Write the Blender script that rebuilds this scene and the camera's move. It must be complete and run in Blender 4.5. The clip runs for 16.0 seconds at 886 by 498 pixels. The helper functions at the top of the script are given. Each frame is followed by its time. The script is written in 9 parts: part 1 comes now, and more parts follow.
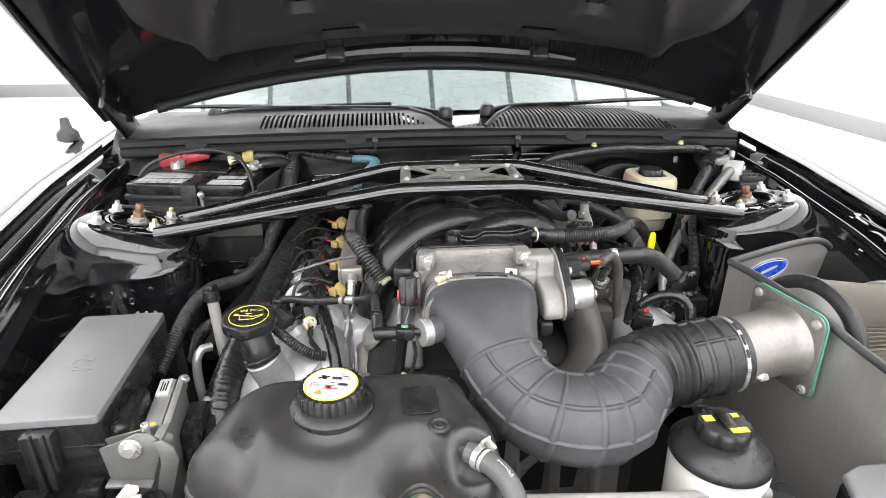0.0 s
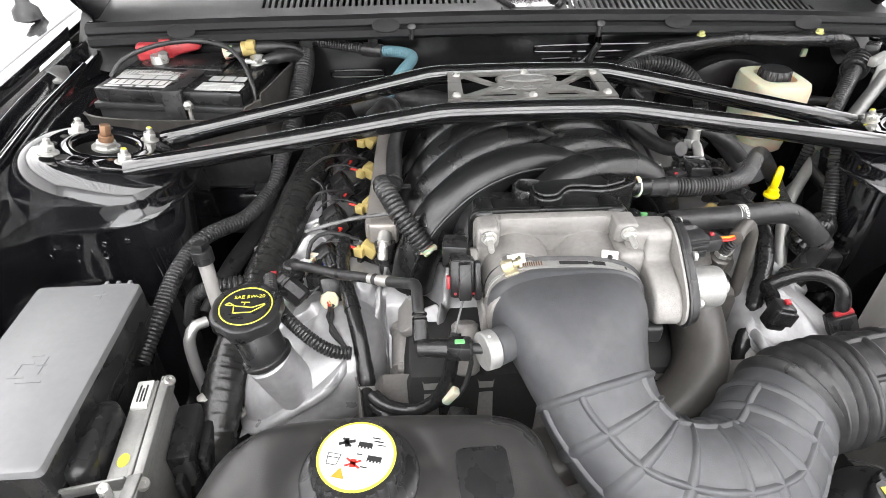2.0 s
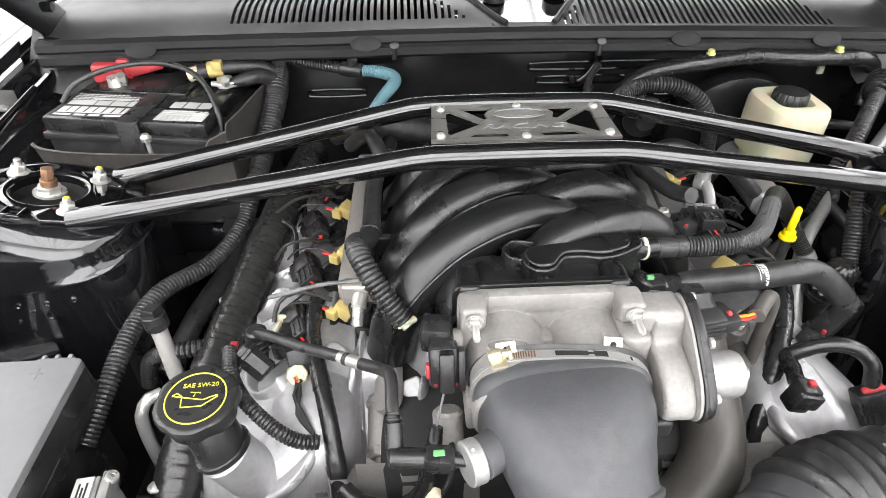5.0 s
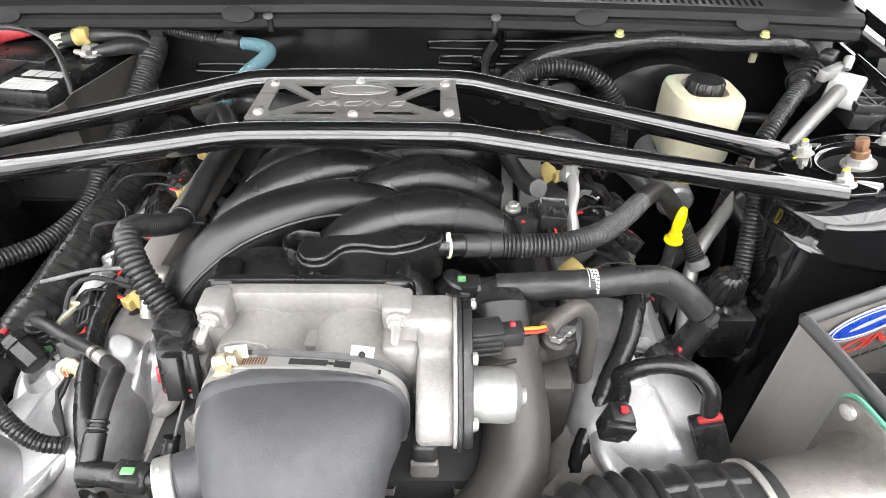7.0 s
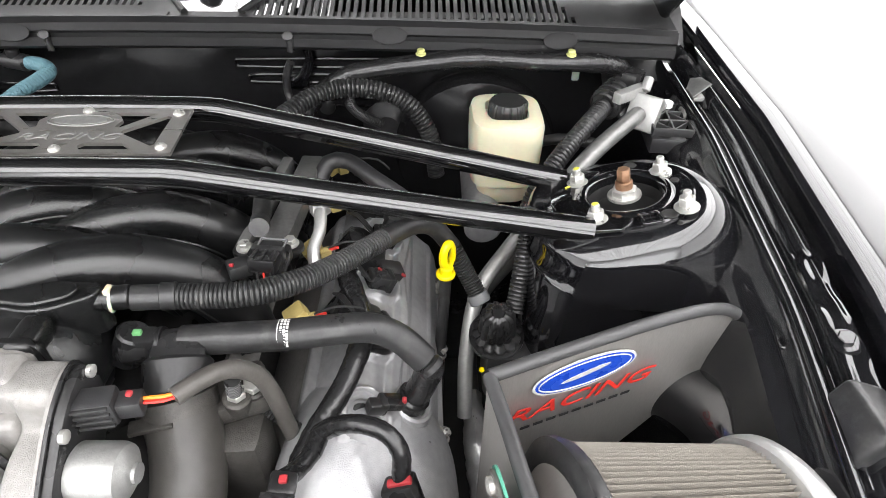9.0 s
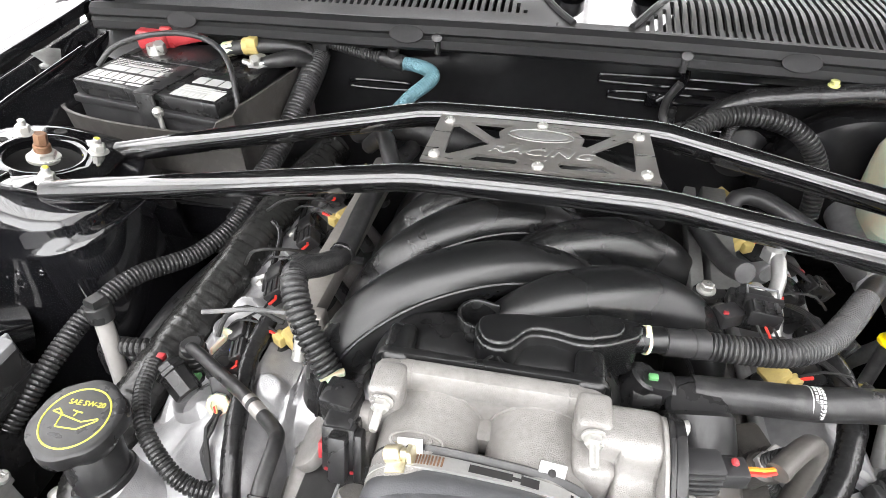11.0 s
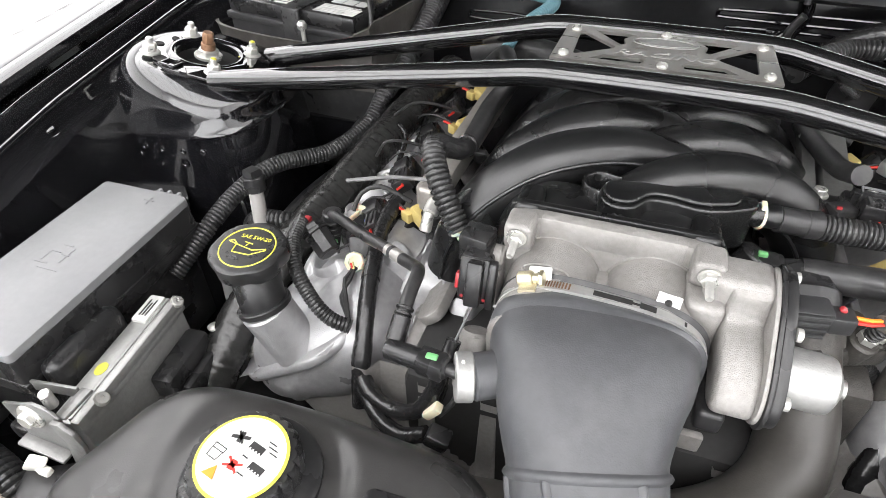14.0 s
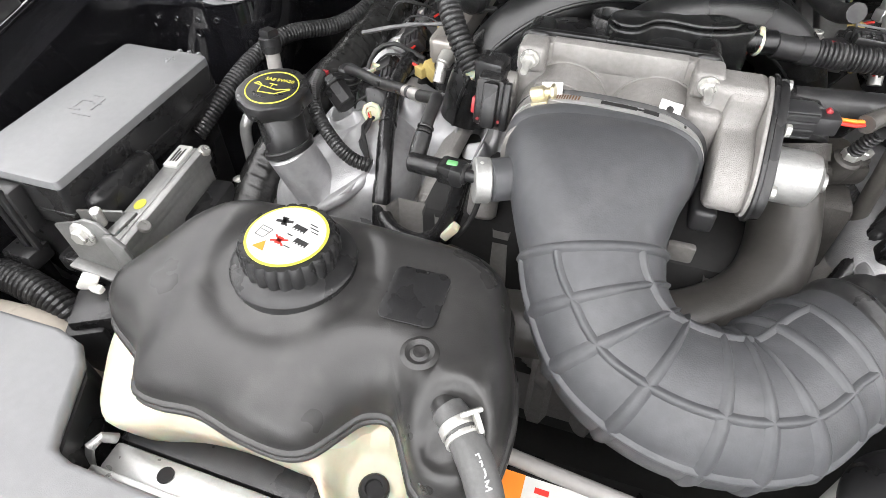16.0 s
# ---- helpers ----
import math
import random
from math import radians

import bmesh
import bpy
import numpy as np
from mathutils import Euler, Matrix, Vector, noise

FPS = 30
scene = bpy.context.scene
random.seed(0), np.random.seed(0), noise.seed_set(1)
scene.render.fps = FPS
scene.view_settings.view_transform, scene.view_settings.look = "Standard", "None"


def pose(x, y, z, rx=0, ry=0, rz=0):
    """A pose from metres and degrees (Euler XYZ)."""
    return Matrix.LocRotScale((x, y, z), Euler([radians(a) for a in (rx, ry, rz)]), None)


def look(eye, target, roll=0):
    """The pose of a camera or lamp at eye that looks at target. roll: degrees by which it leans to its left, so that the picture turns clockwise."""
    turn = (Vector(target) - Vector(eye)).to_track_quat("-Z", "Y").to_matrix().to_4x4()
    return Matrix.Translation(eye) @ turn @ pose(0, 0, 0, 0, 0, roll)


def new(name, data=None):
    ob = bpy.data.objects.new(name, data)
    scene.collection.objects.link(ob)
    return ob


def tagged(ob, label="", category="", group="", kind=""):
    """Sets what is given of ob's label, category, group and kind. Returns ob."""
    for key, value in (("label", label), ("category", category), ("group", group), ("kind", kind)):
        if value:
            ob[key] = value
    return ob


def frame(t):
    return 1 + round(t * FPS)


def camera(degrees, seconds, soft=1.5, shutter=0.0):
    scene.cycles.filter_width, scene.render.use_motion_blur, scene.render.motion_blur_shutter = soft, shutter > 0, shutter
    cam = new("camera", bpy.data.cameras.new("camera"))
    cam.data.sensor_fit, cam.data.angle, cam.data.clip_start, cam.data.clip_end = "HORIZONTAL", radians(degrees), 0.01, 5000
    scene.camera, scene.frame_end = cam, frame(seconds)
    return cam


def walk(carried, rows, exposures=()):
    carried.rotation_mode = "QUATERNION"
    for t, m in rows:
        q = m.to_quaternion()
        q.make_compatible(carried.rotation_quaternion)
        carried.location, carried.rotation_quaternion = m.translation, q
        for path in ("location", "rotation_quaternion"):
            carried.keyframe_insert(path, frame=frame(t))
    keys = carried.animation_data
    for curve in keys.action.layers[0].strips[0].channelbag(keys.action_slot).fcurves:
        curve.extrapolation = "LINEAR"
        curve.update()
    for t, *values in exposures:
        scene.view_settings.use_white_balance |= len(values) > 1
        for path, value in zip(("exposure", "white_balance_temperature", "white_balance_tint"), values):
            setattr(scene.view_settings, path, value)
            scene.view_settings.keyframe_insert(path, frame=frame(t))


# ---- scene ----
cam = camera(74.9, 16.0, soft=0.6)
PATH = [
    (0, (-0.128, 0.022, 1.248), (0.07, 1.849, 0.459), 0.2),
    (0.5, (-0.155, 0.102, 1.307), (0.041, 1.931, 0.521), 0.2),
    (1, (-0.149, 0.19, 1.247), (0.028, 1.998, 0.412), 0.1),
    (1.5, (-0.139, 0.238, 1.234), (-0.012, 1.917, 0.156), -0.0),
    (2, (-0.14, 0.276, 1.245), (-0.058, 1.878, 0.05), -0.2),
    (2.5, (-0.146, 0.303, 1.253), (-0.1, 1.884, 0.028), -0.3),
    (3, (-0.174, 0.325, 1.283), (-0.144, 1.903, 0.055), -0.4),
    (3.2, (-0.191, 0.334, 1.281), (-0.161, 1.913, 0.053), -0.5),
    (5.3, (-0.078, 0.383, 1.26), (0.02, 1.947, 0.018), 0.0),
    (5.5, (-0.045, 0.384, 1.251), (0.054, 1.948, 0.008), 0.0),
    (6, (-0.003, 0.402, 1.224), (0.094, 1.958, -0.029), 0.3),
    (6.5, (0.024, 0.415, 1.222), (0.068, 1.966, -0.039), 0.5),
    (7, (0.085, 0.425, 1.229), (0.096, 1.975, -0.035), 0.5),
    (7.5, (0.165, 0.435, 1.237), (0.182, 1.981, -0.031), 0.6),
    (8, (0.276, 0.467, 1.246), (0.296, 2.011, -0.025), 0.4),
    (8.5, (0.339, 0.479, 1.24), (0.38, 2.025, -0.029), 0.9),
    (9, (0.329, 0.476, 1.239), (0.383, 2.022, -0.029), 1.0),
    (9.5, (0.219, 0.488, 1.241), (0.272, 2.034, -0.027), 1.1),
    (10, (0.127, 0.499, 1.242), (0.079, 2.043, -0.028), 1.0),
    (10.2, (0.091, 0.501, 1.244), (-0.016, 2.041, -0.028), 0.8),
    (12.3, (-0.034, 0.443, 1.219), (-0.484, 1.925, -0.047), -0.4),
    (12.5, (-0.04, 0.425, 1.215), (-0.505, 1.9, -0.053), -0.5),
    (13, (-0.044, 0.386, 1.205), (-0.539, 1.844, -0.071), -0.6),
    (13.5, (-0.034, 0.381, 1.204), (-0.543, 1.818, -0.091), -0.8),
    (14, (-0.018, 0.388, 1.201), (-0.527, 1.813, -0.107), -0.8),
    (14.5, (-0.011, 0.376, 1.189), (-0.51, 1.789, -0.136), -0.7),
    (15, (-0.028, 0.337, 1.176), (-0.516, 1.709, -0.195), -1.0),
    (15.5, (-0.03, 0.309, 1.168), (-0.5, 1.638, -0.251), -1.0),
    (16, (-0.005, 0.297, 1.159), (-0.458, 1.59, -0.298), -0.9),
]
walk(cam, [(t, look(eye, target, roll)) for t, eye, target, roll in PATH],
     exposures=[(0, -0.06), (1, 0.16), (2, 0.27), (3, 0.27), (5.5, 0.44), (6.5, 0.53), (7, 0.56), (8, 0.58), (9, 0.33), (9.5, 0.3), (10, 0.63), (12.5, 0.48), (13, 0.28), (14, 0.23), (15, 0.23), (15.5, 0.25), (16, 0.1)])

# ---- light ----
world = bpy.data.worlds.new("world")
scene.world = world
world.use_nodes = True
world.node_tree.nodes["Background"].inputs[0].default_value = (1, 1, 1, 1)
world.node_tree.nodes["Background"].inputs[1].default_value = 0.3
scene.view_settings.exposure = 0.0


# luminous ceiling over the whole bay
lamp = bpy.data.lights.new("ceiling_lamp", "AREA")
lamp.shape, lamp.size, lamp.size_y, lamp.energy, lamp.color = "RECTANGLE", 9.4, 13.6, 1750, (1.0, 0.975, 0.985)
lamp_ob = new("ceiling_lamp", lamp)
lamp_ob.location = (-0.3, 1.3, 4.30)
tagged(lamp_ob, "bright white luminous ceiling made of long panels", "lamp")
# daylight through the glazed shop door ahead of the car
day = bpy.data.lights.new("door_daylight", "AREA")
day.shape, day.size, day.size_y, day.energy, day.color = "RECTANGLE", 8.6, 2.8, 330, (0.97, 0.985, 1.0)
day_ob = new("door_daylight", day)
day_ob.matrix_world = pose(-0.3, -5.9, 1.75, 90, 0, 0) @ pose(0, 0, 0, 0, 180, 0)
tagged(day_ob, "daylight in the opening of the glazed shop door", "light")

# ---- building helpers ----
V = Vector


def thing(name, at, label, category, group="", kind=""):
    """An empty at the thing's base, which carries its parts."""
    ob = new(name)
    ob.empty_display_size = 0.02
    ob.location = at
    return tagged(ob, label, category, group, kind)


def place_of(ob):
    p = V((0, 0, 0))
    while ob is not None:
        p = p + ob.location
        ob = ob.parent
    return p


def finish(bm, name, material, sharp=38):
    me = bpy.data.meshes.new(name)
    bmesh.ops.recalc_face_normals(bm, faces=bm.faces)
    bm.to_mesh(me)
    bm.free()
    for p in me.polygons:
        p.use_smooth = True
    me.set_sharp_from_angle(angle=radians(sharp))
    me.materials.append(material)
    return me


def part(name, bm, material, parent, label="", sharp=38):
    """One mesh, made in world metres, as a part of a thing."""
    me = finish(bm, name, material, sharp)
    me.transform(Matrix.Translation(-place_of(parent)))
    ob = new(name, me)
    ob.parent = parent
    return tagged(ob, label)


def solo(name, bm, material, label, category, group="", kind="", sharp=38, at=None):
    """A thing that is one mesh."""
    me = finish(bm, name, material, sharp)
    if at is None:
        at = sum((v.co for v in me.vertices), V((0, 0, 0))) / max(1, len(me.vertices))
    me.transform(Matrix.Translation(-V(at)))
    ob = new(name, me)
    ob.location = at
    return tagged(ob, label, category, group, kind)


def merge(*bms):
    """One bmesh out of several pieces."""
    out = bmesh.new()
    for b in bms:
        me = bpy.data.meshes.new("tmp")
        b.to_mesh(me)
        b.free()
        out.from_mesh(me)
        bpy.data.meshes.remove(me)
    return out


def smooth_path(pts, step):
    """Points along a smooth curve through pts, about step apart, with how far along (0 to n-1) each lies."""
    p = [V(q) for q in pts]
    if len(p) == 2:
        n = max(1, int((p[1] - p[0]).length / step))
        return [(p[0].lerp(p[1], i / n), i / n) for i in range(n + 1)]
    ext = [p[0] * 2 - p[1]] + p + [p[-1] * 2 - p[-2]]
    out = []
    for i in range(len(p) - 1):
        a, b, c, d = ext[i:i + 4]
        n = max(1, int((c - b).length / step))
        for k in range(n):
            t = k / n
            q = 0.5 * ((2 * b) + (c - a) * t + (2 * a - 5 * b + 4 * c - d) * t * t + (3 * b - a - 3 * c + d) * t ** 3)
            out.append((q, i + t))
    out.append((p[-1], len(p) - 1.0))
    return out


def loft(rings, close=True, cap=True):
    """A skin over rings of equal point count."""
    bm = bmesh.new()
    vs = [[bm.verts.new(q) for q in r] for r in rings]
    n = len(vs[0])
    for a, b in zip(vs, vs[1:]):
        for i in range(n if close else n - 1):
            j = (i + 1) % n
            bm.faces.new((a[i], a[j], b[j], b[i]))
    if cap and close:
        bm.faces.new(vs[0][::-1])
        bm.faces.new(vs[-1])
    return bm


def frames_along(path):
    """Side and up vectors carried along a path without twist."""
    out, up = [], None
    for i, q in enumerate(path):
        d = (path[min(i + 1, len(path) - 1)] - path[max(i - 1, 0)]).normalized()
        if up is None:
            up = V((0, 0, 1)) if abs(d.z) < 0.9 else V((0, 1, 0))
        up = (up - d * up.dot(d)).normalized()
        out.append((d.cross(up).normalized(), up, d))
    return out


def tube(pts, r, seg=10, step=0.008, corr=None, wob=0.0, squash=1.0, wrap=0.0):
    """A hose, wire or pipe. r: one radius or one for each point. corr: (pitch, depth) of rings. wob: wrapped-tape unevenness."""
    if corr:
        step = corr[0] / 4
    sp = smooth_path(pts, step)
    path = [q for q, _ in sp]
    fr = frames_along(path)
    rings, run = [], 0.0
    for i, (q, u) in enumerate(sp):
        if i:
            run += (q - path[i - 1]).length
        k = min(int(u), len(pts) - 2)
        rr = r if not isinstance(r, (list, tuple)) else r[k] + (r[k + 1] - r[k]) * (u - k)
        if wrap:
            rr *= 1.0 + 0.07 * ((run / wrap) % 1.0) - 0.035 + 0.025 * noise.noise(V((run * 40, rr * 900, 0.3)))
        if corr:
            rr -= corr[1] * (0, 0, 0.35, 1.5)[i % 4]
        s, w, d = fr[i]
        ring = []
        for j in range(seg):
            a = 2 * math.pi * j / seg
            x = rr
            if wob:
                x = rr * (1 + wob * noise.noise(V((run * 90, math.cos(a) * 1.5, math.sin(a) * 1.5 + rr * 400))))
            ring.append(q + s * (x * math.cos(a)) + w * (x * squash * math.sin(a)))
        rings.append(ring)
    return loft(rings)


def lathe(profile, seg=32, m=Matrix.Identity(4), flutes=0, flute_depth=0.0, cap=True):
    """Turns (radius, height) pairs about the z axis, then moves by m."""
    rings = []
    for r, z in profile:
        ring = []
        for j in range(seg):
            a = 2 * math.pi * j / seg
            rr = max(r, 1e-5)
            if flutes and r > profile[0][0] * 0:
                rr = rr * (1 - flute_depth * (0.5 + 0.5 * math.cos(a * flutes)) ** 3)
            ring.append(m @ V((rr * math.cos(a), rr * math.sin(a), z)))
        rings.append(ring)
    return loft(rings, cap=cap)


def aim(at, way, spin=0):
    """The pose at a place whose z axis points along way."""
    q = V(way).to_track_quat("Z", "Y")
    return Matrix.Translation(at) @ q.to_matrix().to_4x4() @ Matrix.Rotation(radians(spin), 4, "Z")


def rod(a, b, r, seg=16, bev=0.0):
    a, b = V(a), V(b)
    n = (b - a).length
    prof = [(r - bev, 0), (r, bev), (r, n - bev), (r - bev, n)] if bev else [(r, 0), (r, n)]
    return lathe(prof, seg, aim(a, b - a))


def box(size, m=Matrix.Identity(4), bev=0.002, seg=2):
    """A bevelled block, centred."""
    bm = bmesh.new()
    bmesh.ops.create_cube(bm, size=1.0)
    for v in bm.verts:
        v.co = V((v.co.x * size[0], v.co.y * size[1], v.co.z * size[2]))
    if bev:
        bmesh.ops.bevel(bm, geom=list(bm.edges), offset=min(bev, min(size) * 0.45), segments=seg, affect="EDGES", profile=0.5)
    bmesh.ops.transform(bm, matrix=m, verts=bm.verts)
    return bm


def block(x0, x1, y0, y1, z0, z1, bev=0.003, seg=2):
    return box((x1 - x0, y1 - y0, z1 - z0), Matrix.Translation(((x0 + x1) / 2, (y0 + y1) / 2, (z0 + z1) / 2)), bev, seg)


def prism(outline, depth, m=Matrix.Identity(4), bev=0.0, seg=2):
    """A flat outline (x, y) raised by depth along z, then moved by m."""
    bm = bmesh.new()
    vs = [bm.verts.new((x, y, 0)) for x, y in outline]
    f = bm.faces.new(vs)
    g = bmesh.ops.extrude_face_region(bm, geom=[f])
    bmesh.ops.translate(bm, verts=[e for e in g["geom"] if isinstance(e, bmesh.types.BMVert)], vec=(0, 0, depth))
    bmesh.ops.recalc_face_normals(bm, faces=bm.faces)
    if bev:
        bm.normal_update()
        es = [e for e in bm.edges if len(e.link_faces) == 2 and e.calc_face_angle(0) > 0.6]
        bmesh.ops.bevel(bm, geom=es, offset=bev, segments=seg, affect="EDGES", profile=0.5)
    bmesh.ops.transform(bm, matrix=m, verts=bm.verts)
    return bm


def rounded(w, h, r, n=5):
    """A rounded rectangle's outline, centred."""
    out = []
    for cx, cy, a0 in ((w / 2 - r, h / 2 - r, 0), (-w / 2 + r, h / 2 - r, 90), (-w / 2 + r, -h / 2 + r, 180), (w / 2 - r, -h / 2 + r, 270)):
        for k in range(n + 1):
            a = radians(a0 + 90 * k / n)
            out.append((cx + r * math.cos(a), cy + r * math.sin(a)))
    return out


def oval(w, h, n=32):
    return [(w / 2 * math.cos(2 * math.pi * k / n), h / 2 * math.sin(2 * math.pi * k / n)) for k in range(n)]


def hexnut(at, way, r, h, seg=6, spin=0):
    return lathe([(r * 0.86, 0), (r, h * 0.1), (r, h * 0.86), (r * 0.86, h)], seg, aim(at, way, spin))


def sheet(nx, ny, f, close=False):
    """A skin from f(u, v), with u and v from 0 to 1."""
    rings = [[f(i / nx, j / ny) for i in range(nx + 1)] for j in range(ny + 1)]
    return loft(rings, close=False, cap=False)


def thicken(bm, t):
    """Gives a skin a thickness, against its normals."""
    bmesh.ops.recalc_face_normals(bm, faces=bm.faces)
    bmesh.ops.solidify(bm, geom=list(bm.faces), thickness=t)
    return bm


def smooth01(a, b, x):
    t = min(1, max(0, (x - a) / (b - a)))
    return t * t * (3 - 2 * t)


def lettering(text, size, m, depth=0.0006, shear=0.0, align="CENTER", stretch=1.0):
    """Raised letters as a bmesh, lying in the pose m."""
    cu = bpy.data.curves.new("letters", "FONT")
    cu.body, cu.size, cu.extrude, cu.shear, cu.align_x, cu.align_y = text, size, depth, shear, align, "CENTER"
    cu.resolution_u = 3
    ob = bpy.data.objects.new("letters", cu)
    scene.collection.objects.link(ob)
    dg = bpy.context.evaluated_depsgraph_get()
    dg.update()
    me = bpy.data.meshes.new_from_object(ob.evaluated_get(dg))
    bm = bmesh.new()
    bm.from_mesh(me)
    bpy.data.objects.remove(ob)
    bpy.data.curves.remove(cu)
    bpy.data.meshes.remove(me)
    bmesh.ops.transform(bm, matrix=m @ Matrix.Diagonal((stretch, 1, 1, 1)), verts=bm.verts)
    return bm


# ---- materials ----
def mat(name, color, rough, metal=0.0, vary=0.15, scale=30.0, rvary=0.1, bump=0.0, bscale=400.0, coat=0.0, fine=None,
        spec=0.5, trans=0.0, ior=1.45, dust=0.0, dust_color=(0.35, 0.34, 0.32), stretch=None, subsurf=0.0):
    """A surface with a base colour that varies at two scales, uneven gloss and fine relief."""
    m = bpy.data.materials.new(name)
    m.use_nodes = True
    nt = m.node_tree
    n, link = nt.nodes, nt.links.new
    b = n["Principled BSDF"]
    tc = n.new("ShaderNodeTexCoord")
    src = tc.outputs["Object"]
    if stretch:
        mp = n.new("ShaderNodeMapping")
        mp.inputs["Scale"].default_value = stretch
        link(src, mp.inputs["Vector"])
        src = mp.outputs["Vector"]

    def noise_tex(s, detail):
        t = n.new("ShaderNodeTexNoise")
        t.inputs["Scale"].default_value, t.inputs["Detail"].default_value = s, detail
        link(src, t.inputs["Vector"])
        return t.outputs["Fac"]
    big, small = noise_tex(scale, 4), noise_tex(scale * 9, 3)
    mixn = n.new("ShaderNodeMath")
    mixn.operation = "MULTIPLY_ADD"
    mixn.inputs[1].default_value, mixn.inputs[2].default_value = 0.45, 0.0
    link(small, mixn.inputs[0])
    add = n.new("ShaderNodeMath")
    add.operation = "MULTIPLY_ADD"
    add.inputs[1].default_value = 0.55
    link(big, add.inputs[0])
    link(mixn.outputs[0], add.inputs[2])
    ramp = n.new("ShaderNodeMapRange")
    ramp.inputs[1].default_value, ramp.inputs[2].default_value = 0.3, 0.7
    link(add.outputs[0], ramp.inputs[0])
    mix = n.new("ShaderNodeMix")
    mix.data_type = "RGBA"
    lo = [max(0, c * (1 - vary)) for c in color]
    hi = [min(1, c * (1 + vary)) for c in color]
    mix.inputs[6].default_value, mix.inputs[7].default_value = (*lo, 1), (*hi, 1)
    link(ramp.outputs[0], mix.inputs[0])
    col = mix.outputs[2]
    if dust:
        dm = n.new("ShaderNodeMix")
        dm.data_type = "RGBA"
        dn = noise_tex(scale * 2.3, 6)
        dr = n.new("ShaderNodeMapRange")
        dr.inputs[1].default_value, dr.inputs[2].default_value, dr.inputs[4].default_value = 0.5, 0.75, dust
        link(dn, dr.inputs[0])
        link(dr.outputs[0], dm.inputs[0])
        link(col, dm.inputs[6])
        dm.inputs[7].default_value = (*dust_color, 1)
        col = dm.outputs[2]
    link(col, b.inputs["Base Color"])
    rr = n.new("ShaderNodeMapRange")
    rr.inputs[1].default_value, rr.inputs[2].default_value = 0.3, 0.7
    rr.inputs[3].default_value, rr.inputs[4].default_value = max(0.02, rough - rvary), min(1, rough + rvary)
    link(big, rr.inputs[0])
    link(rr.outputs[0], b.inputs["Roughness"])
    b.inputs["Metallic"].default_value = metal
    b.inputs["Specular IOR Level"].default_value = spec
    b.inputs["Coat Weight"].default_value = coat
    b.inputs["Coat Roughness"].default_value = 0.04
    b.inputs["Transmission Weight"].default_value = trans
    b.inputs["IOR"].default_value = ior
    if subsurf:
        b.inputs["Subsurface Weight"].default_value = subsurf
        b.inputs["Subsurface Scale"].default_value = 0.01
    if bump:
        bt = noise_tex(bscale, 2)
        bp = n.new("ShaderNodeBump")
        bp.inputs["Strength"].default_value, bp.inputs["Distance"].default_value = bump, 0.001
        link(bt, bp.inputs["Height"])
        link(bp.outputs[0], b.inputs["Normal"])
    return m


PAINT = mat("gloss_black_paint", (0.006, 0.006, 0.007), 0.06, vary=0.4, scale=4, rvary=0.03, coat=0.8, bump=0.02, bscale=900)
PAINT_DULL = mat("bay_black_paint", (0.0075, 0.0075, 0.0085), 0.10, vary=0.4, scale=6, rvary=0.04, coat=0.7, bump=0.01, bscale=300)
TUBE_PAINT = mat("powder_coat_black", (0.006, 0.006, 0.0065), 0.06, vary=0.3, scale=12, rvary=0.02, coat=1.0, bump=0.02, bscale=1200)
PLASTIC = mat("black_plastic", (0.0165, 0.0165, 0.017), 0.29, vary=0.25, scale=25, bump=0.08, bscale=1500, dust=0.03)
MANIFOLD = mat("satin_black_nylon", (0.0075, 0.0077, 0.008), 0.28, vary=0.15, scale=14, rvary=0.04, bump=0.1, bscale=2200, dust=0.015, spec=0.62)
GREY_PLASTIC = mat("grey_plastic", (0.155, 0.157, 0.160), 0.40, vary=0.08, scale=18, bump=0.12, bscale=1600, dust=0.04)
DARK_PLASTIC = mat("dark_grey_plastic", (0.024, 0.024, 0.025), 0.42, vary=0.2, scale=22, bump=0.1, bscale=1500, dust=0.04)
TANK_BLACK = mat("tank_cover_plastic", (0.027, 0.0265, 0.026), 0.31, vary=0.12, scale=12, rvary=0.06, bump=0.1, bscale=1300, dust=0.05)
RUBBER = mat("grey_rubber", (0.053, 0.0545, 0.058), 0.50, vary=0.16, scale=16, bump=0.14, bscale=900, dust=0.2, dust_color=(0.13, 0.13, 0.13))
HOSE = mat("black_rubber_hose", (0.0205, 0.0205, 0.021), 0.36, vary=0.25, scale=40, bump=0.12, bscale=1100, dust=0.06)
LOOM = mat("split_loom", (0.0235, 0.0235, 0.024), 0.33, vary=0.3, scale=60, bump=0.06, bscale=1500, dust=0.05)
TAPE = mat("wrapped_tape", (0.014, 0.014, 0.0145), 0.19, vary=0.15, scale=160, rvary=0.05, bump=0.12, bscale=900, dust=0.02)
CAST = mat("cast_aluminium", (0.262, 0.252, 0.241), 0.52, metal=0.3, vary=0.2, scale=26, rvary=0.1, bump=0.6, bscale=1300, dust=0.15, dust_color=(0.16, 0.14, 0.12))
LOOM_TAPE = mat("dusty_cloth_tape", (0.017, 0.017, 0.0165), 0.17, vary=0.3, scale=90, rvary=0.05, bump=0.25, bscale=700, dust=0.08, dust_color=(0.09, 0.088, 0.085))
COVER_ALU = mat("valve_cover_alloy", (0.375, 0.375, 0.38), 0.37, metal=0.5, vary=0.2, scale=14, rvary=0.1, bump=0.4, bscale=900, dust=0.2, dust_color=(0.22, 0.21, 0.2))
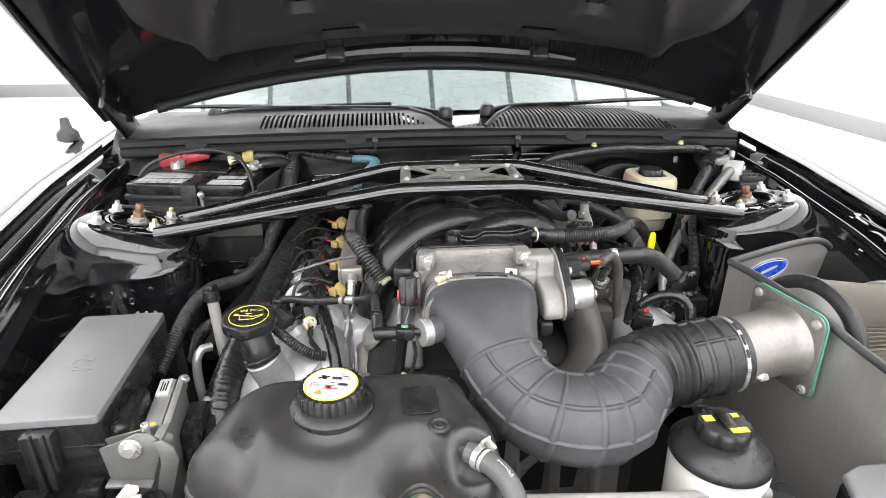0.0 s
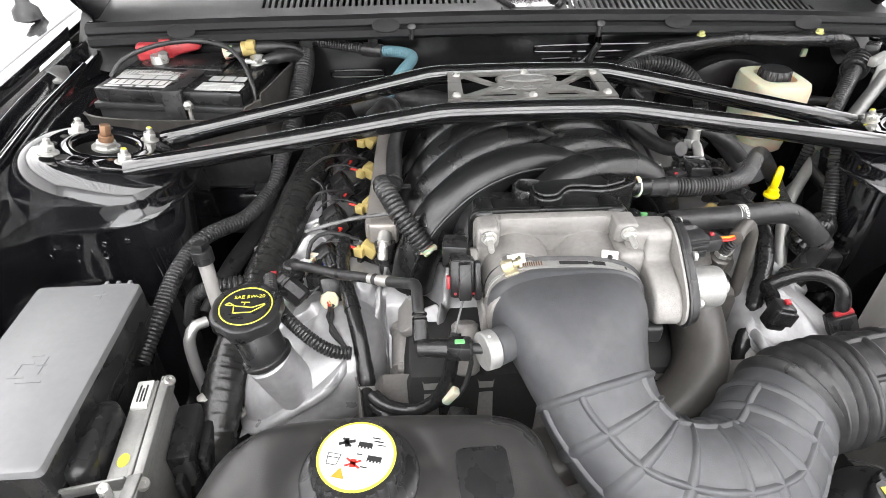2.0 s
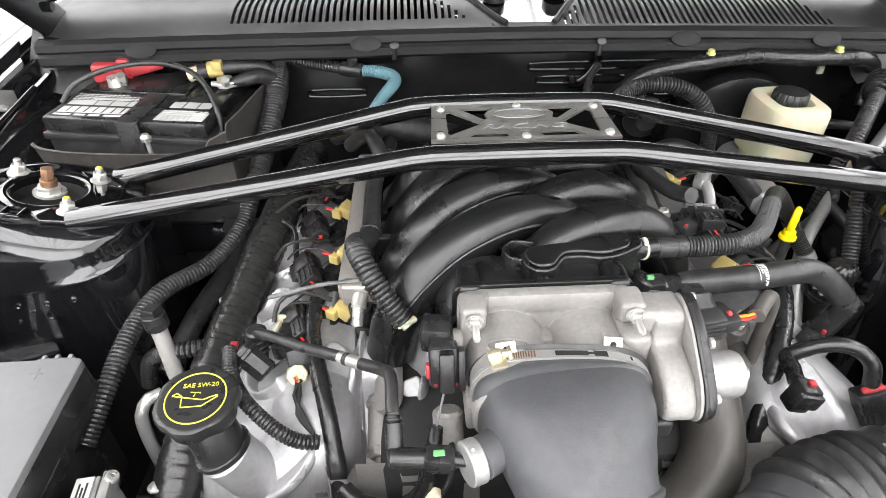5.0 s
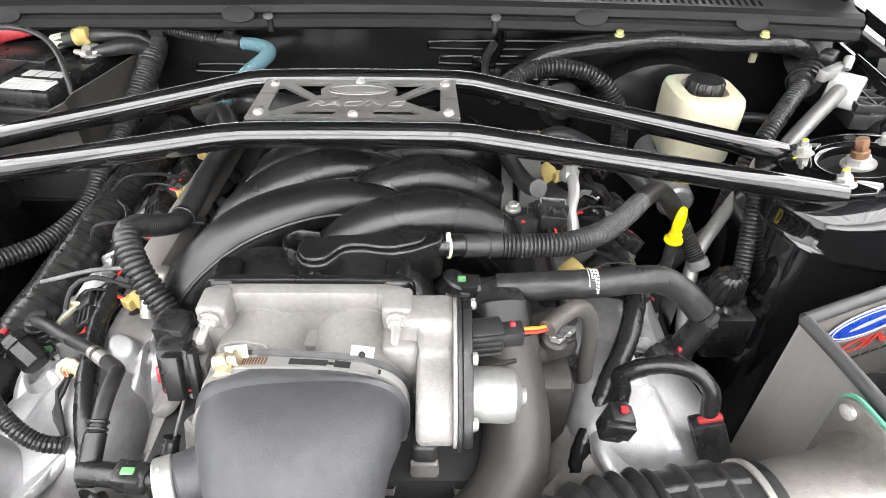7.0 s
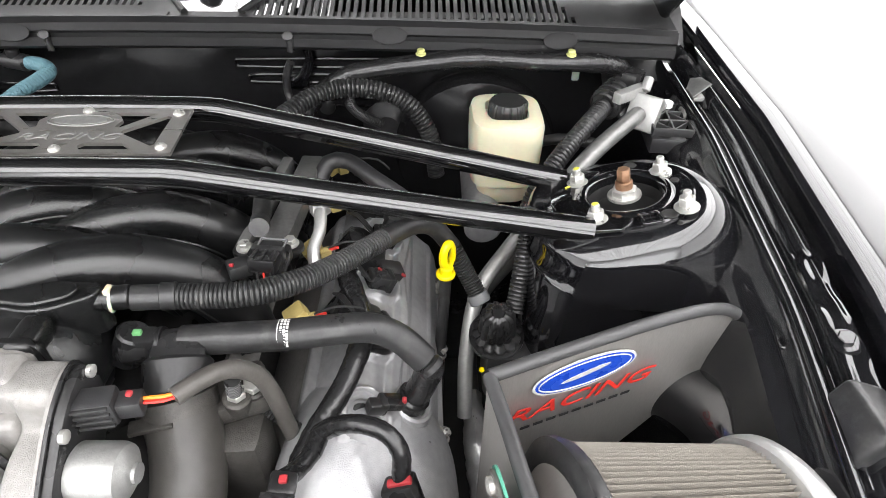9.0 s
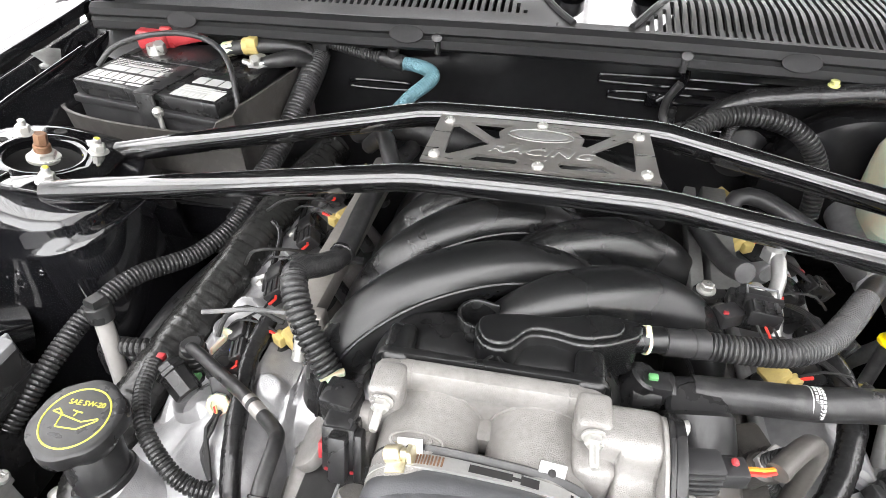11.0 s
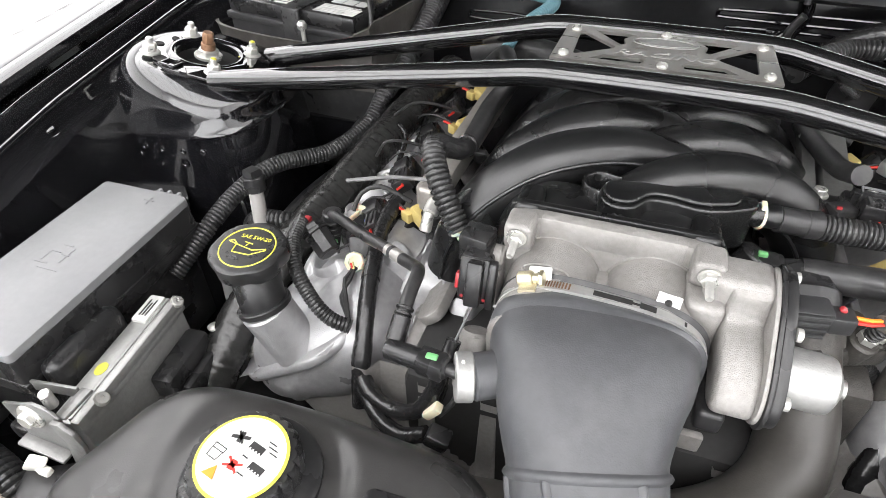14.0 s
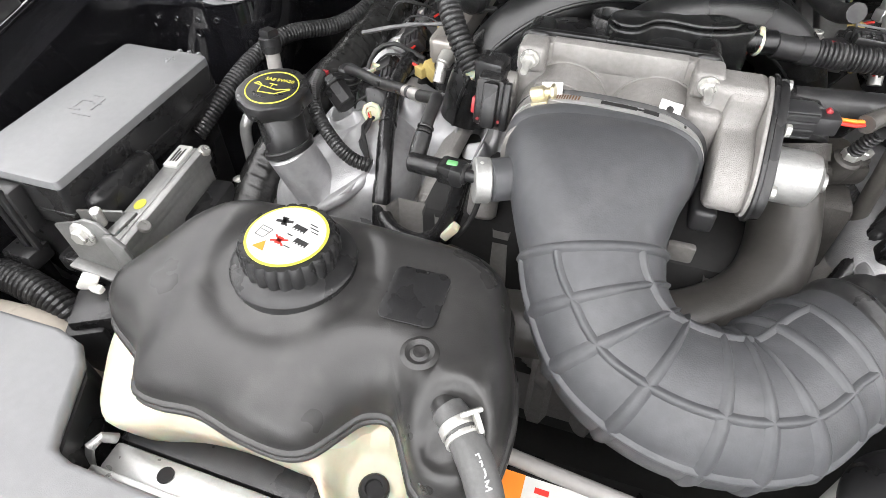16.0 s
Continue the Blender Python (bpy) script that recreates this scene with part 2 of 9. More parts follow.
FIREWALL = mat("dull_black_paint", (0.0085, 0.0085, 0.009), 0.18, vary=0.3, scale=8, rvary=0.05, spec=0.2)
TRAY = mat("shield_plastic", (0.062, 0.058, 0.054), 0.5, vary=0.15, scale=30, bump=0.3, bscale=1100, dust=0.1)
CLIP = mat("pale_green_clip", (0.42, 0.42, 0.16), 0.5, vary=0.1, scale=80)
STEEL = mat("brushed_steel", (0.46, 0.447, 0.425), 0.42, metal=0.75, vary=0.1, scale=18, rvary=0.08, bump=0.12, bscale=700, stretch=(1, 12, 1))
ALU = mat("bare_aluminium", (0.48, 0.48, 0.47), 0.36, metal=0.65, vary=0.1, scale=40, bump=0.12, bscale=600)
ZINC = mat("zinc_plated_steel", (0.52, 0.515, 0.49), 0.34, metal=0.65, vary=0.15, scale=90, bump=0.1, bscale=900)
DULL_ALLOY = mat("dull_alloy", (0.33, 0.33, 0.32), 0.48, metal=0.6, vary=0.15, scale=24, rvary=0.1, bump=0.2, bscale=700, dust=0.1, dust_color=(0.2, 0.19, 0.18))
# Dark zinc; on the right fuel rail it is shaded steel instead.
BRACKET = mat("dark_zinc_and_rail_shade", (0.20, 0.20, 0.195), 0.42, metal=0.6, vary=0.2, scale=30, bump=0.2, bscale=600, dust=0.1, dust_color=(0.12, 0.115, 0.11))
PIPE_STEEL = mat("weathered_steel", (0.27, 0.255, 0.24), 0.45, metal=0.7, vary=0.2, scale=18, bump=0.15, bscale=600, dust=0.15, dust_color=(0.16, 0.14, 0.12))
RAIL = mat("fuel_rail_steel", (0.34, 0.32, 0.295), 0.4, metal=0.55, vary=0.12, scale=30, bump=0.15, bscale=700)
BRASSY = mat("yellow_plated_steel", (0.52, 0.47, 0.33), 0.34, metal=0.8, vary=0.2, scale=90, bump=0.1, bscale=900)
RUSTY = mat("bronzed_steel", (0.22, 0.125, 0.075), 0.5, metal=0.6, vary=0.35, scale=160, bump=0.3, bscale=900)
CREAM = mat("cream_plastic", (0.58, 0.55, 0.41), 0.4, vary=0.07, scale=20, subsurf=0.4, bump=0.06, bscale=900, dust=0.05)
TANK_CREAM = mat("translucent_tank_plastic", (0.47, 0.445, 0.35), 0.35, vary=0.12, scale=14, subsurf=0.5, bump=0.05, bscale=600)
WHITE = mat("white_plastic", (0.78, 0.77, 0.72), 0.45, vary=0.05, scale=60)
TAN = mat("tan_plastic", (0.42, 0.33, 0.12), 0.45, vary=0.12, scale=80)
PLATE = mat("satin_steel_plate", (0.36, 0.345, 0.325), 0.36, metal=0.85, vary=0.1, scale=20, bump=0.15, bscale=800, stretch=(1, 10, 1))
RED = mat("red_plastic", (0.33, 0.03, 0.035), 0.35, vary=0.12, scale=50, coat=0.2)
RED_MARK = mat("red_ink", (0.60, 0.03, 0.02), 0.5, vary=0.08, scale=80)
YELLOW = mat("yellow_plastic", (0.85, 0.66, 0.0), 0.4, vary=0.05, scale=60)
YELLOW_INK = mat("yellow_ink", (0.56, 0.53, 0.06), 0.5, vary=0.08, scale=200)
GREEN = mat("green_plastic", (0.13, 0.36, 0.14), 0.4, vary=0.1, scale=80)
TEAL = mat("green_gasket", (0.09, 0.30, 0.215), 0.45, vary=0.1, scale=60)
BLUE_HOSE = mat("pale_blue_hose", (0.10, 0.20, 0.235), 0.45, vary=0.12, scale=40, bump=0.1, bscale=700)
BLUE = mat("blue_enamel", (0.015, 0.06, 0.42), 0.3, vary=0.08, scale=60, coat=0.3)
INK = mat("black_ink", (0.02, 0.02, 0.02), 0.5, vary=0.1, scale=200)
PAPER = mat("white_label", (0.55, 0.55, 0.53), 0.45, vary=0.04, scale=90)
GREY_INK = mat("grey_ink", (0.45, 0.46, 0.45), 0.5, vary=0.1, scale=120)
ORANGE = mat("orange_ink", (0.8, 0.22, 0.02), 0.5, vary=0.06, scale=120)
PINK = mat("pink_paint_mark", (0.7, 0.35, 0.6), 0.5, vary=0.1, scale=200)
PLEAT = mat("filter_gauze", (0.19, 0.175, 0.15), 0.65, metal=0.2, vary=0.1, scale=120, bump=0.25, bscale=1500, dust=0.1)
INSULATION = mat("hood_liner_felt", (0.026, 0.0245, 0.024), 0.5, vary=0.2, scale=12, bump=0.4, bscale=700, spec=0.4)
COWL = mat("cowl_plastic", (0.021, 0.021, 0.0215), 0.41, vary=0.15, scale=10, bump=0.1, bscale=1600, dust=0.02, spec=0.36)
SEAL = mat("rubber_seal", (0.014, 0.014, 0.0145), 0.5, vary=0.15, scale=16, bump=0.12, bscale=900, spec=0.22)
WALL_PAINT = mat("white_wall_paint", (0.82, 0.82, 0.82), 0.6, vary=0.02, scale=2, bump=0.05, bscale=60)
FLOOR_EPOXY = mat("pale_floor_coating", (0.72, 0.72, 0.71), 0.25, vary=0.05, scale=1.5, bump=0.02, bscale=40)
BASE_GREY = mat("grey_baseboard_paint", (0.26, 0.26, 0.26), 0.5, vary=0.05, scale=3)
DECK = mat("white_roof_deck", (0.7, 0.72, 0.72), 0.5, vary=0.04, scale=2)
# Near-black for tyres; elsewhere it puts the shade of recesses into the colour.
TYRE_AND_SHADE = mat("tyre_and_shade_black", (0.0145, 0.0142, 0.014), 0.8, vary=0.3, scale=20)
GLASS = mat("windscreen_glass", (0.55, 0.62, 0.6), 0.02, vary=0.01, rvary=0.0, trans=1.0, ior=1.6)
GLASS.node_tree.nodes["Principled BSDF"].inputs["Specular Tint"].default_value = (0.72, 0.88, 0.88, 1)
GAUGE_GREY = mat("duct_grey", (0.26, 0.25, 0.24), 0.5, vary=0.1, scale=20)

# ---- room ----
tagged(solo("floor", block(-5.6, 4.9, -6.2, 9.0, -0.1, 0, 0), FLOOR_EPOXY, "pale glossy coated showroom floor", "floor", kind="structure"))
solo("wall_north", block(-5.6, 4.9, 8.8, 9.0, 0, 4.5, 0), WALL_PAINT, "white painted back wall", "wall", kind="structure")
solo("wall_south", block(-5.6, 4.9, -6.2, -6.0, 0, 4.5, 0), WALL_PAINT, "white painted wall ahead of the car", "wall", kind="structure")
solo("wall_east", block(4.75, 4.9, -6.0, 8.8, 0, 4.5, 0), WALL_PAINT, "white painted side wall", "wall", kind="structure")
solo("wall_west", block(-5.6, -5.45, -6.0, 8.8, 0, 4.5, 0), WALL_PAINT, "white painted side wall", "wall", kind="structure")
solo("baseboard", block(-5.43, 4.73, 8.78, 8.8, 0.0, 0.17, 0.003), BASE_GREY, "grey painted baseboard", "baseboard", kind="structure")
solo("baseboard", block(4.73, 4.75, -6.0, 8.78, 0.0, 0.17, 0.003), BASE_GREY, "grey painted baseboard", "baseboard", kind="structure")
solo("baseboard", block(-5.45, -5.43, -6.0, 8.78, 0.0, 0.17, 0.003), BASE_GREY, "grey painted baseboard", "baseboard", kind="structure")


def ribbed_deck():
    pts = []
    x = -5.6
    while x < 4.9:
        pts += [(x, 4.5), (x + 0.06, 4.42), (x + 0.2, 4.42), (x + 0.26, 4.5)]
        x += 0.35
    return loft([[V((px, y, pz)) for px, pz in pts] for y in (-6.2, 9.0)], close=False, cap=False)


for bar_x in range(10):
    solo("trim", block(-4.95 + bar_x * 1.05 - 0.03, -4.95 + bar_x * 1.05 + 0.03, -5.8, 8.4, 4.24, 4.27, 0.002), WALL_PAINT, "white bar between luminous ceiling panels", "ceiling trim", "ceiling bars", "structure")
solo("ceiling", merge(ribbed_deck(), block(-5.6, 4.9, -6.2, 9.0, 4.52, 4.6, 0)), DECK, "white ribbed metal roof deck", "ceiling", kind="structure", sharp=20)


# ---- car body ----
body = thing("car_body", (0, 1.0, 0.0), "gloss black painted coupe body around an open engine bay", "car")


def table(x, rows):
    for (a, p), (b, q) in zip(rows, rows[1:]):
        if x <= b:
            return p + (q - p) * max(0, (x - a)) / (b - a)
    return rows[-1][1]


def lip_x(y):
    return table(y, [(-0.2, 0.51), (0.2, 0.57), (0.5, 0.622), (0.8, 0.672), (1.05, 0.695), (1.45, 0.702)])


def lip_z(y):
    return table(y, [(-0.2, 0.78), (0.2, 0.85), (0.5, 0.90), (0.8, 0.935), (1.05, 0.957), (1.45, 0.985)])


def fender(s):
    rings = []
    for k in range(45):
        y = -0.15 + 1.6 * k / 44
        x, z = lip_x(y), lip_z(y)
        prof = [(0.93, z - 0.36), (0.945, z - 0.24), (0.93, z - 0.14), (0.88, z - 0.065), (0.80, z - 0.02), (x + 0.03, z), (x + 0.008, z + 0.001),
                (x, z - 0.004), (x - 0.001, z - 0.016), (x + 0.03, z - 0.03), (0.86, z - 0.08), (0.915, z - 0.24), (0.91, z - 0.36)]
        rings.append([V((s * px, y, pz)) for px, pz in prof])
    return loft(rings)


def apron(s):
    rings = []
    for k in range(56):
        y = -0.1 + 1.45 * k / 55
        x, z = lip_x(y), lip_z(y)
        f = smooth01(0.86, 0.78, y)
        prof = [(x + 0.012, z - 0.03), (x - 0.003, z - 0.028), (x - 0.008, z - 0.033), (x - 0.011, z - 0.025), (x - 0.015, z - 0.0205), (x - 0.020, z - 0.020), (x - 0.025, z - 0.024), (x - 0.028, z - 0.033),
                (x - 0.034, z - 0.039), (x - 0.038, z - 0.035), (x - 0.042, z - 0.030), (x - 0.048, z - 0.030), (x - 0.053, z - 0.036), (x - 0.056, z - 0.046), (x - 0.064, z - 0.052), (x - 0.072, z - 0.057),
                (x - 0.082 + 0.01 * f, z - 0.075), (x - 0.09 + 0.01 * f, z - 0.11), (x - 0.095, z - 0.2), (x - 0.11, 0.62), (x - 0.13, 0.45)]
        rings.append([V((s * px, y, pz)) for px, pz in prof])
    return thicken(loft(rings, close=False, cap=False), 0.002)


def superring(cx, cy, rx, ry, z, p=2.0, n=56, tilt=(0, 0)):
    out = []
    for k in range(n):
        a = 2 * math.pi * k / n
        c, q = math.cos(a), math.sin(a)
        x = rx * math.copysign(abs(c) ** (2 / p), c)
        y = ry * math.copysign(abs(q) ** (2 / p), q)
        out.append(V((cx + x, cy + y, z + tilt[0] * x + tilt[1] * y)))
    return out


TOWER = (0.527, 0.955)


def tower_z(x, y):
    """Height of the sloping tower top."""
    return 0.915 + 0.22 * (abs(x) - TOWER[0]) - 0.10 * (y - TOWER[1])


def tower(s):
    """The pressed drum over the strut with its shoulder, flange and lower box."""
    cx, cy = s * TOWER[0], TOWER[1]
    t, f = (s * 0.22, -0.10), (0, 0)
    # centre shift outwards, half sizes, height, squareness, tilt
    rows = [(0, 0.038, 0.038, 0.897, 2.0, t), (0, 0.039, 0.039, 0.913, 2.0, t), (0, 0.041, 0.041, 0.915, 2.0, t), (0, 0.064, 0.065, 0.915, 2.1, t), (0.001, 0.069, 0.070, 0.9149, 2.15, t)]
    # rounded shoulder, then a steep wall down to the overlapped rim
    for k in range(1, 13):
        th = math.pi / 2 * k / 12.6
        q = 1 - 0.95 * smooth01(0.15, 1.35, th)
        rows.append((0.001 + 0.011 * math.sin(th), 0.069 + 0.0355 * math.sin(th), 0.070 + 0.0260 * math.sin(th), 0.8760 + 0.0389 * math.cos(th), 2.15 + 0.45 * k / 12, (s * 0.22 * q, -0.10 * q)))
    rows += [(0.0130, 0.1065, 0.0975, 0.8665, 2.7, (s * -0.03, 0)), (0.0145, 0.1092, 0.0992, 0.8577, 2.85, (s * -0.06, 0)), (0.0150, 0.1108, 0.1004, 0.8530, 2.9, (s * -0.09, 0)), (0.0150, 0.1108, 0.1004, 0.8510, 2.9, (s * -0.09, 0)), (0.0145, 0.1085, 0.0980, 0.8500, 2.95, (s * -0.09, 0)),
            (0.0145, 0.1085, 0.0975, 0.847, 3.0, (s * -0.08, 0)), (0.017, 0.111, 0.0985, 0.83, 3.4, f), (0.022, 0.117, 0.0995, 0.80, 4, f), (0.028, 0.125, 0.1005, 0.74, 5, f), (0.033, 0.130, 0.102, 0.45, 6, f)]
    rings = [superring(cx + s * dx, cy, rx, ry, z, p, tilt=ti) for dx, rx, ry, z, p, ti in rows]
    return loft(rings, cap=False)


for s in (-1, 1):
    part("fender", fender(s), PAINT, body)
    part("inner_fender", apron(s), PAINT_DULL, body)
    tw = part("strut_tower", tower(s), PAINT, body)
    cx = s * TOWER[0]
    # perforated lower panel
    for hx, hz, hr in () if s > 0 else ((0.60, 0.832, 0.7), (0.575, 0.833, 0.7), (0.548, 0.834, 0.7), (0.517, 0.836, 0.7), (0.490, 0.838, 0.7), (0.519, 0.820, 1.2), (0.590, 0.818, 1.2), (0.555, 0.812, 0.5), (0.535, 0.826, 0.4)):
        ry = 0.955 - (0.0984 + 0.001 * (0.83 - hz) / 0.03) * (1 - min(0.99, abs(hx - 0.545) / 0.116) ** 3.4) ** (1 / 3.4)
        part("hole_rim", lathe([(0.0, 0.0004), (0.0024 * hr, 0.0004), (0.0036 * hr, 0.0014), (0.0052 * hr, 0.0010), (0.0062 * hr, -0.001)], 14, aim((s * hx, ry, hz), (s * (hx - 0.545) * 4, -1, 0.15))), PAINT, tw)
    # pressed beads along the fender rail
    for off, dz, y0, y1, rr in ((0.0175, 0.0198, 0.76, 1.16, 0.0022), (0.0455, 0.0300, 0.62, 1.20, 0.0046), (0.0315, 0.0365, 0.66, 1.14, 0.003)):
        part("rail_bead", tube([(s * (lip_x(y) - off), y, lip_z(y) - dz) for y in [y0 + (y1 - y0) * k / 12 for k in range(13)]], rr, 10, 0.02), PAINT, body)
    if s > 0:
        fp = part("flange_plate", thicken(sheet(24, 16, lambda u, v: V((0.580 + 0.092 * u, 0.850 + 0.062 * v, 0.8525 + 0.010 * smooth01(0.2, 0.9, u) + 0.020 * smooth01(0.35, 1.0, v) ** 2 - 0.004 * math.sin(math.pi * u) * (1 - v)))), 0.002), PAINT, body)
        part("plate_bolt", merge(lathe([(0.0075, 0), (0.0075, 0.0015), (0.005, 0.002)], 16, aim((0.657, 0.884, 0.868), (-0.2, -0.35, 1))), hexnut((0.657, 0.884, 0.869), (-0.2, -0.35, 1), 0.0045, 0.004)), PAINT, fp)
        part("flange_seam", tube([(0.650, 1.004, 0.893), (0.649, 0.95, 0.893), (0.643, 0.891, 0.893), (0.639, 0.85, 0.889), (0.640, 0.815, 0.884), (0.648, 0.77, 0.878)], 0.0028, 10, 0.006), PAINT, body)
        for wy in (0.985, 0.967, 0.949):
            part("weld_dimple", lathe([(0.0045, 0), (0.0036, 0.0010), (0.0014, 0.0004), (0.0, 0.0003)], 14, aim((0.6435, wy, 0.8925), (-0.4, 0, 1))), PAINT, body)

# folded seams and the hump of the wheel housing beside the strut tower
for seam, r in (([(-0.600, 0.690, 0.869), (-0.614, 0.734, 0.880), (-0.626, 0.772, 0.888), (-0.633, 0.806, 0.893), (-0.629, 0.832, 0.890), (-0.622, 0.851, 0.887), (-0.613, 0.872, 0.884)], 0.0034),
                ([(-0.620, 0.803, 0.884), (-0.612, 0.786, 0.866), (-0.609, 0.781, 0.846), (-0.604, 0.748, 0.838), (-0.600, 0.70, 0.834)], 0.0034),
                ([(-0.609, 0.781, 0.846), (-0.604, 0.800, 0.834), (-0.602, 0.830, 0.826)], 0.003)):
    part("seam", tube(seam, r, 10, 0.006), PAINT, body)
FLANGE = [q for q, _ in smooth_path([(-0.592, 0.640, 0.850), (-0.600, 0.690, 0.869), (-0.614, 0.734, 0.880), (-0.626, 0.772, 0.888), (-0.633, 0.806, 0.893), (-0.629, 0.832, 0.890), (-0.622, 0.851, 0.887)], 0.006)]
part("apron_flange", thicken(loft([[q + V((-0.012, 0, 0.001)) for q in FLANGE], [q + V((-0.003, 0, 0.003)) for q in FLANGE], [q + V((0.008, 0, 0.0005)) for q in FLANGE], [q + V((0.014, 0, -0.006)) for q in FLANGE]], close=False, cap=False), 0.0015), PAINT, body)
part("wheel_housing", tube([(-0.64, 0.66, 0.74), (-0.605, 0.74, 0.778), (-0.575, 0.80, 0.775), (-0.545, 0.85, 0.755)], [0.02, 0.034, 0.036, 0.03], 24, 0.008), PAINT, body)
part("wheel_housing", tube([(0.66, 0.52, 0.72), (0.645, 0.60, 0.77), (0.625, 0.70, 0.785), (0.60, 0.78, 0.78), (0.56, 0.85, 0.755)], [0.03, 0.045, 0.048, 0.042, 0.03], 28, 0.008), PAINT, body)

for wx, wy in ((-0.79, 0.82), (0.79, 0.82), (-0.79, 3.5), (0.79, 3.5)):
    wh = part("wheel", lathe([(0.20, -0.10), (0.31, -0.11), (0.335, -0.09), (0.335, 0.09), (0.31, 0.11), (0.20, 0.10)], 40, Matrix.Translation((wx, wy, 0.335)) @ Matrix.Rotation(radians(90), 4, "Y")), TYRE_AND_SHADE, body)
part("sill", merge(block(-0.9, -0.75, 1.2, 3.1, 0.2, 0.45, 0.03), block(0.75, 0.9, 1.2, 3.1, 0.2, 0.45, 0.03), block(-0.75, 0.75, 2.6, 3.9, 0.3, 0.9, 0.05)), PAINT, body)

# firewall with pressed beads
fw = part("firewall", block(-0.66, 0.66, 1.262, 1.28, 0.3, 0.985, 0.002), FIREWALL, body)
for bx, bz, bw in ((0.190, 0.929, 0.245), (0.152, 0.907, 0.14), (0.27, 0.872, 0.17), (-0.235, 0.893, 0.09)):
    part("bead", tube([(bx + bw / 2 * math.copysign(min(1, abs(c) * 1.6), c), 1.261, bz + 0.006 * q) for c, q in [(math.cos(2 * math.pi * k / 24), math.sin(2 * math.pi * k / 24)) for k in range(25)]], 0.0024, 8), PAINT, fw)
part("hook", merge(tube([(0.168, 1.245, 0.960), (0.171, 1.246, 0.940), (0.162, 1.248, 0.918), (0.150, 1.252, 0.904)], [0.006, 0.006, 0.008, 0.010], 12, 0.004, squash=0.6), box((0.034, 0.008, 0.020), Matrix.Translation((0.148, 1.256, 0.906)), 0.003), hexnut((0.160, 1.251, 0.905), (0, -1, 0.2), 0.006, 0.006)), PAINT, fw)
part("floor_pan", block(-0.6, 0.6, -0.1, 1.27, 0.28, 0.30, 0.002), TYRE_AND_SHADE, body)
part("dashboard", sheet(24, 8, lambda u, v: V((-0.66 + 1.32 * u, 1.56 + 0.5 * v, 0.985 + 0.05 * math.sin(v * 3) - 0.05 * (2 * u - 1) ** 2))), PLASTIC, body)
# Unseen dark panels added to stop light leaking in behind the windscreen.
part("cabin_light_block", merge(block(-0.75, 0.75, 2.6, 2.65, 0.3, 1.5, 0.01), block(-0.72, -0.70, 1.3, 2.65, 0.3, 0.97, 0.005), block(0.70, 0.72, 1.3, 2.65, 0.3, 0.97, 0.005)), TYRE_AND_SHADE, body)


def screen_shape(u, v):
    x = -0.70 + 1.40 * u
    w = 2 * u - 1
    y = 1.385 - 0.10 * w * w * -1 + 0.80 * v
    return V((x * (1 - 0.12 * v), y + 0.06 * w * w, 1.012 + 0.45 * v - 0.03 * w * w))


part("windscreen", thicken(sheet(32, 14, screen_shape), 0.004), GLASS, body, "tinted windscreen glass")
# Unseen roof piece, added to keep light out of the cabin.
part("roof", thicken(sheet(20, 10, lambda u, v: V((-0.62 + 1.24 * u, 2.16 + 0.5 * v, 1.47 - 0.05 * (2 * u - 1) ** 2 + 0.02 * v))), 0.01), PAINT, body)


# ---- cowl ----
cowl = thing("cowl_panel", (0, 1.26, 0.95), "black plastic cowl panel with slotted air grilles under the windscreen", "cowl")


def cowl_z(x, v):
    """Height of the cowl's skin; v runs from the seal (0) to the glass (1)."""
    w = x / 0.66
    return 1.0 + 0.014 * smooth01(0, 0.5, v) + 0.008 * v - 0.018 * w * w - 0.012 * smooth01(0.06, 0.0, abs(x - 0.03)) * smooth01(0.1, 0.5, v)


def cowl_y(x, v):
    w = x / 0.66
    return 1.222 + (0.165 + 0.035 * w * w) * v + 0.055 * max(0, abs(w) - 0.35) ** 1.2 * (1 if x < 0 else 0.3)


def notch(v):
    """Both sides of the open notch between the two cowl halves."""
    return 0.035 - 0.115 * v, 0.083 + 0.105 * v


def in_grille(x, v):
    a, b = notch(v)
    if -0.385 < x < a - 0.045 and 0.18 < v < 0.64:
        return True
    return b + 0.010 < x < 0.54 - 0.10 * v and 0.07 < v < 0.86


def cowl_skin():
    bm = bmesh.new()
    nx, ny = 264, 25
    grid = [[bm.verts.new((-0.66 + 1.32 * i / nx, cowl_y(-0.66 + 1.32 * i / nx, j / ny), cowl_z(-0.66 + 1.32 * i / nx, j / ny))) for i in range(nx + 1)] for j in range(ny + 1)]
    for j in range(ny):
        for i in range(nx):
            x, v = -0.66 + 1.32 * (i + 0.5) / nx, (j + 0.5) / ny
            a, b = notch(v)
            if (a < x < b and v > 0.1) or (in_grille(x, v) and i % 2 == 0):
                continue
            bm.faces.new((grid[j][i], grid[j][i + 1], grid[j + 1][i + 1], grid[j + 1][i]))
    bmesh.ops.delete(bm, geom=[v for v in bm.verts if not v.link_faces], context="VERTS")
    return thicken(bm, 0.006)


part("panel", cowl_skin(), COWL, cowl)
part("plenum", block(-0.6, 0.6, 1.285, 1.42, 0.90, 0.95, 0.004), TYRE_AND_SHADE, cowl)
part("notch_floor", thicken(sheet(8, 8, lambda u, v: V((-0.085 + 0.285 * u, 1.236 + 0.17 * v, 0.986 + 0.022 * v))), 0.003), PAINT, cowl, "gloss black panel between the cowl halves")
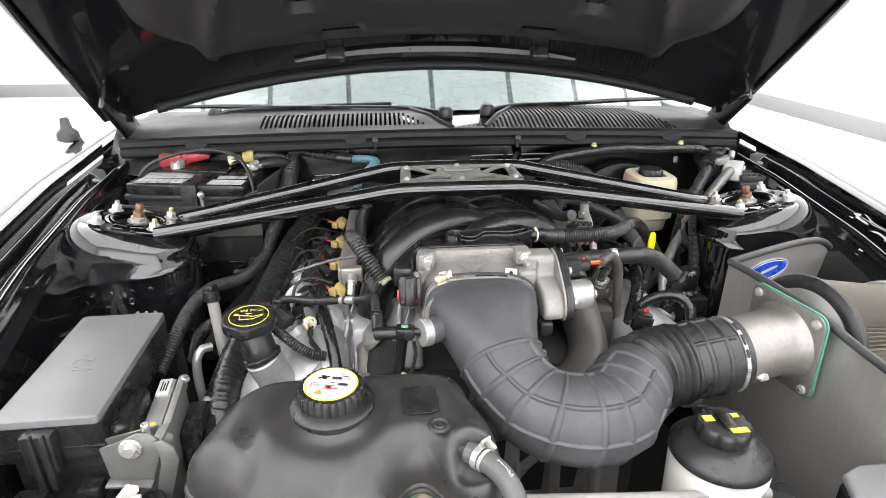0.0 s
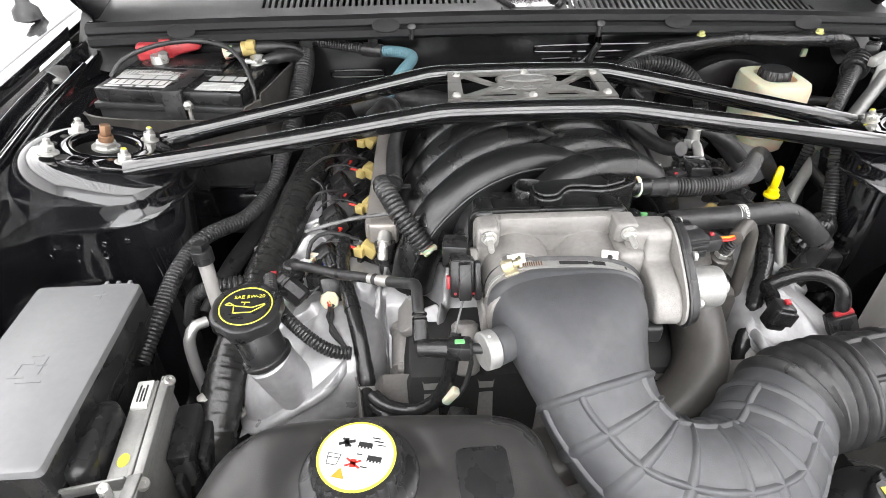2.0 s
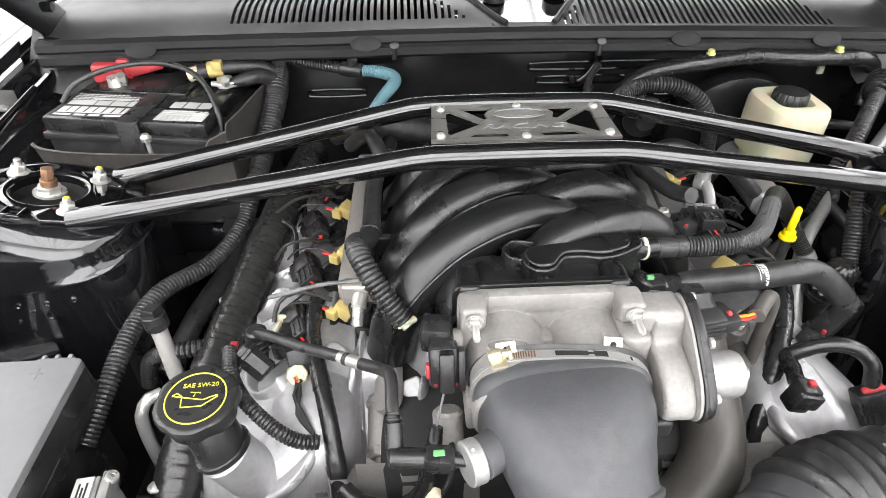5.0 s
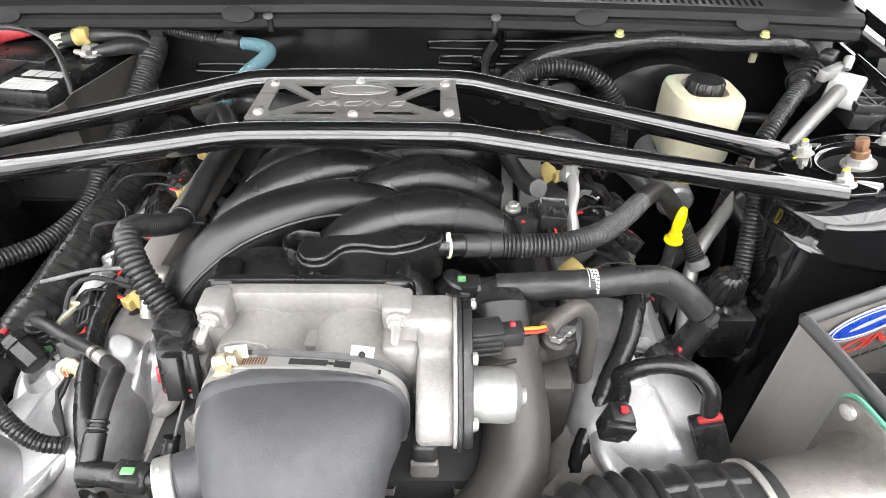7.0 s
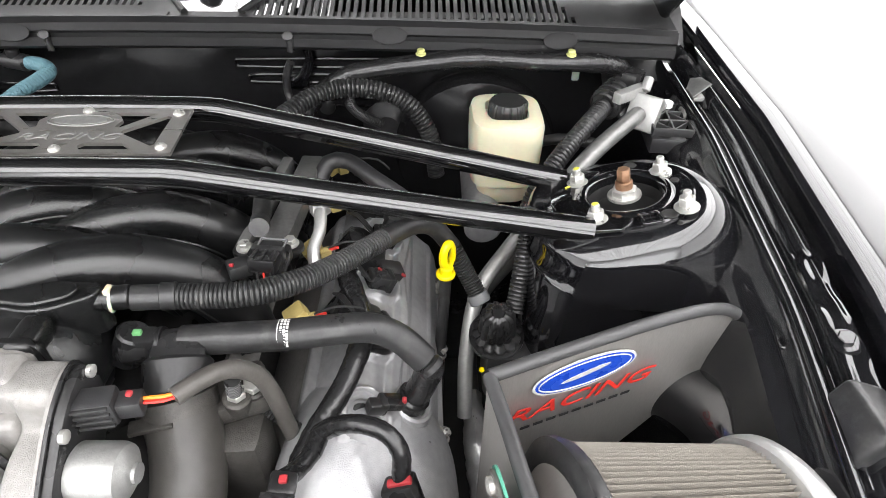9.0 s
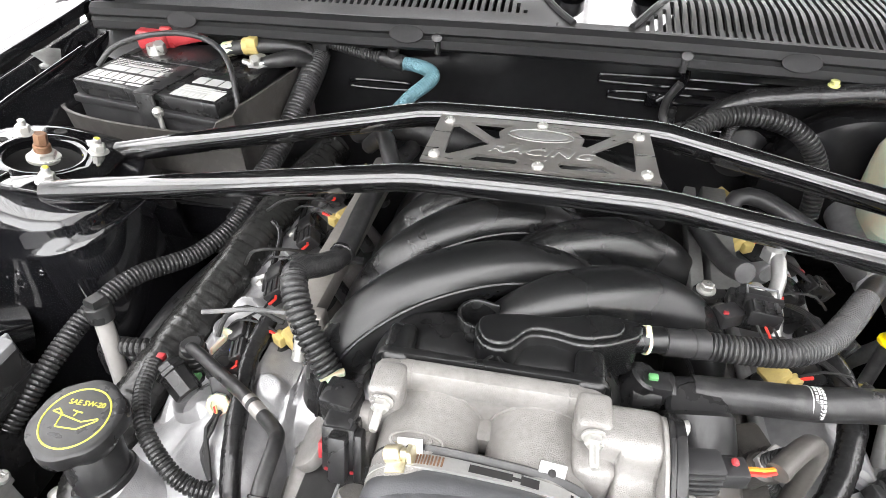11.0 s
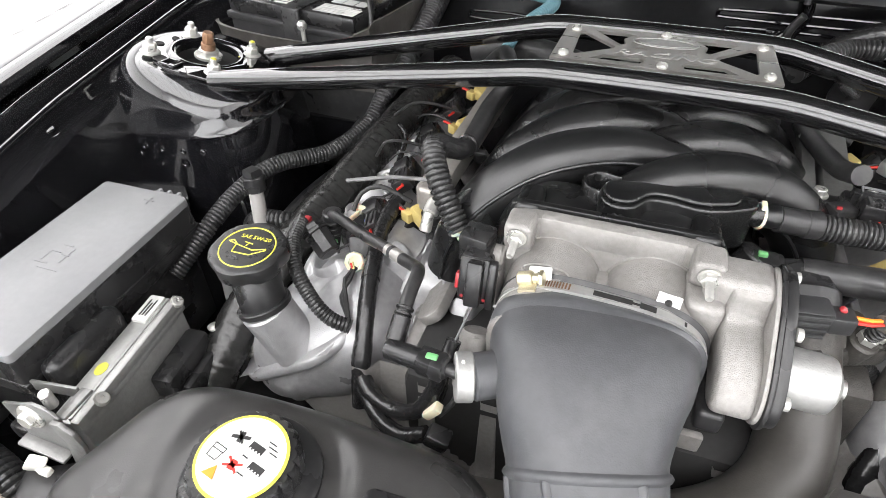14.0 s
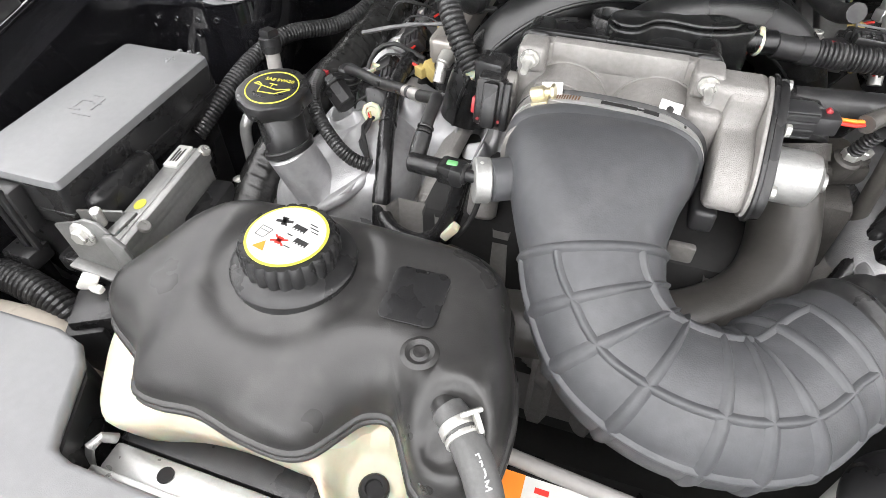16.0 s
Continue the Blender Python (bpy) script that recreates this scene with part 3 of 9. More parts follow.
for side in (0, 1):
    part("notch_lip", tube([(notch(k / 10)[side], cowl_y(notch(k / 10)[side], k / 10), cowl_z(notch(k / 10)[side], k / 10) + 0.001) for k in range(1, 11)], 0.0045, 8, 0.01), COWL, cowl)
part("seam", tube([(0.004, cowl_y(0.004, k / 20), cowl_z(0.004, k / 20) + 0.0005) for k in range(3)], 0.0012, 6), TYRE_AND_SHADE, cowl)


def cowl_edge(x, dy, dz):
    return V((x, cowl_y(x, 0) + dy, cowl_z(x, 0) + dz))


def seal_strip():
    prof = [(0.006, 0.002), (-0.004, 0.004), (-0.012, -0.001), (-0.014, -0.010), (-0.010, -0.014), (-0.015, -0.018), (-0.016, -0.028), (-0.008, -0.034), (0.006, -0.032)]
    rings = []
    for k in range(61):
        x = -0.655 + 1.31 * k / 60
        rings.append([cowl_edge(x, a, b) for a, b in prof])
    return loft(rings)


part("weather_seal", seal_strip(), SEAL, cowl, "grey rubber hood seal")
for x in (-0.50, -0.18, 0.283, 0.50):
    part("seal_clip", prism(oval(0.044, 0.022), 0.003, Matrix.Translation(cowl_edge(x, -0.0145, -0.012)) @ Matrix.Rotation(radians(62), 4, "X"), 0.001), SEAL, cowl)
for x in (-0.14, 0.157):
    part("bracket", merge(rod(cowl_edge(x, -0.014, -0.012), cowl_edge(x, -0.016, -0.034), 0.0042, 12), prism(oval(0.014, 0.011), 0.004, Matrix.Translation(cowl_edge(x, -0.018, -0.014)) @ Matrix.Rotation(radians(60), 4, "X"), 0.001)), PLASTIC, cowl)
for s in (-1, 1):
    # corner pieces that meet the fenders
    part("cowl_corner", sheet(10, 10, lambda u, v: V((s * (0.565 + 0.125 * u), 1.195 + 0.10 * u * 0.4 + 0.2 * v, 0.915 + 0.07 * smooth01(0, 0.55, v) + 0.012 * u))), COWL, cowl)


def wiper(pivot, tip, lift):
    p, q = V(pivot), V(tip)
    mid = p.lerp(q, 0.45) + V((0, 0, lift))
    w = thing("wiper", p, "black wiper arm resting along the bottom of the windscreen", "wiper", "wipers")
    part("arm", tube([p, p.lerp(mid, 0.4) + V((0, 0, lift * 0.6)), mid, q + V((0, 0, lift * 0.5))], [0.009, 0.007, 0.005, 0.004], 8, squash=0.6), PLASTIC, w)
    d = (q - p).normalized()
    part("blade", tube([q - d * 0.28 + V((0, 0.004, 0.0)), q + V((0, 0.004, 0.004)), q + d * 0.2], [0.004, 0.006, 0.004], 6), PLASTIC, w)
    part("pivot", lathe([(0.018, -0.01), (0.018, 0.006), (0.012, 0.014)], 16, Matrix.Translation(p)), PLASTIC, w)


wiper((0.02, 1.355, 1.012), (-0.42, 1.40, 1.020), 0.010)
wiper((0.12, 1.365, 1.015), (0.42, 1.40, 1.022), 0.008)
wiper((-0.50, 1.40, 1.005), (-0.30, 1.39, 1.018), 0.010)


# ---- hood ----
hood = thing("hood", (0, 1.36, 1.0), "gloss black car hood propped open, felt-lined underneath", "hood")
HA = radians(41.5)


def hood_at(x, d, up=0.0):
    """x across, d along the hood from the hinge line, up away from the engine."""
    c = (0.105 + 0.045 * smooth01(0.45, 0.0, d)) * (1 - (x / 0.70) ** 2)
    h = up + c * (1 - 0.25 * d)
    return V((x, 1.335 - d * math.cos(HA) + h * math.sin(HA) * 0.35, 1.005 + d * math.sin(HA) + h * math.cos(HA)))


def hood_w(d):
    return 0.715 - 0.10 * smooth01(0.3, 1.3, d)


def hood_skin(up, inset, d0=0.0, d1=1.26):
    return sheet(40, 30, lambda u, v: hood_at((2 * u - 1) * (hood_w(d0 + (d1 - d0) * v) - inset), d0 + (d1 - d0) * v, up))


part("outer_skin", thicken(hood_skin(0.012, 0.0), 0.004), PAINT, hood)


def liner_dent(x, d):
    z = 0.0
    for cx, cd, rx, rd, h in ((0, 0.34, 0.13, 0.07, 0.022), (-0.26, 0.27, 0.035, 0.022, 0.018), (0.28, 0.27, 0.035, 0.022, 0.018), (-0.2, 0.17, 0.05, 0.02, 0.014), (0.2, 0.17, 0.05, 0.02, 0.014), (0, 0.7, 0.2, 0.15, 0.022)):
        k = max(abs(x - cx) / rx, abs(d - cd) / rd)
        z += h * smooth01(1.0, 0.75, k)
    for s in (-1, 1):
        dist = abs((s * x - 0.40) - 0.35 * (0.30 - d)) if 0.1 < d < 0.9 else 1
        z -= 0.022 * smooth01(0.03, 0.0, dist) * smooth01(0.2, 0.4, s * x)
    return z


def liner_skin():
    def f(u, v):
        d = 0.13 + 1.0 * v
        w = 0.545 - 0.10 * smooth01(0.2, 0.0, v) ** 2 - 0.12 * smooth01(0.6, 1, v)
        x = (2 * u - 1) * w
        edge = smooth01(1.0, 0.93, abs(2 * u - 1)) * smooth01(0.0, 0.05, v)
        return hood_at(x, d, -0.006 - 0.012 * edge + liner_dent(x, d))
    return sheet(90, 80, f)


part("liner", thicken(liner_skin(), 0.003), INSULATION, hood, "dark felt hood liner")
part("inner_frame", merge(thicken(hood_skin(0.0, 0.03), 0.003)), PAINT_DULL, hood)
part("rear_seal", tube([hood_at((2 * k / 24 - 1) * 0.60, 0.012 - 0.0 * k, -0.012) for k in range(25)], 0.010, 10), SEAL, hood, "black rubber seal along the hood edge")
part("reinforcement", sheet(40, 3, lambda u, v: hood_at(-0.30 + 0.60 * u, 0.066 + 0.022 * v * math.sin(math.pi * min(0.98, max(0.02, u))) ** 0.3, -0.012)), ALU, hood, "bare metal strip at the rear of the hood")
for s in (-1, 1):
    part("strip_clip", box((0.038, 0.034, 0.016), Matrix.Translation(hood_at(s * 0.215, 0.088, -0.018)) @ Matrix.Rotation(HA, 4, "X"), 0.005, 3), PLASTIC, hood)
    part("edge_flange", tube([hood_at(s * (hood_w(d / 10) - 0.012), d / 10, -0.001) for d in range(1, 13)], 0.008, 8, squash=0.6), PAINT, hood)
    h = part("hinge", merge(box((0.012, 0.15, 0.045), aim((s * 0.655, 1.32, 1.0), (0, 0.7, 0.7)), 0.004), box((0.012, 0.06, 0.16), aim((s * 0.652, 1.27, 1.03), (0, -0.75, 0.66)), 0.006)), PAINT_DULL, hood)
    for k in range(3):
        part("hinge_bolt", hexnut((s * 0.645, 1.30 - 0.045 * k, 1.02 + 0.042 * k), (-s, 0, 0), 0.008, 0.006), PAINT_DULL, h)
    part("bump_stop", lathe([(0.012, 0), (0.024, 0.006), (0.022, 0.022), (0.012, 0.032), (0.009, 0.052), (0.006, 0.055)], 16, Matrix.Translation((s * 0.82, 1.385, 0.955))), HOSE, hood) if s < 0 else None
part("washer_hose", tube([(-0.60, 1.22, 1.13), (-0.655, 1.25, 1.12), (-0.675, 1.30, 1.05), (-0.66, 1.30, 0.98), (-0.65, 1.31, 0.93)], 0.004, 8), HOSE, hood)

# ---- engine ----
engine = thing("engine", (0, 0.85, 0.45), "vee eight engine with bare alloy valve covers in a black bay", "engine")
# Plain masses; their near-black stands in for the shade between parts.
part("block", merge(block(-0.16, 0.16, 0.66, 1.17, 0.45, 0.80, 0.02), block(-0.26, 0.26, 0.70, 1.15, 0.45, 0.70, 0.02)), TYRE_AND_SHADE, engine)


def bank_frame(s):
    """A pose for a valve cover: x outwards along its width, y along the engine, z out of the cylinder axis."""
    return Matrix.Translation((s * 0.265, 0.86, 0.770)) @ Matrix.Rotation(radians(s * 36), 4, "Y")


def cover_height(x, y, s):
    """Height of the casting over its flange: a high inner shoulder, a falling outer side, plug wells and ribs."""
    u = (x + 0.050) / 0.140
    if not 0 < u < 1:
        return 0.0
    side = min(1, u / 0.10) ** 0.5 * min(1, (1 - u) / 0.22) ** 0.6
    front = 1 - min(1.0, max(0.0, (-0.075 - y) / 0.06)) ** 2.2
    back = 1 - (max(0.0, (y - 0.20) / 0.035)) ** 2
    h = 0.040 + 0.006 * math.exp(-((u - 0.24) / 0.12) ** 2) - 0.012 * smooth01(0.45, 0.95, u)
    h += 0.006 * smooth01(0.011, 0.004, abs(x - 0.012 - 0.004 * math.sin(y * 40)))
    h -= 0.004 * smooth01(0.02, 0.012, abs(x - 0.045)) * smooth01(-0.12, -0.09, y)
    for c in (-0.092, -0.005, 0.075, 0.155):
        d = math.hypot(x + 0.020, y - c)
        h += 0.006 * smooth01(0.030, 0.024, d) - 0.026 * smooth01(0.0235, 0.016, d)
    h += 0.004 * smooth01(0.004, 0.0015, abs(y + 0.13 - 0.5 * (x - 0.02))) * smooth01(-0.01, 0.01, x)
    return max(0.0, h * side * max(0.0, front) ** 0.5 * max(0.0, back) ** 0.5)


def cover_shape(s):
    m = bank_frame(s)
    return sheet(110, 260, lambda u, v: m @ V((s * (-0.050 + 0.140 * u), -0.200 + 0.435 * v, cover_height(-0.050 + 0.140 * u, -0.200 + 0.435 * v, s))))


for s in (-1, 1):
    vc = part("valve_cover", cover_shape(s), COVER_ALU, engine, "bare cast alloy valve cover", sharp=55)
    m = bank_frame(s)
    part("cover_flange", prism(rounded(0.160, 0.445, 0.045, 8), 0.011, m @ Matrix.Translation((s * 0.020, 0.0175, -0.010)), 0.004, 3), COVER_ALU, vc)
    part("head", prism(rounded(0.14, 0.42, 0.03, 6), 0.12, m @ Matrix.Translation((s * 0.012, 0.025, -0.135)), 0.008), CAST, engine, "cast alloy cylinder head")
    for y in (-0.165, -0.05, 0.06, 0.17):
        part("cover_bolt", merge(lathe([(0.010, 0), (0.010, 0.004)], 14, m @ Matrix.Translation((s * 0.092, y, 0.002))), lathe([(0.006, 0.004), (0.006, 0.012), (0.004, 0.014)], 6, m @ Matrix.Translation((s * 0.092, y, 0.002)))), ZINC, vc)



def bulge(s, cx, cy, cz, k0):
    """The swollen cast front end of a valve cover."""
    rings = []
    for k in range(1, 36):
        th = math.pi * k / 36
        ring = []
        for j in range(64):
            a = 2 * math.pi * j / 64
            d = V((math.sin(th) * math.cos(a), math.sin(th) * math.sin(a), math.cos(th)))
            p = 2.6
            n = (abs(d.x) ** p + abs(d.y) ** p + abs(d.z) ** p) ** (-1 / p)
            q = V((d.x * n * 0.080, d.y * n * 0.084, d.z * n * 0.066)) * k0
            dent = 0.005 * math.sin(q.x * 44 + 0.8) * math.sin(q.y * 36 + 0.4) + 0.003 * smooth01(0.007, 0.002, abs(q.x - 0.35 * q.y - 0.012)) - 0.005 * smooth01(0.036, 0.008, math.hypot(q.x + 0.02, q.z - 0.02))
            q = q + d * dent
            ring.append(V((s * (cx - q.x), cy + q.y, cz + q.z + 0.35 * q.x)))
        rings.append(ring)
    return loft(rings)


for s, cx, cy, cz, k0 in ((-1, 0.262, 0.742, 0.742, 1.0), (1, 0.279, 0.752, 0.744, 0.98)):
    part("cover_front", bulge(s, cx, cy, cz, k0), COVER_ALU, engine, "bulging cast alloy cover front", sharp=60)
# alloy front cover and brackets between the banks
front = part("front_cover", sheet(60, 40, lambda u, v: V((-0.21 + 0.42 * u, 0.675 - 0.02 * (1 - v) - 0.014 * smooth01(0.35, 0.6, math.sin(u * 44)) - 0.01 * smooth01(0.05, 0.03, abs(v - 0.5 - 0.2 * math.sin(u * 9))), 0.5 + 0.29 * v))), CAST, engine)

for p, r, d in (((0.272, 0.771, 0.812), 0.0185, (0.55, -0.25, 0.8)), ((0.314, 0.797, 0.790), 0.0175, (0.5, -0.1, 0.85))):
    part("well_collar", lathe([(r - 0.004, -0.014), (r - 0.004, 0.003), (r - 0.001, 0.0055), (r + 0.002, 0.004), (r + 0.006, -0.006), (r + 0.010, -0.016)], 40, aim(p, d), cap=False), COVER_ALU, engine)

# ---- intake manifold ----
manifold = thing("intake_manifold", (0, 0.93, 0.84), "satin black plastic intake manifold with interleaved runners", "intake manifold")


def runner(rows, dy, down):
    """One runner: a flattened tube whose width lies along the engine. rows: place and half width."""
    pts = [(x, y + dy, z - down) for x, y, z, w in rows]
    sp = smooth_path(pts, 0.006)
    path = [q for q, _ in sp]
    rings = []
    for i, (q, u) in enumerate(sp):
        d = (path[min(i + 1, len(path) - 1)] - path[max(i - 1, 0)]).normalized()
        side = V((0, 1, 0)) - d * d.y
        side.normalize()
        up = side.cross(d)
        k = min(int(u), len(rows) - 2)
        w = rows[k][3] + (rows[k + 1][3] - rows[k][3]) * (u - k)
        rings.append([q + side * (w * math.cos(2 * math.pi * j / 32)) + up * (min(w, 0.0265) * math.sin(2 * math.pi * j / 32)) for j in range(32)])
    return loft(rings)


LEFT_RUN = [(-0.150, 0.782, 0.820, 0.024), (-0.139, 0.787, 0.864, 0.0245), (-0.111, 0.800, 0.904, 0.0255), (-0.068, 0.822, 0.930, 0.0250), (-0.014, 0.848, 0.934, 0.0225), (0.038, 0.868, 0.914, 0.0205), (0.074, 0.882, 0.876, 0.019), (0.088, 0.890, 0.835, 0.018)]
RIGHT_RUN = [(0.160, 0.862, 0.818, 0.0245), (0.152, 0.858, 0.862, 0.025), (0.126, 0.850, 0.902, 0.026), (0.080, 0.837, 0.929, 0.0255), (0.028, 0.818, 0.931, 0.0225), (-0.012, 0.801, 0.908, 0.0205), (-0.032, 0.790, 0.872, 0.019), (-0.040, 0.784, 0.835, 0.018)]
for k in range(4):
    part("runner", runner(LEFT_RUN, 0.088 * k, (0.0, 0.018, 0.034, 0.048)[k]), MANIFOLD, manifold)
    part("runner", runner(RIGHT_RUN, 0.088 * k, (0.0, 0.018, 0.034, 0.048)[k]), MANIFOLD, manifold)
def runner_seam(rows, dy, down, ang):
    """The moulding seam that stands proud along a runner."""
    sp = smooth_path([(x, y + dy, z - down) for x, y, z, w in rows], 0.008)
    path = [q for q, _ in sp]
    line = []
    for i, (q, u) in enumerate(sp):
        d = (path[min(i + 1, len(path) - 1)] - path[max(i - 1, 0)]).normalized()
        side = (V((0, 1, 0)) - d * d.y).normalized()
        k = min(int(u), len(rows) - 2)
        w = rows[k][3] + (rows[k + 1][3] - rows[k][3]) * (u - k)
        line.append(q + side * (w * math.cos(ang)) + side.cross(d) * (min(w, 0.0265) * math.sin(ang)))
    return tube(line, 0.0019, 8, 0.008)


for k in range(4):
    for run in (LEFT_RUN, RIGHT_RUN):
        part("seam", runner_seam(run, 0.088 * k, (0.0, 0.018, 0.034, 0.048)[k], radians(192)), MANIFOLD, manifold)
part("plenum", loft([superring(0.0, 0.93, rx, ry, z, 3.0) for rx, ry, z in ((0.10, 0.17, 0.76), (0.11, 0.18, 0.78), (0.10, 0.17, 0.82), (0.07, 0.13, 0.845))]), MANIFOLD, manifold)
for s in (-1, 1):
    fl = part("runner_flange", prism(rounded(0.03, 0.40, 0.012), 0.012, Matrix.Translation((s * 0.148, 0.92, 0.80)) @ Matrix.Rotation(radians(s * 40), 4, "Y"), 0.003), CAST, manifold)
# twin ducts behind the throttle body
for x in (-0.053, 0.030):
    part("duct", loft([[V((x + r * 1.06 * math.cos(t), y, z + r * math.sin(t))) for t in [2 * math.pi * j / 32 for j in range(32)]] for y, r, z in ((0.732, 0.0405, 0.886), (0.746, 0.0405, 0.886), (0.752, 0.0455, 0.887), (0.768, 0.0485, 0.888), (0.79, 0.0475, 0.886), (0.81, 0.040, 0.878), (0.825, 0.024, 0.868))]), MANIFOLD, manifold)
part("neck_floor", block(-0.09, 0.07, 0.735, 0.80, 0.84, 0.885, 0.012), MANIFOLD, manifold)
part("flange", prism(rounded(0.158, 0.100, 0.012), 0.006, Matrix.Translation((-0.012, 0.7468, 0.892)) @ Matrix.Rotation(radians(90), 4, "X"), 0.0012), MANIFOLD, manifold)
for x in (-0.076, 0.053):
    part("stud_boss", box((0.020, 0.034, 0.020), Matrix.Translation((x, 0.754, 0.932)), 0.006, 3), MANIFOLD, manifold)


def wave_wall(pts, z0, z1, t=0.0016):
    """An upright plastic wall with a rounded top that follows a winding line."""
    sp = [q for q, _ in smooth_path([(x, y, 0) for x, y in pts], 0.004)]
    fr = frames_along(sp)
    rings = []
    for q, (s, u, d) in zip(sp, fr):
        n = V((-d.y, d.x, 0))
        rings.append([V((q.x, q.y, z)) + n * k for k, z in ((t * 1.5, z0), (t, z1 - 0.001), (t * 0.5, z1), (-t * 0.5, z1), (-t, z1 - 0.001), (-t * 1.5, z0))])
    return loft(rings)


def slab(pts, z0, z1):
    sp = [q for q, _ in smooth_path([(x, y, 0) for x, y in pts + pts[:1]], 0.004)][:-1]
    return prism([(q.x, q.y) for q in sp], z1 - z0, Matrix.Translation((0, 0, z0)), 0.0022, 3)


part("gusset", wave_wall([(-0.070, 0.7495), (-0.052, 0.7495), (-0.034, 0.7475), (-0.026, 0.7485), (-0.016, 0.750), (-0.010, 0.758)], 0.905, 0.9375), MANIFOLD, manifold)
part("gusset", wave_wall([(0.047, 0.7495), (0.030, 0.7495), (0.012, 0.7475), (0.004, 0.7485), (-0.005, 0.750), (-0.010, 0.758)], 0.905, 0.9375), MANIFOLD, manifold)
part("vent_passage", slab([(-0.026, 0.766), (-0.020, 0.757), (-0.010, 0.754), (0.000, 0.757), (0.006, 0.765), (0.012, 0.771), (0.026, 0.772), (0.045, 0.769), (0.062, 0.772), (0.076, 0.779), (0.086, 0.786), (0.086, 0.798), (0.060, 0.800), (0.030, 0.792), (0.004, 0.790), (-0.018, 0.786), (-0.026, 0.778)], 0.905, 0.944), MANIFOLD, manifold)
part("vent_lid", slab([(-0.024, 0.768), (-0.019, 0.759), (-0.010, 0.7565), (-0.001, 0.759), (0.005, 0.767), (0.012, 0.7735), (0.026, 0.7745), (0.045, 0.7715), (0.060, 0.775), (0.072, 0.781), (0.074, 0.792), (0.058, 0.797), (0.030, 0.789), (0.004, 0.787), (-0.017, 0.783), (-0.024, 0.777)], 0.9445, 0.9485), MANIFOLD, manifold)
part("vent_rib", wave_wall([(-0.026, 0.775), (-0.036, 0.779), (-0.040, 0.792), (-0.030, 0.802), (-0.012, 0.799)], 0.900, 0.941), MANIFOLD, manifold)
part("vent_spout", rod((0.08, 0.792, 0.932), (0.105, 0.797, 0.931), 0.0095, 16, 0.001), MANIFOLD, manifold)

# ---- throttle body ----
tb = thing("throttle_body", (-0.012, 0.70, 0.87), "bare cast alloy throttle body with twin bores and a motor", "throttle body")
part("rear_flange", prism(rounded(0.150, 0.098, 0.010), 0.012, Matrix.Translation((-0.012, 0.7405, 0.890)) @ Matrix.Rotation(radians(90), 4, "X"), 0.0018), CAST, tb)
for x in (-0.047, 0.025):
    part("bore", loft([[V((x + r * math.cos(t), y, 0.8900 + r * math.sin(t))) for t in [2 * math.pi * j / 48 for j in range(48)]] for y, r in ((0.7345, 0.0352), (0.7292, 0.0346), (0.7270, 0.0344), (0.715, 0.0338), (0.69, 0.0332), (0.676, 0.0332), (0.660, 0.033))]), CAST, tb)
for x in (-0.047, 0.025):
    part("bore_rim", tube([(x + 0.0349 * math.cos(t), 0.7283, 0.8900 + 0.0349 * math.sin(t)) for t in [math.pi * j / 30 for j in range(31)]], 0.0011, 8), CAST, tb)
part("bore_web", block(-0.084, 0.062, 0.664, 0.730, 0.850, 0.880, 0.003), CAST, tb)
part("web_rib", block(-0.019, -0.003, 0.712, 0.730, 0.885, 0.902, 0.003), CAST, tb)
part("front_lip", prism(rounded(0.138, 0.072, 0.034, 8), 0.03, Matrix.Translation((-0.012, 0.68, 0.884)) @ Matrix.Rotation(radians(90), 4, "X"), 0.002), CAST, tb)
part("top_deck", merge(prism([(-0.062, 0), (0.040, 0), (0.040, 0.011), (-0.062, 0.011)], 0.020, Matrix.Translation((0, 0.7275, 0.9205)), 0.0012)), CAST, tb)
for x in (-0.0755, 0.0550):
    b = part("bolt_boss", box((0.0215, 0.026, 0.021), Matrix.Translation((x, 0.7215, 0.9320)), 0.0045, 4), CAST, tb)
    part("boss_foot", box((0.022, 0.014, 0.05), Matrix.Translation((x, 0.7215, 0.902)), 0.004, 2), CAST, b)
    part("nut", merge(lathe([(0.0075, 0), (0.0075, 0.0015)], 18, aim((x, 0.7065, 0.9355), (0, -1, -0.05))), hexnut((x, 0.705, 0.9355), (0, -1, -0.05), 0.0058, 0.0055)), ZINC, b)
    part("stud", lathe([(0.0029, 0), (0.0029, 0.013), (0.0022, 0.015)], 10, aim((x, 0.700, 0.9355), (0, -1, -0.05))), ZINC, b)


def side_pose(x):
    """Lays an outline in the upright plane at x, with depth along x."""
    return Matrix(((0, 0, 1, x), (1, 0, 0, 0), (0, 1, 0, 0), (0, 0, 0, 1)))


def gear_outline(grow):
    """The gear case seen from the side, leaning forward and down."""
    pts = [(0.731, 0.930), (0.726, 0.941), (0.712, 0.9425), (0.692, 0.936), (0.672, 0.9235), (0.650, 0.907), (0.6405, 0.893), (0.640, 0.880), (0.648, 0.869), (0.664, 0.866), (0.690, 0.874), (0.715, 0.888), (0.729, 0.908)]
    sp = [q for q, _ in smooth_path([(y, z, 0) for y, z in pts + pts[:1]], 0.004)][:-1]
    return [(0.687 + (q.x - 0.687) * grow, 0.903 + (q.y - 0.903) * grow) for q in sp]


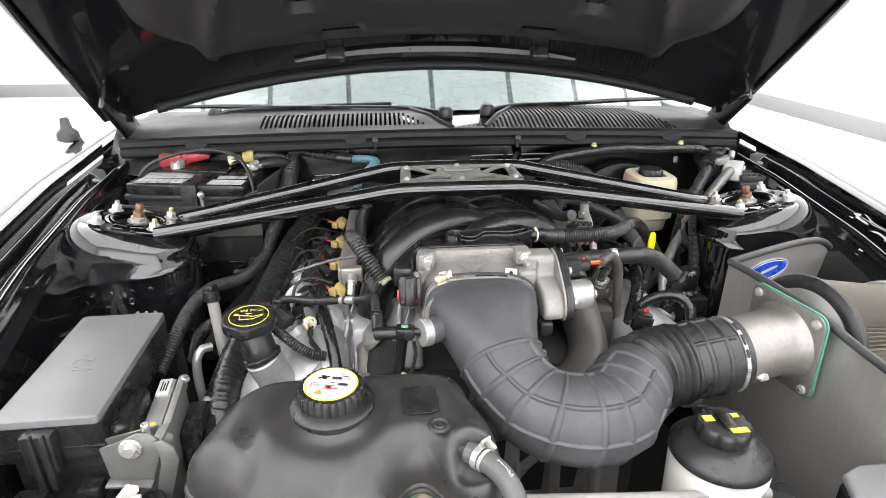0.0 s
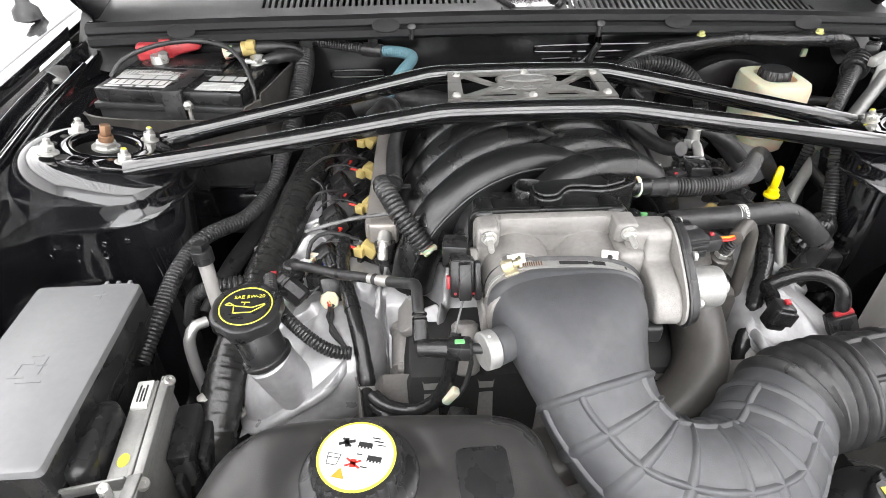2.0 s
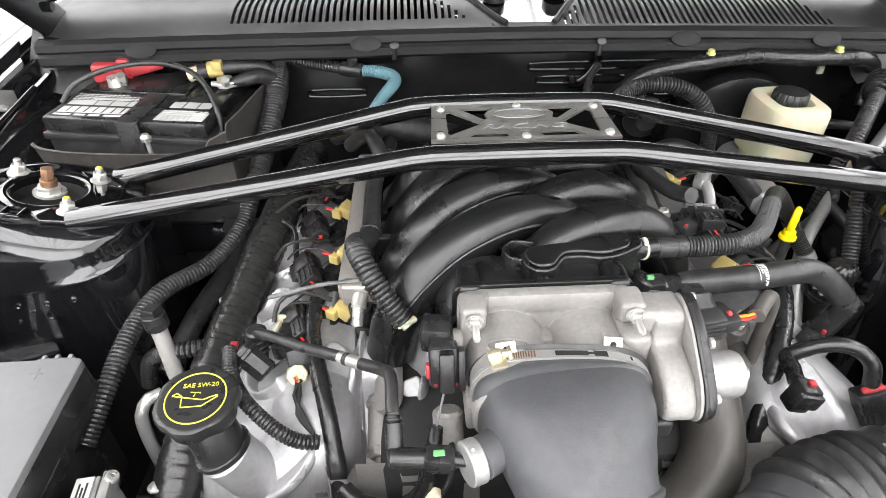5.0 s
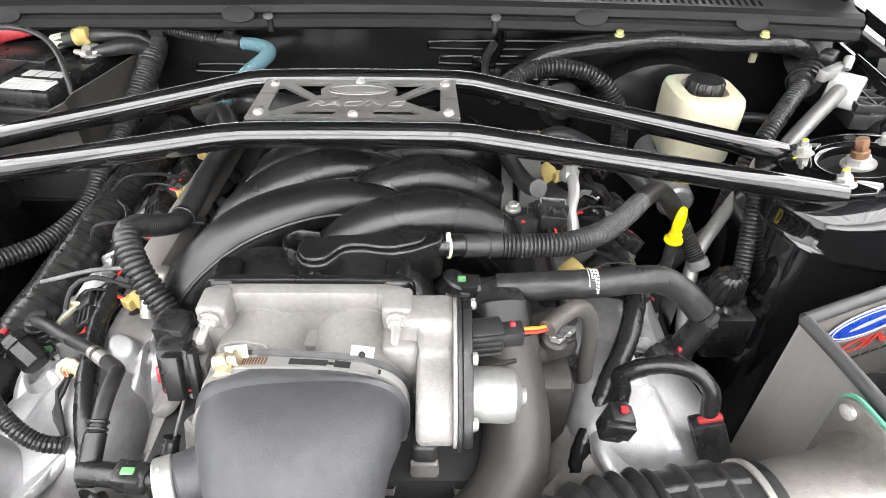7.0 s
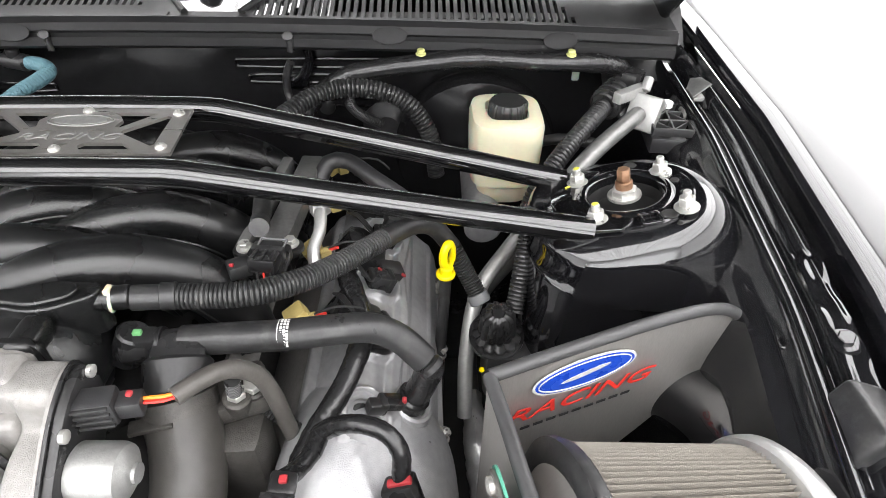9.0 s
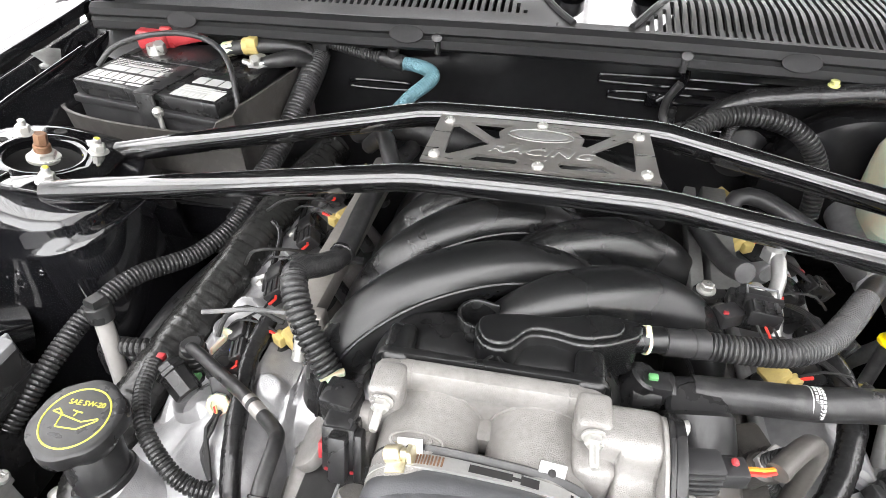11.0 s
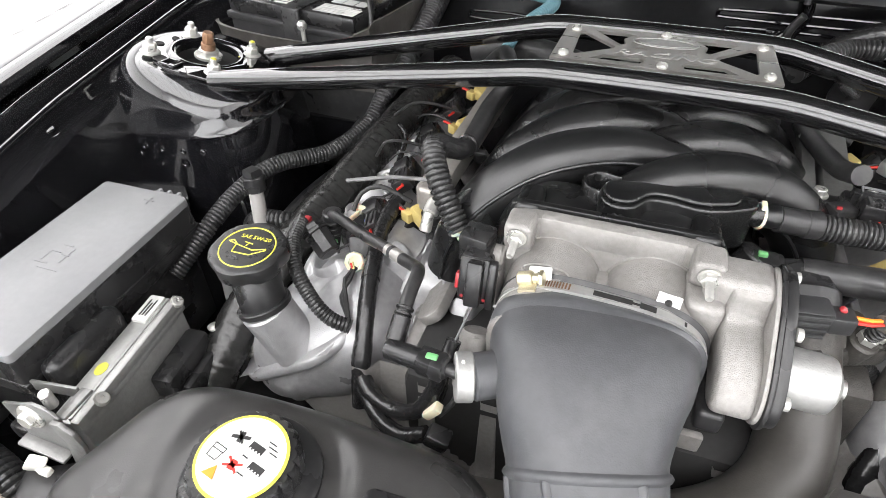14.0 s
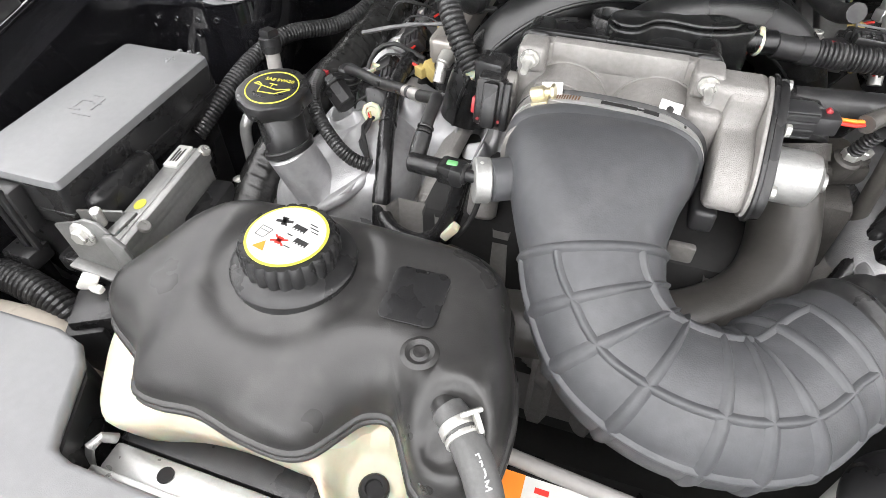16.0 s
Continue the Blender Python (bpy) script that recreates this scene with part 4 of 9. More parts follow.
STEP = [(0.729, 0.900), (0.729, 0.932), (0.724, 0.938), (0.704, 0.9385), (0.698, 0.934), (0.6955, 0.922), (0.692, 0.914), (0.672, 0.9095), (0.656, 0.902), (0.646, 0.890), (0.644, 0.879), (0.651, 0.8715), (0.666, 0.869), (0.690, 0.877), (0.712, 0.888)]
hs = part("gear_housing", prism([(q.x, q.y) for q, _ in smooth_path([(y, z, 0) for y, z in STEP + STEP[:1]], 0.003)][:-1], 0.0275, side_pose(0.0690), 0.0055, 4), CAST, tb)
part("housing_rim", prism(gear_outline(0.97), 0.003, side_pose(0.0945), 0.0008), CAST, tb)
part("housing_neck", merge(block(0.054, 0.0965, 0.700, 0.731, 0.886, 0.9395, 0.006, 3), block(0.044, 0.070, 0.690, 0.724, 0.845, 0.922, 0.006, 3)), CAST, tb)
# A metal foot; the dark plastic colour carries the shadow under the case.
part("housing_foot", block(0.066, 0.084, 0.648, 0.690, 0.848, 0.868, 0.004, 3), DARK_PLASTIC, tb, "dark grey metal foot under the gear case, its shade put into the colour")
part("gear_cover", merge(prism(gear_outline(1.02), 0.003, side_pose(0.0976), 0.0008), prism(gear_outline(0.97), 0.007, side_pose(0.1007), 0.0015)), PLASTIC, tb, "black plastic gear cover")
part("motor", merge(lathe([(0.0182, 0), (0.0195, 0.001), (0.0195, 0.026), (0.018, 0.030), (0.012, 0.0335), (0.010, 0.0345), (0.0065, 0.0355), (0.0065, 0.038)], 32, aim((0.1075, 0.6755, 0.8935), (1, -0.03, 0)))), DULL_ALLOY, tb, "bright metal actuator can")
part("side_boss", merge(rod((-0.104, 0.712, 0.908), (-0.084, 0.712, 0.908), 0.010, 18, 0.002), block(-0.110, -0.084, 0.694, 0.720, 0.872, 0.900, 0.003)), CAST, tb)
part("plug_boss", lathe([(0.0088, -0.030), (0.0088, 0.0), (0.0080, 0.001), (0.0065, 0.001)], 22, aim((0.086, 0.7135, 0.9335), (0, -0.45, 0.85))), CAST, hs)
part("plug_bolt", lathe([(0.0052, -0.004), (0.0052, 0.0015), (0.0038, 0.002), (0.0036, 0.0035), (0.0, 0.004)], 12, aim((0.086, 0.7135, 0.9335), (0, -0.45, 0.85))), RUSTY, hs)
part("paint_mark", rod((-0.100, 0.7065, 0.9145), (-0.1065, 0.7065, 0.9145), 0.0045, 12, 0.001), PINK, tb)
EMB = Matrix.Translation((-0.050, 0.690, 0.9232)) @ Matrix.Rotation(radians(6), 4, "X")
part("emblem", merge(tube([EMB @ V((0.0165 * math.cos(a * math.pi / 18), 0.0065 * math.sin(a * math.pi / 18), 0)) for a in range(37)], 0.0010, 6), *[box((0.0035, 0.0045, 0.0012), EMB @ Matrix.Translation((dx, 0, 0.0002)), 0.0003) for dx in (-0.0085, -0.003, 0.0025, 0.008)]), CAST, tb)
for x in (-0.0525, 0.0325):
    tab = part("clamp_tab", box((0.016, 0.0016, 0.012), Matrix.Translation((x, 0.6845, 0.9245)) @ Matrix.Rotation(radians(9 if x > 0 else -9), 4, "Y") @ Matrix.Rotation(radians(-38), 4, "X"), 0.0005), ALU, tb)
    part("tab_hole", lathe([(0.0, 0.0003), (0.0022, 0.0003), (0.0026, 0.0)], 14, Matrix.Translation((x, 0.6835, 0.9253)) @ Matrix.Rotation(radians(52), 4, "X")), TYRE_AND_SHADE, tab)
for y, z in ((0.723, 0.935), (0.6795, 0.9265), (0.6485, 0.897), (0.664, 0.872), (0.722, 0.903)):
    part("cover_screw", lathe([(0.0045, 0), (0.0045, 0.003), (0.0025, 0.004)], 12, aim((0.1075, y, z), (1, 0, 0))), ZINC, tb)
part("tab", block(0.062, 0.085, 0.668, 0.676, 0.786, 0.812, 0.003), CAST, tb)

# ---- intake tube ----
intake = thing("intake_tube", (0.06, 0.55, 0.80), "ribbed grey rubber intake tube curving from the throttle body", "intake tube")
# centre, half width, half height, squareness
axis = [((-0.0071, 0.6841, 0.8820), 0.0694, 0.0402, 3.0), ((-0.0081, 0.6620, 0.8838), 0.0711, 0.0418, 3.0), ((-0.0062, 0.6394, 0.8848), 0.0660, 0.0430, 2.7), ((-0.0039, 0.6161, 0.8763), 0.0576, 0.0440, 2.4), ((0.0016, 0.5920, 0.8611), 0.0497, 0.0472, 2.1),
        ((0.0127, 0.5625, 0.8424), 0.0479, 0.0469, 2.0), ((0.0378, 0.5340, 0.8255), 0.0492, 0.0482, 2.0), ((0.0780, 0.5228, 0.8167), 0.0506, 0.0496, 2.0), ((0.1212, 0.5319, 0.8142), 0.0506, 0.0496, 2.0), ((0.1513, 0.5627, 0.8218), 0.0479, 0.0479, 2.0),
        ((0.1823, 0.5880, 0.8274), 0.0450, 0.0450, 2.0), ((0.2206, 0.5979, 0.8288), 0.0460, 0.0460, 2.0), ((0.2626, 0.6020, 0.8335), 0.0470, 0.0470, 2.0), ((0.307, 0.605, 0.8365), 0.0465, 0.0465, 2.0)]
cen = [a[0] for a in axis]
sp = smooth_path(cen, 0.0022)
path = [q for q, _ in sp]


def at_axis(u, i):
    k = min(int(u), len(axis) - 2)
    f = u - k
    return axis[k][i] + (axis[k + 1][i] - axis[k][i]) * f


def tube_frame(i):
    d = (path[min(i + 3, len(path) - 1)] - path[max(i - 3, 0)]).normalized()
    up = V((0, 0, 1)) - d * d.z
    up.normalize()
    return d.cross(up), up, d


def tube_point(i, ang, lift=0.0):
    q, u = sp[i]
    side, up, d = tube_frame(i)
    c, s = math.cos(ang), math.sin(ang)
    p = at_axis(u, 3)
    return q + side * ((at_axis(u, 1) + lift) * math.copysign(abs(c) ** (2 / p), c)) + up * ((at_axis(u, 2) + lift) * math.copysign(abs(s) ** (2 / p), s))


def ring_lift(u):
    """Bellows and lips along the tube."""
    h = 0.0
    if 9.75 < u < 11.3:
        h = 0.0055 * (0.5 - 0.5 * math.cos((u - 9.75) / 0.31 * 2 * math.pi))
    if u < 0.55:
        h = -0.001
    return h


def tube_skin(u0, u1):
    ids = [i for i in range(len(sp)) if u0 <= sp[i][1] <= u1]
    return loft([[tube_point(i, 2 * math.pi * j / 56, ring_lift(sp[i][1])) for j in range(56)] for i in ids])


boot = part("boot", tube_skin(0, 9.76), RUBBER, intake)
part("bellows", tube_skin(9.70, 11.33), HOSE, intake, "darker corrugated bellows")
cuff = part("cuff", tube_skin(11.25, 13), HOSE, intake, "black ribbed end cuff")


def cross_rib(u, h=0.0027, w=2):
    i0 = min(range(len(sp)), key=lambda i: abs(sp[i][1] - u))
    out = []
    for k in range(-w, w + 1):
        i = min(max(i0 + k, 0), len(sp) - 1)
        out.append([tube_point(i, 2 * math.pi * j / 48, -0.001 + (h + 0.001) * (0.5 + 0.5 * math.cos(math.pi * k / w)) ** 0.6) for j in range(48)])
    return loft(out, cap=False)


def long_rib(ang, u0, u1, h=0.0027, w=0.04):
    idx = [i for i in range(len(sp)) if u0 <= sp[i][1] <= u1]
    return loft([[tube_point(i, ang + 2 * w * k / 3, -0.001 + (h + 0.001) * (0.5 + 0.5 * math.cos(math.pi * k / 3)) ** 0.6) for k in range(-3, 4)] for i in idx], close=True)


for u in (4.2, 4.97, 5.66, 6.38, 7.22, 7.72, 8.18, 8.76, 9.3):
    part("rib", cross_rib(u), RUBBER, boot, sharp=80)
for a, u0, u1 in ((53, 4.2, 9.3), (117, 4.2, 9.3), (6, 4.2, 9.3), (110, 11.35, 12.6), (60, 11.35, 12.6)):
    part("rib", long_rib(radians(a), u0, u1), RUBBER if u0 < 10 else HOSE, boot if u0 < 10 else cuff, sharp=80)
for u in (11.35, 11.8, 12.3):
    part("rib", cross_rib(u, 0.003), HOSE, cuff, sharp=80)
part("lip", cross_rib(1.0, 0.0016, 4), RUBBER, boot)
part("lip", cross_rib(0.08, 0.0045, 2), HOSE, boot)


def band(u, wide, lift):
    i0 = min(range(len(sp)), key=lambda i: abs(sp[i][1] - u))
    n = max(1, int(wide / 0.0022 / 2))
    ids = [min(max(i0 + k, 0), len(sp) - 1) for k in (-n, -n, n, n)]
    return loft([[tube_point(i, 2 * math.pi * j / 56, l) for j in range(56)] for i, l in zip(ids, (0.0, lift, lift, 0.0))], cap=False)


cl = part("clamp", band(0.52, 0.013, 0.0022), ALU, intake, "stainless hose clamp")


def band_patch(u, a0, a1, n, lift, w):
    """A thin strip bent round the tube."""
    i = min(range(len(sp)), key=lambda k: abs(sp[k][1] - u))
    side, up, d = tube_frame(i)
    rows = [[tube_point(i, radians(a0 + (a1 - a0) * k / n), lift) + d * (w * e) for k in range(n + 1)] for e in (-0.5, 0.5)]
    return thicken(loft(rows, close=False, cap=False), 0.0005)


for a0, a1, w in ((88, 97, 0.0050), (97, 100, 0.0020), (100, 108, 0.0058), (127, 129, 0.004)):
    part("band_slot", band_patch(0.52, a0, a1, 6, 0.0026, w), TYRE_AND_SHADE, cl)
for k in range(9):
    part("band_slot", band_patch(0.52, 66 + 1.6 * k, 66.8 + 1.6 * k, 2, 0.0026, 0.0066), RUSTY, cl)
hx = min(range(len(sp)), key=lambda k: abs(sp[k][1] - 0.52))
HC, HB, HA = (tube_point(hx, radians(q), 0.006) for q in (56, 44, 68))
part("screw_housing", merge(rod(HC.lerp(HB, 0.75), HC.lerp(HA, 0.25), 0.0056, 16, 0.001), rod(HC.lerp(HA, 0.25), HC.lerp(HA, 0.6), 0.0036, 12), rod(HC.lerp(HA, 0.6), HC.lerp(HA, 0.85), 0.0062, 6, 0.0008), box((0.021, 0.0125, 0.003), aim(tube_point(hx, radians(54), 0.0028), (-0.35, 0, 1)), 0.0008)), BRASSY, cl, "yellowish plated worm screw")
cl2 = part("clamp", band(12.75, 0.0085, 0.0022), ZINC, intake, "stainless hose clamp")
for a0, a1 in ((28, 40), (46, 62), (70, 84)):
    part("band_slot", band_patch(12.75, a0, a1, 6, 0.0027, 0.0034), TYRE_AND_SHADE, cl2)
part("screw_housing", merge(box((0.014, 0.02, 0.012), aim((0.327, 0.574, 0.826), (0.2, -0.8, 0.5)), 0.002), rod((0.323, 0.568, 0.82), (0.331, 0.578, 0.835), 0.006, 12, 0.001)), ALU, cl2)
nip = part("nipple", rod((-0.058, 0.628, 0.884), (-0.081, 0.614, 0.886), 0.016, 24, 0.002), RUBBER, intake)
part("nipple_clamp", rod((-0.0795, 0.6148, 0.886), (-0.0905, 0.6105, 0.8868), 0.0168, 24, 0.001), DULL_ALLOY, nip)
for dx in (0.0, 0.004):
    part("clamp_dimple", lathe([(0.0016, 0), (0.0012, 0.0009), (0.0, 0.001)], 10, aim((-0.0850, 0.6118 - dx, 0.9028 - 1.1 * dx), (0, -0.3, 1))), ZINC, nip)

# ---- filter and shield ----
pipe = thing("filter_pipe", (0.37, 0.63, 0.80), "bare metal intake pipe with a flange and green gasket", "pipe")
pd = V((0.98, 0.19, 0.06)).normalized()
part("pipe", lathe([(0.041, 0), (0.043, 0.002), (0.043, 0.066), (0.046, 0.076), (0.051, 0.083)], 40, aim((0.300, 0.605, 0.837), pd)), PIPE_STEEL, pipe)
FLM = aim(V((0.300, 0.605, 0.837)) + pd * 0.083, pd)
part("flange", prism(rounded(0.112, 0.118, 0.014), 0.003, FLM, 0.0008), PIPE_STEEL, pipe)
part("gasket", prism(rounded(0.1155, 0.1215, 0.0155), 0.002, FLM @ Matrix.Translation((0, 0, 0.0031))), TEAL, pipe)
for a, b in ((1, 1), (1, -1), (-1, 1), (-1, -1)):
    part("screw", lathe([(0.006, 0), (0.006, -0.003), (0.003, -0.0045)], 12, FLM @ Matrix.Translation((a * 0.045, b * 0.048, 0))), ZINC, pipe)

shield = thing("heat_shield", (0.45, 0.72, 0.62), "bent sheet steel heat shield with a rubber edge trim", "heat shield")


def plate(corners, t=0.002):
    """A flat panel through corners in order, with thickness."""
    bm = bmesh.new()
    f = bm.faces.new([bm.verts.new(c) for c in corners])
    bm.normal_update()
    g = bmesh.ops.extrude_face_region(bm, geom=[f])
    bmesh.ops.translate(bm, verts=[e for e in g["geom"] if isinstance(e, bmesh.types.BMVert)], vec=f.normal * -t)
    return bm


SA, SB = V((0.374, 0.744, 0.898)), V((0.563, 0.813, 0.898))
top_line = [q for q, _ in smooth_path([SA, (0.43, 0.7645, 0.900), (0.506, 0.7922, 0.901), (0.562, 0.8126, 0.896), (0.589, 0.8225, 0.885), (0.607, 0.8291, 0.869), (0.6215, 0.8344, 0.849), (0.6225, 0.8347, 0.832), (0.617, 0.8327, 0.816), (0.593, 0.824, 0.792), (0.563, 0.813, 0.765), (0.532, 0.8017, 0.736), (0.49, 0.7863, 0.700)], 0.008)]
trim_line = [q for k, q in enumerate(top_line) if k < 20 or q.z > 0.812]
part("rear_panel", plate(top_line + [V((0.43, 0.7645, 0.60)), V((0.374, 0.744, 0.60))]), STEEL, shield)
side_line = [q for q, _ in smooth_path([SA, (0.381, 0.71, 0.898), (0.389, 0.665, 0.897), (0.401, 0.605, 0.893), (0.411, 0.553, 0.882), (0.420, 0.505, 0.874), (0.43, 0.45, 0.868)], 0.008)]
part("side_panel", plate(side_line + [V((0.43, 0.45, 0.60)), V((0.374, 0.744, 0.60))]), STEEL, shield)
part("edge_trim", merge(tube(trim_line[::2], 0.0055, 12), tube(side_line[::2], 0.0055, 12)), mat("grey_rubber_trim", (0.045, 0.045, 0.046), 0.42, vary=0.12, scale=30, bump=0.1, bscale=900), shield, "grey rubber edge trim")
rd = (SB - SA)
rd.z = 0
rd.normalize()
DM = Matrix((( rd.x, 0, rd.y, 0), (rd.y, 0, -rd.x, 0), (0, 1, 0, 0), (0, 0, 0, 1)))
DM.translation = V((0.4555, 0.774, 0.8675)) + V((rd.y, -rd.x, 0)) * 0.0028
dec = part("oval_decal", prism(oval(0.098, 0.038, 40), 0.0004, DM), PAPER, shield)
part("oval_field", prism(oval(0.093, 0.033, 40), 0.0004, DM @ Matrix.Translation((0, 0, 0.0004))), BLUE, dec, "plain blue oval")
part("oval_line", tube([DM @ V((0.0435 * math.cos(a * math.pi / 24), 0.0143 * math.sin(a * math.pi / 24), 0.0009)) for a in range(49)], 0.0006, 6), PAPER, dec)
part("oval_mark", prism(oval(0.046, 0.0055, 28), 0.0003, DM @ Matrix.Translation((0, 0, 0.0008)) @ Matrix.Rotation(radians(9), 4, "Z")), GREY_INK, dec, "plain silver mark")
part("word_decal", lettering("RACING", 0.0235, DM @ Matrix.Translation((0.000, -0.032, 0.0)), 0.0003, 0.35, stretch=1.62), RED_MARK, shield, "red slanted lettering")
part("small_print", merge(*[box((0.009, 0.003, 0.0006), DM @ Matrix.Translation((-0.05 + 0.0125 * k, -0.050, 0.0004)), 0) for k in range(9)]), INK, shield)

filt = thing("air_filter", (0.50, 0.66, 0.73), "conical pleated gauze air filter with a black rubber collar", "air filter")


def pleats():
    rings = []
    n = 204
    for k, (d, r) in enumerate(((0.0, 0.083), (0.004, 0.088), (0.05, 0.084), (0.10, 0.0795), (0.148, 0.0755), (0.151, 0.072))):
        rings.append([V((d, (r - (0.009 if j % 2 else 0)) * math.cos(2 * math.pi * j / n), (r - (0.009 if j % 2 else 0)) * math.sin(2 * math.pi * j / n))) for j in range(n)])
    return loft(rings)


FM = Matrix.Translation((0.418, 0.630, 0.828)) @ Matrix.Rotation(radians(8), 4, "Z") @ Matrix.Rotation(radians(6), 4, "Y")
bm = pleats()
bmesh.ops.transform(bm, matrix=FM, verts=bm.verts)
part("pleated_element", bm, PLEAT, filt, sharp=10)
XA = FM @ Matrix.Rotation(radians(90), 4, "Y")
part("collar", lathe([(0.074, 0.002), (0.074, -0.003), (0.080, -0.006), (0.087, -0.005), (0.092, -0.001), (0.0925, 0.004), (0.090, 0.010), (0.074, 0.004)], 56, XA, cap=False), HOSE, filt, "black rubber rim")
part("inlet_dish", lathe([(0.040, -0.030), (0.046, -0.020), (0.058, -0.008), (0.076, -0.002)], 48, XA), STEEL, filt)
part("end_cap", lathe([(0.072, 0.144), (0.080, 0.146), (0.082, 0.150), (0.082, 0.158), (0.078, 0.164), (0.066, 0.166), (0.0, 0.167)], 48, XA), ALU, filt, "bright end cap")

# ---- strut brace ----
brace = thing("strut_brace", (0, 0.96, 0.89), "gloss black twin-tube strut tower brace with a steel plate", "strut brace")
FRONT = [(-0.482, 0.902, 0.911), (-0.30, 0.908, 0.9385), (-0.135, 0.914, 0.963), (-0.118, 0.9145, 0.9655), (-0.10, 0.915, 0.967), (0.0, 0.915, 0.968), (0.10, 0.915, 0.967), (0.118, 0.9145, 0.9655), (0.135, 0.914, 0.963), (0.30, 0.908, 0.9385), (0.482, 0.902, 0.911)]
REAR = [(-0.478, 1.010, 0.897), (-0.30, 1.019, 0.934), (-0.138, 1.027, 0.967), (-0.12, 1.028, 0.9705), (-0.102, 1.0285, 0.972), (0.0, 1.029, 0.973), (0.102, 1.0285, 0.972), (0.12, 1.028, 0.9705), (0.138, 1.027, 0.967), (0.30, 1.019, 0.934), (0.478, 1.010, 0.897)]
part("front_tube", tube(FRONT, 0.0125, 44, 0.012), TUBE_PAINT, brace)
part("rear_tube", tube(REAR, 0.0125, 44, 0.012), TUBE_PAINT, brace)


def cut_plate(outline, holes, depth, m):
    """A flat plate with real openings, filled between its loops."""
    bm = bmesh.new()
    edges = []
    for loop in [outline] + holes:
        vs = [bm.verts.new((x, y, 0)) for x, y in loop]
        edges += [bm.edges.new((vs[i], vs[(i + 1) % len(vs)])) for i in range(len(vs))]
    bmesh.ops.triangle_fill(bm, use_beauty=True, edges=edges)
    bmesh.ops.recalc_face_normals(bm, faces=bm.faces)
    bmesh.ops.solidify(bm, geom=list(bm.faces), thickness=depth)
    bmesh.ops.transform(bm, matrix=m, verts=bm.verts)
    return bm


PM = Matrix.Translation((0.002, 0.967, 0.978)) @ Matrix.Rotation(radians(2), 4, "X")
hw, hh = 0.098, 0.041
def mirror(loop):
    return [(-x, y) for x, y in loop[::-1]]


left_holes = [[(-0.083, 0.024), (-0.083, -0.026), (-0.080, -0.028), (-0.046, -0.006), (-0.046, -0.002), (-0.078, 0.026)], [(-0.068, 0.0315), (-0.026, 0.0315), (-0.034, 0.026), (-0.039, 0.018), (-0.036, 0.006), (-0.041, 0.004)],
              [(-0.066, -0.034), (-0.054, -0.0235), (-0.020, -0.0235), (-0.016, -0.028), (-0.020, -0.034)], [(-0.030, -0.002), (-0.020, 0.002), (-0.014, -0.002)]]
holes = left_holes + [mirror(h) for h in left_holes] + [[(-0.008, -0.0235), (0.008, -0.0235), (0.0, -0.029)]]
pl = part("plate", cut_plate([(-hw - 0.004, -hh), (hw + 0.004, -hh), (hw, hh), (-hw, hh)], holes, 0.003, PM), PLATE, brace, "brushed steel plate with cut-outs")
part("oval_emblem", tube([PM @ V((0.030 * math.cos(a * math.pi / 20), 0.017 + 0.0105 * math.sin(a * math.pi / 20), 0.0032)) for a in range(41)], 0.0008, 6), BRACKET, pl)
part("oval_inlay", prism(oval(0.050, 0.015, 36), 0.0006, PM @ Matrix.Translation((0, 0.017, 0.003)), 0.0002), DULL_ALLOY, pl)
part("word", lettering("RACING", 0.0155, PM @ Matrix.Translation((0, -0.0125, 0.0031)), 0.0005, 0.3, stretch=1.6), DULL_ALLOY, pl)
for a, b in ((-0.088, 0.030), (0.088, 0.030), (-0.091, -0.031), (0.091, -0.031), (0, 0.035), (0, -0.035)):
    part("screw", lathe([(0.0052, 0), (0.0052, 0.0015), (0.0035, 0.0035), (0.0016, 0.004), (0.0014, 0.0025), (0.0, 0.0025)], 16, PM @ Matrix.Translation((a, b, 0.003))), ZINC, pl)


def stud(x, y, n, parent, marked):
    p = V((x, y, tower_z(x, y) + 0.0035))
    st = part("stud_nut", merge(lathe([(0.0115, 0), (0.0115, 0.002), (0.0085, 0.0035)], 18, aim(p, n)), hexnut(p + n * 0.003, n, 0.0078, 0.009), rod(p + n * 0.011, p + n * 0.0185, 0.004, 10, 0.0008)), ZINC, parent)
    if not marked:
        return
    part("paint_dab", lathe([(0.0032, 0), (0.0033, 0.001), (0.0026, 0.0014)], 8, aim(p + n * 0.018, n)), YELLOW_INK, st)
    part("paint_dab", box((0.010, 0.0022, 0.0008), Matrix.Translation(p + n * 0.0005 + V((-0.010, -0.006, 0))) @ Matrix.Rotation(radians(20), 4, "Z"), 0), YELLOW_INK, st)


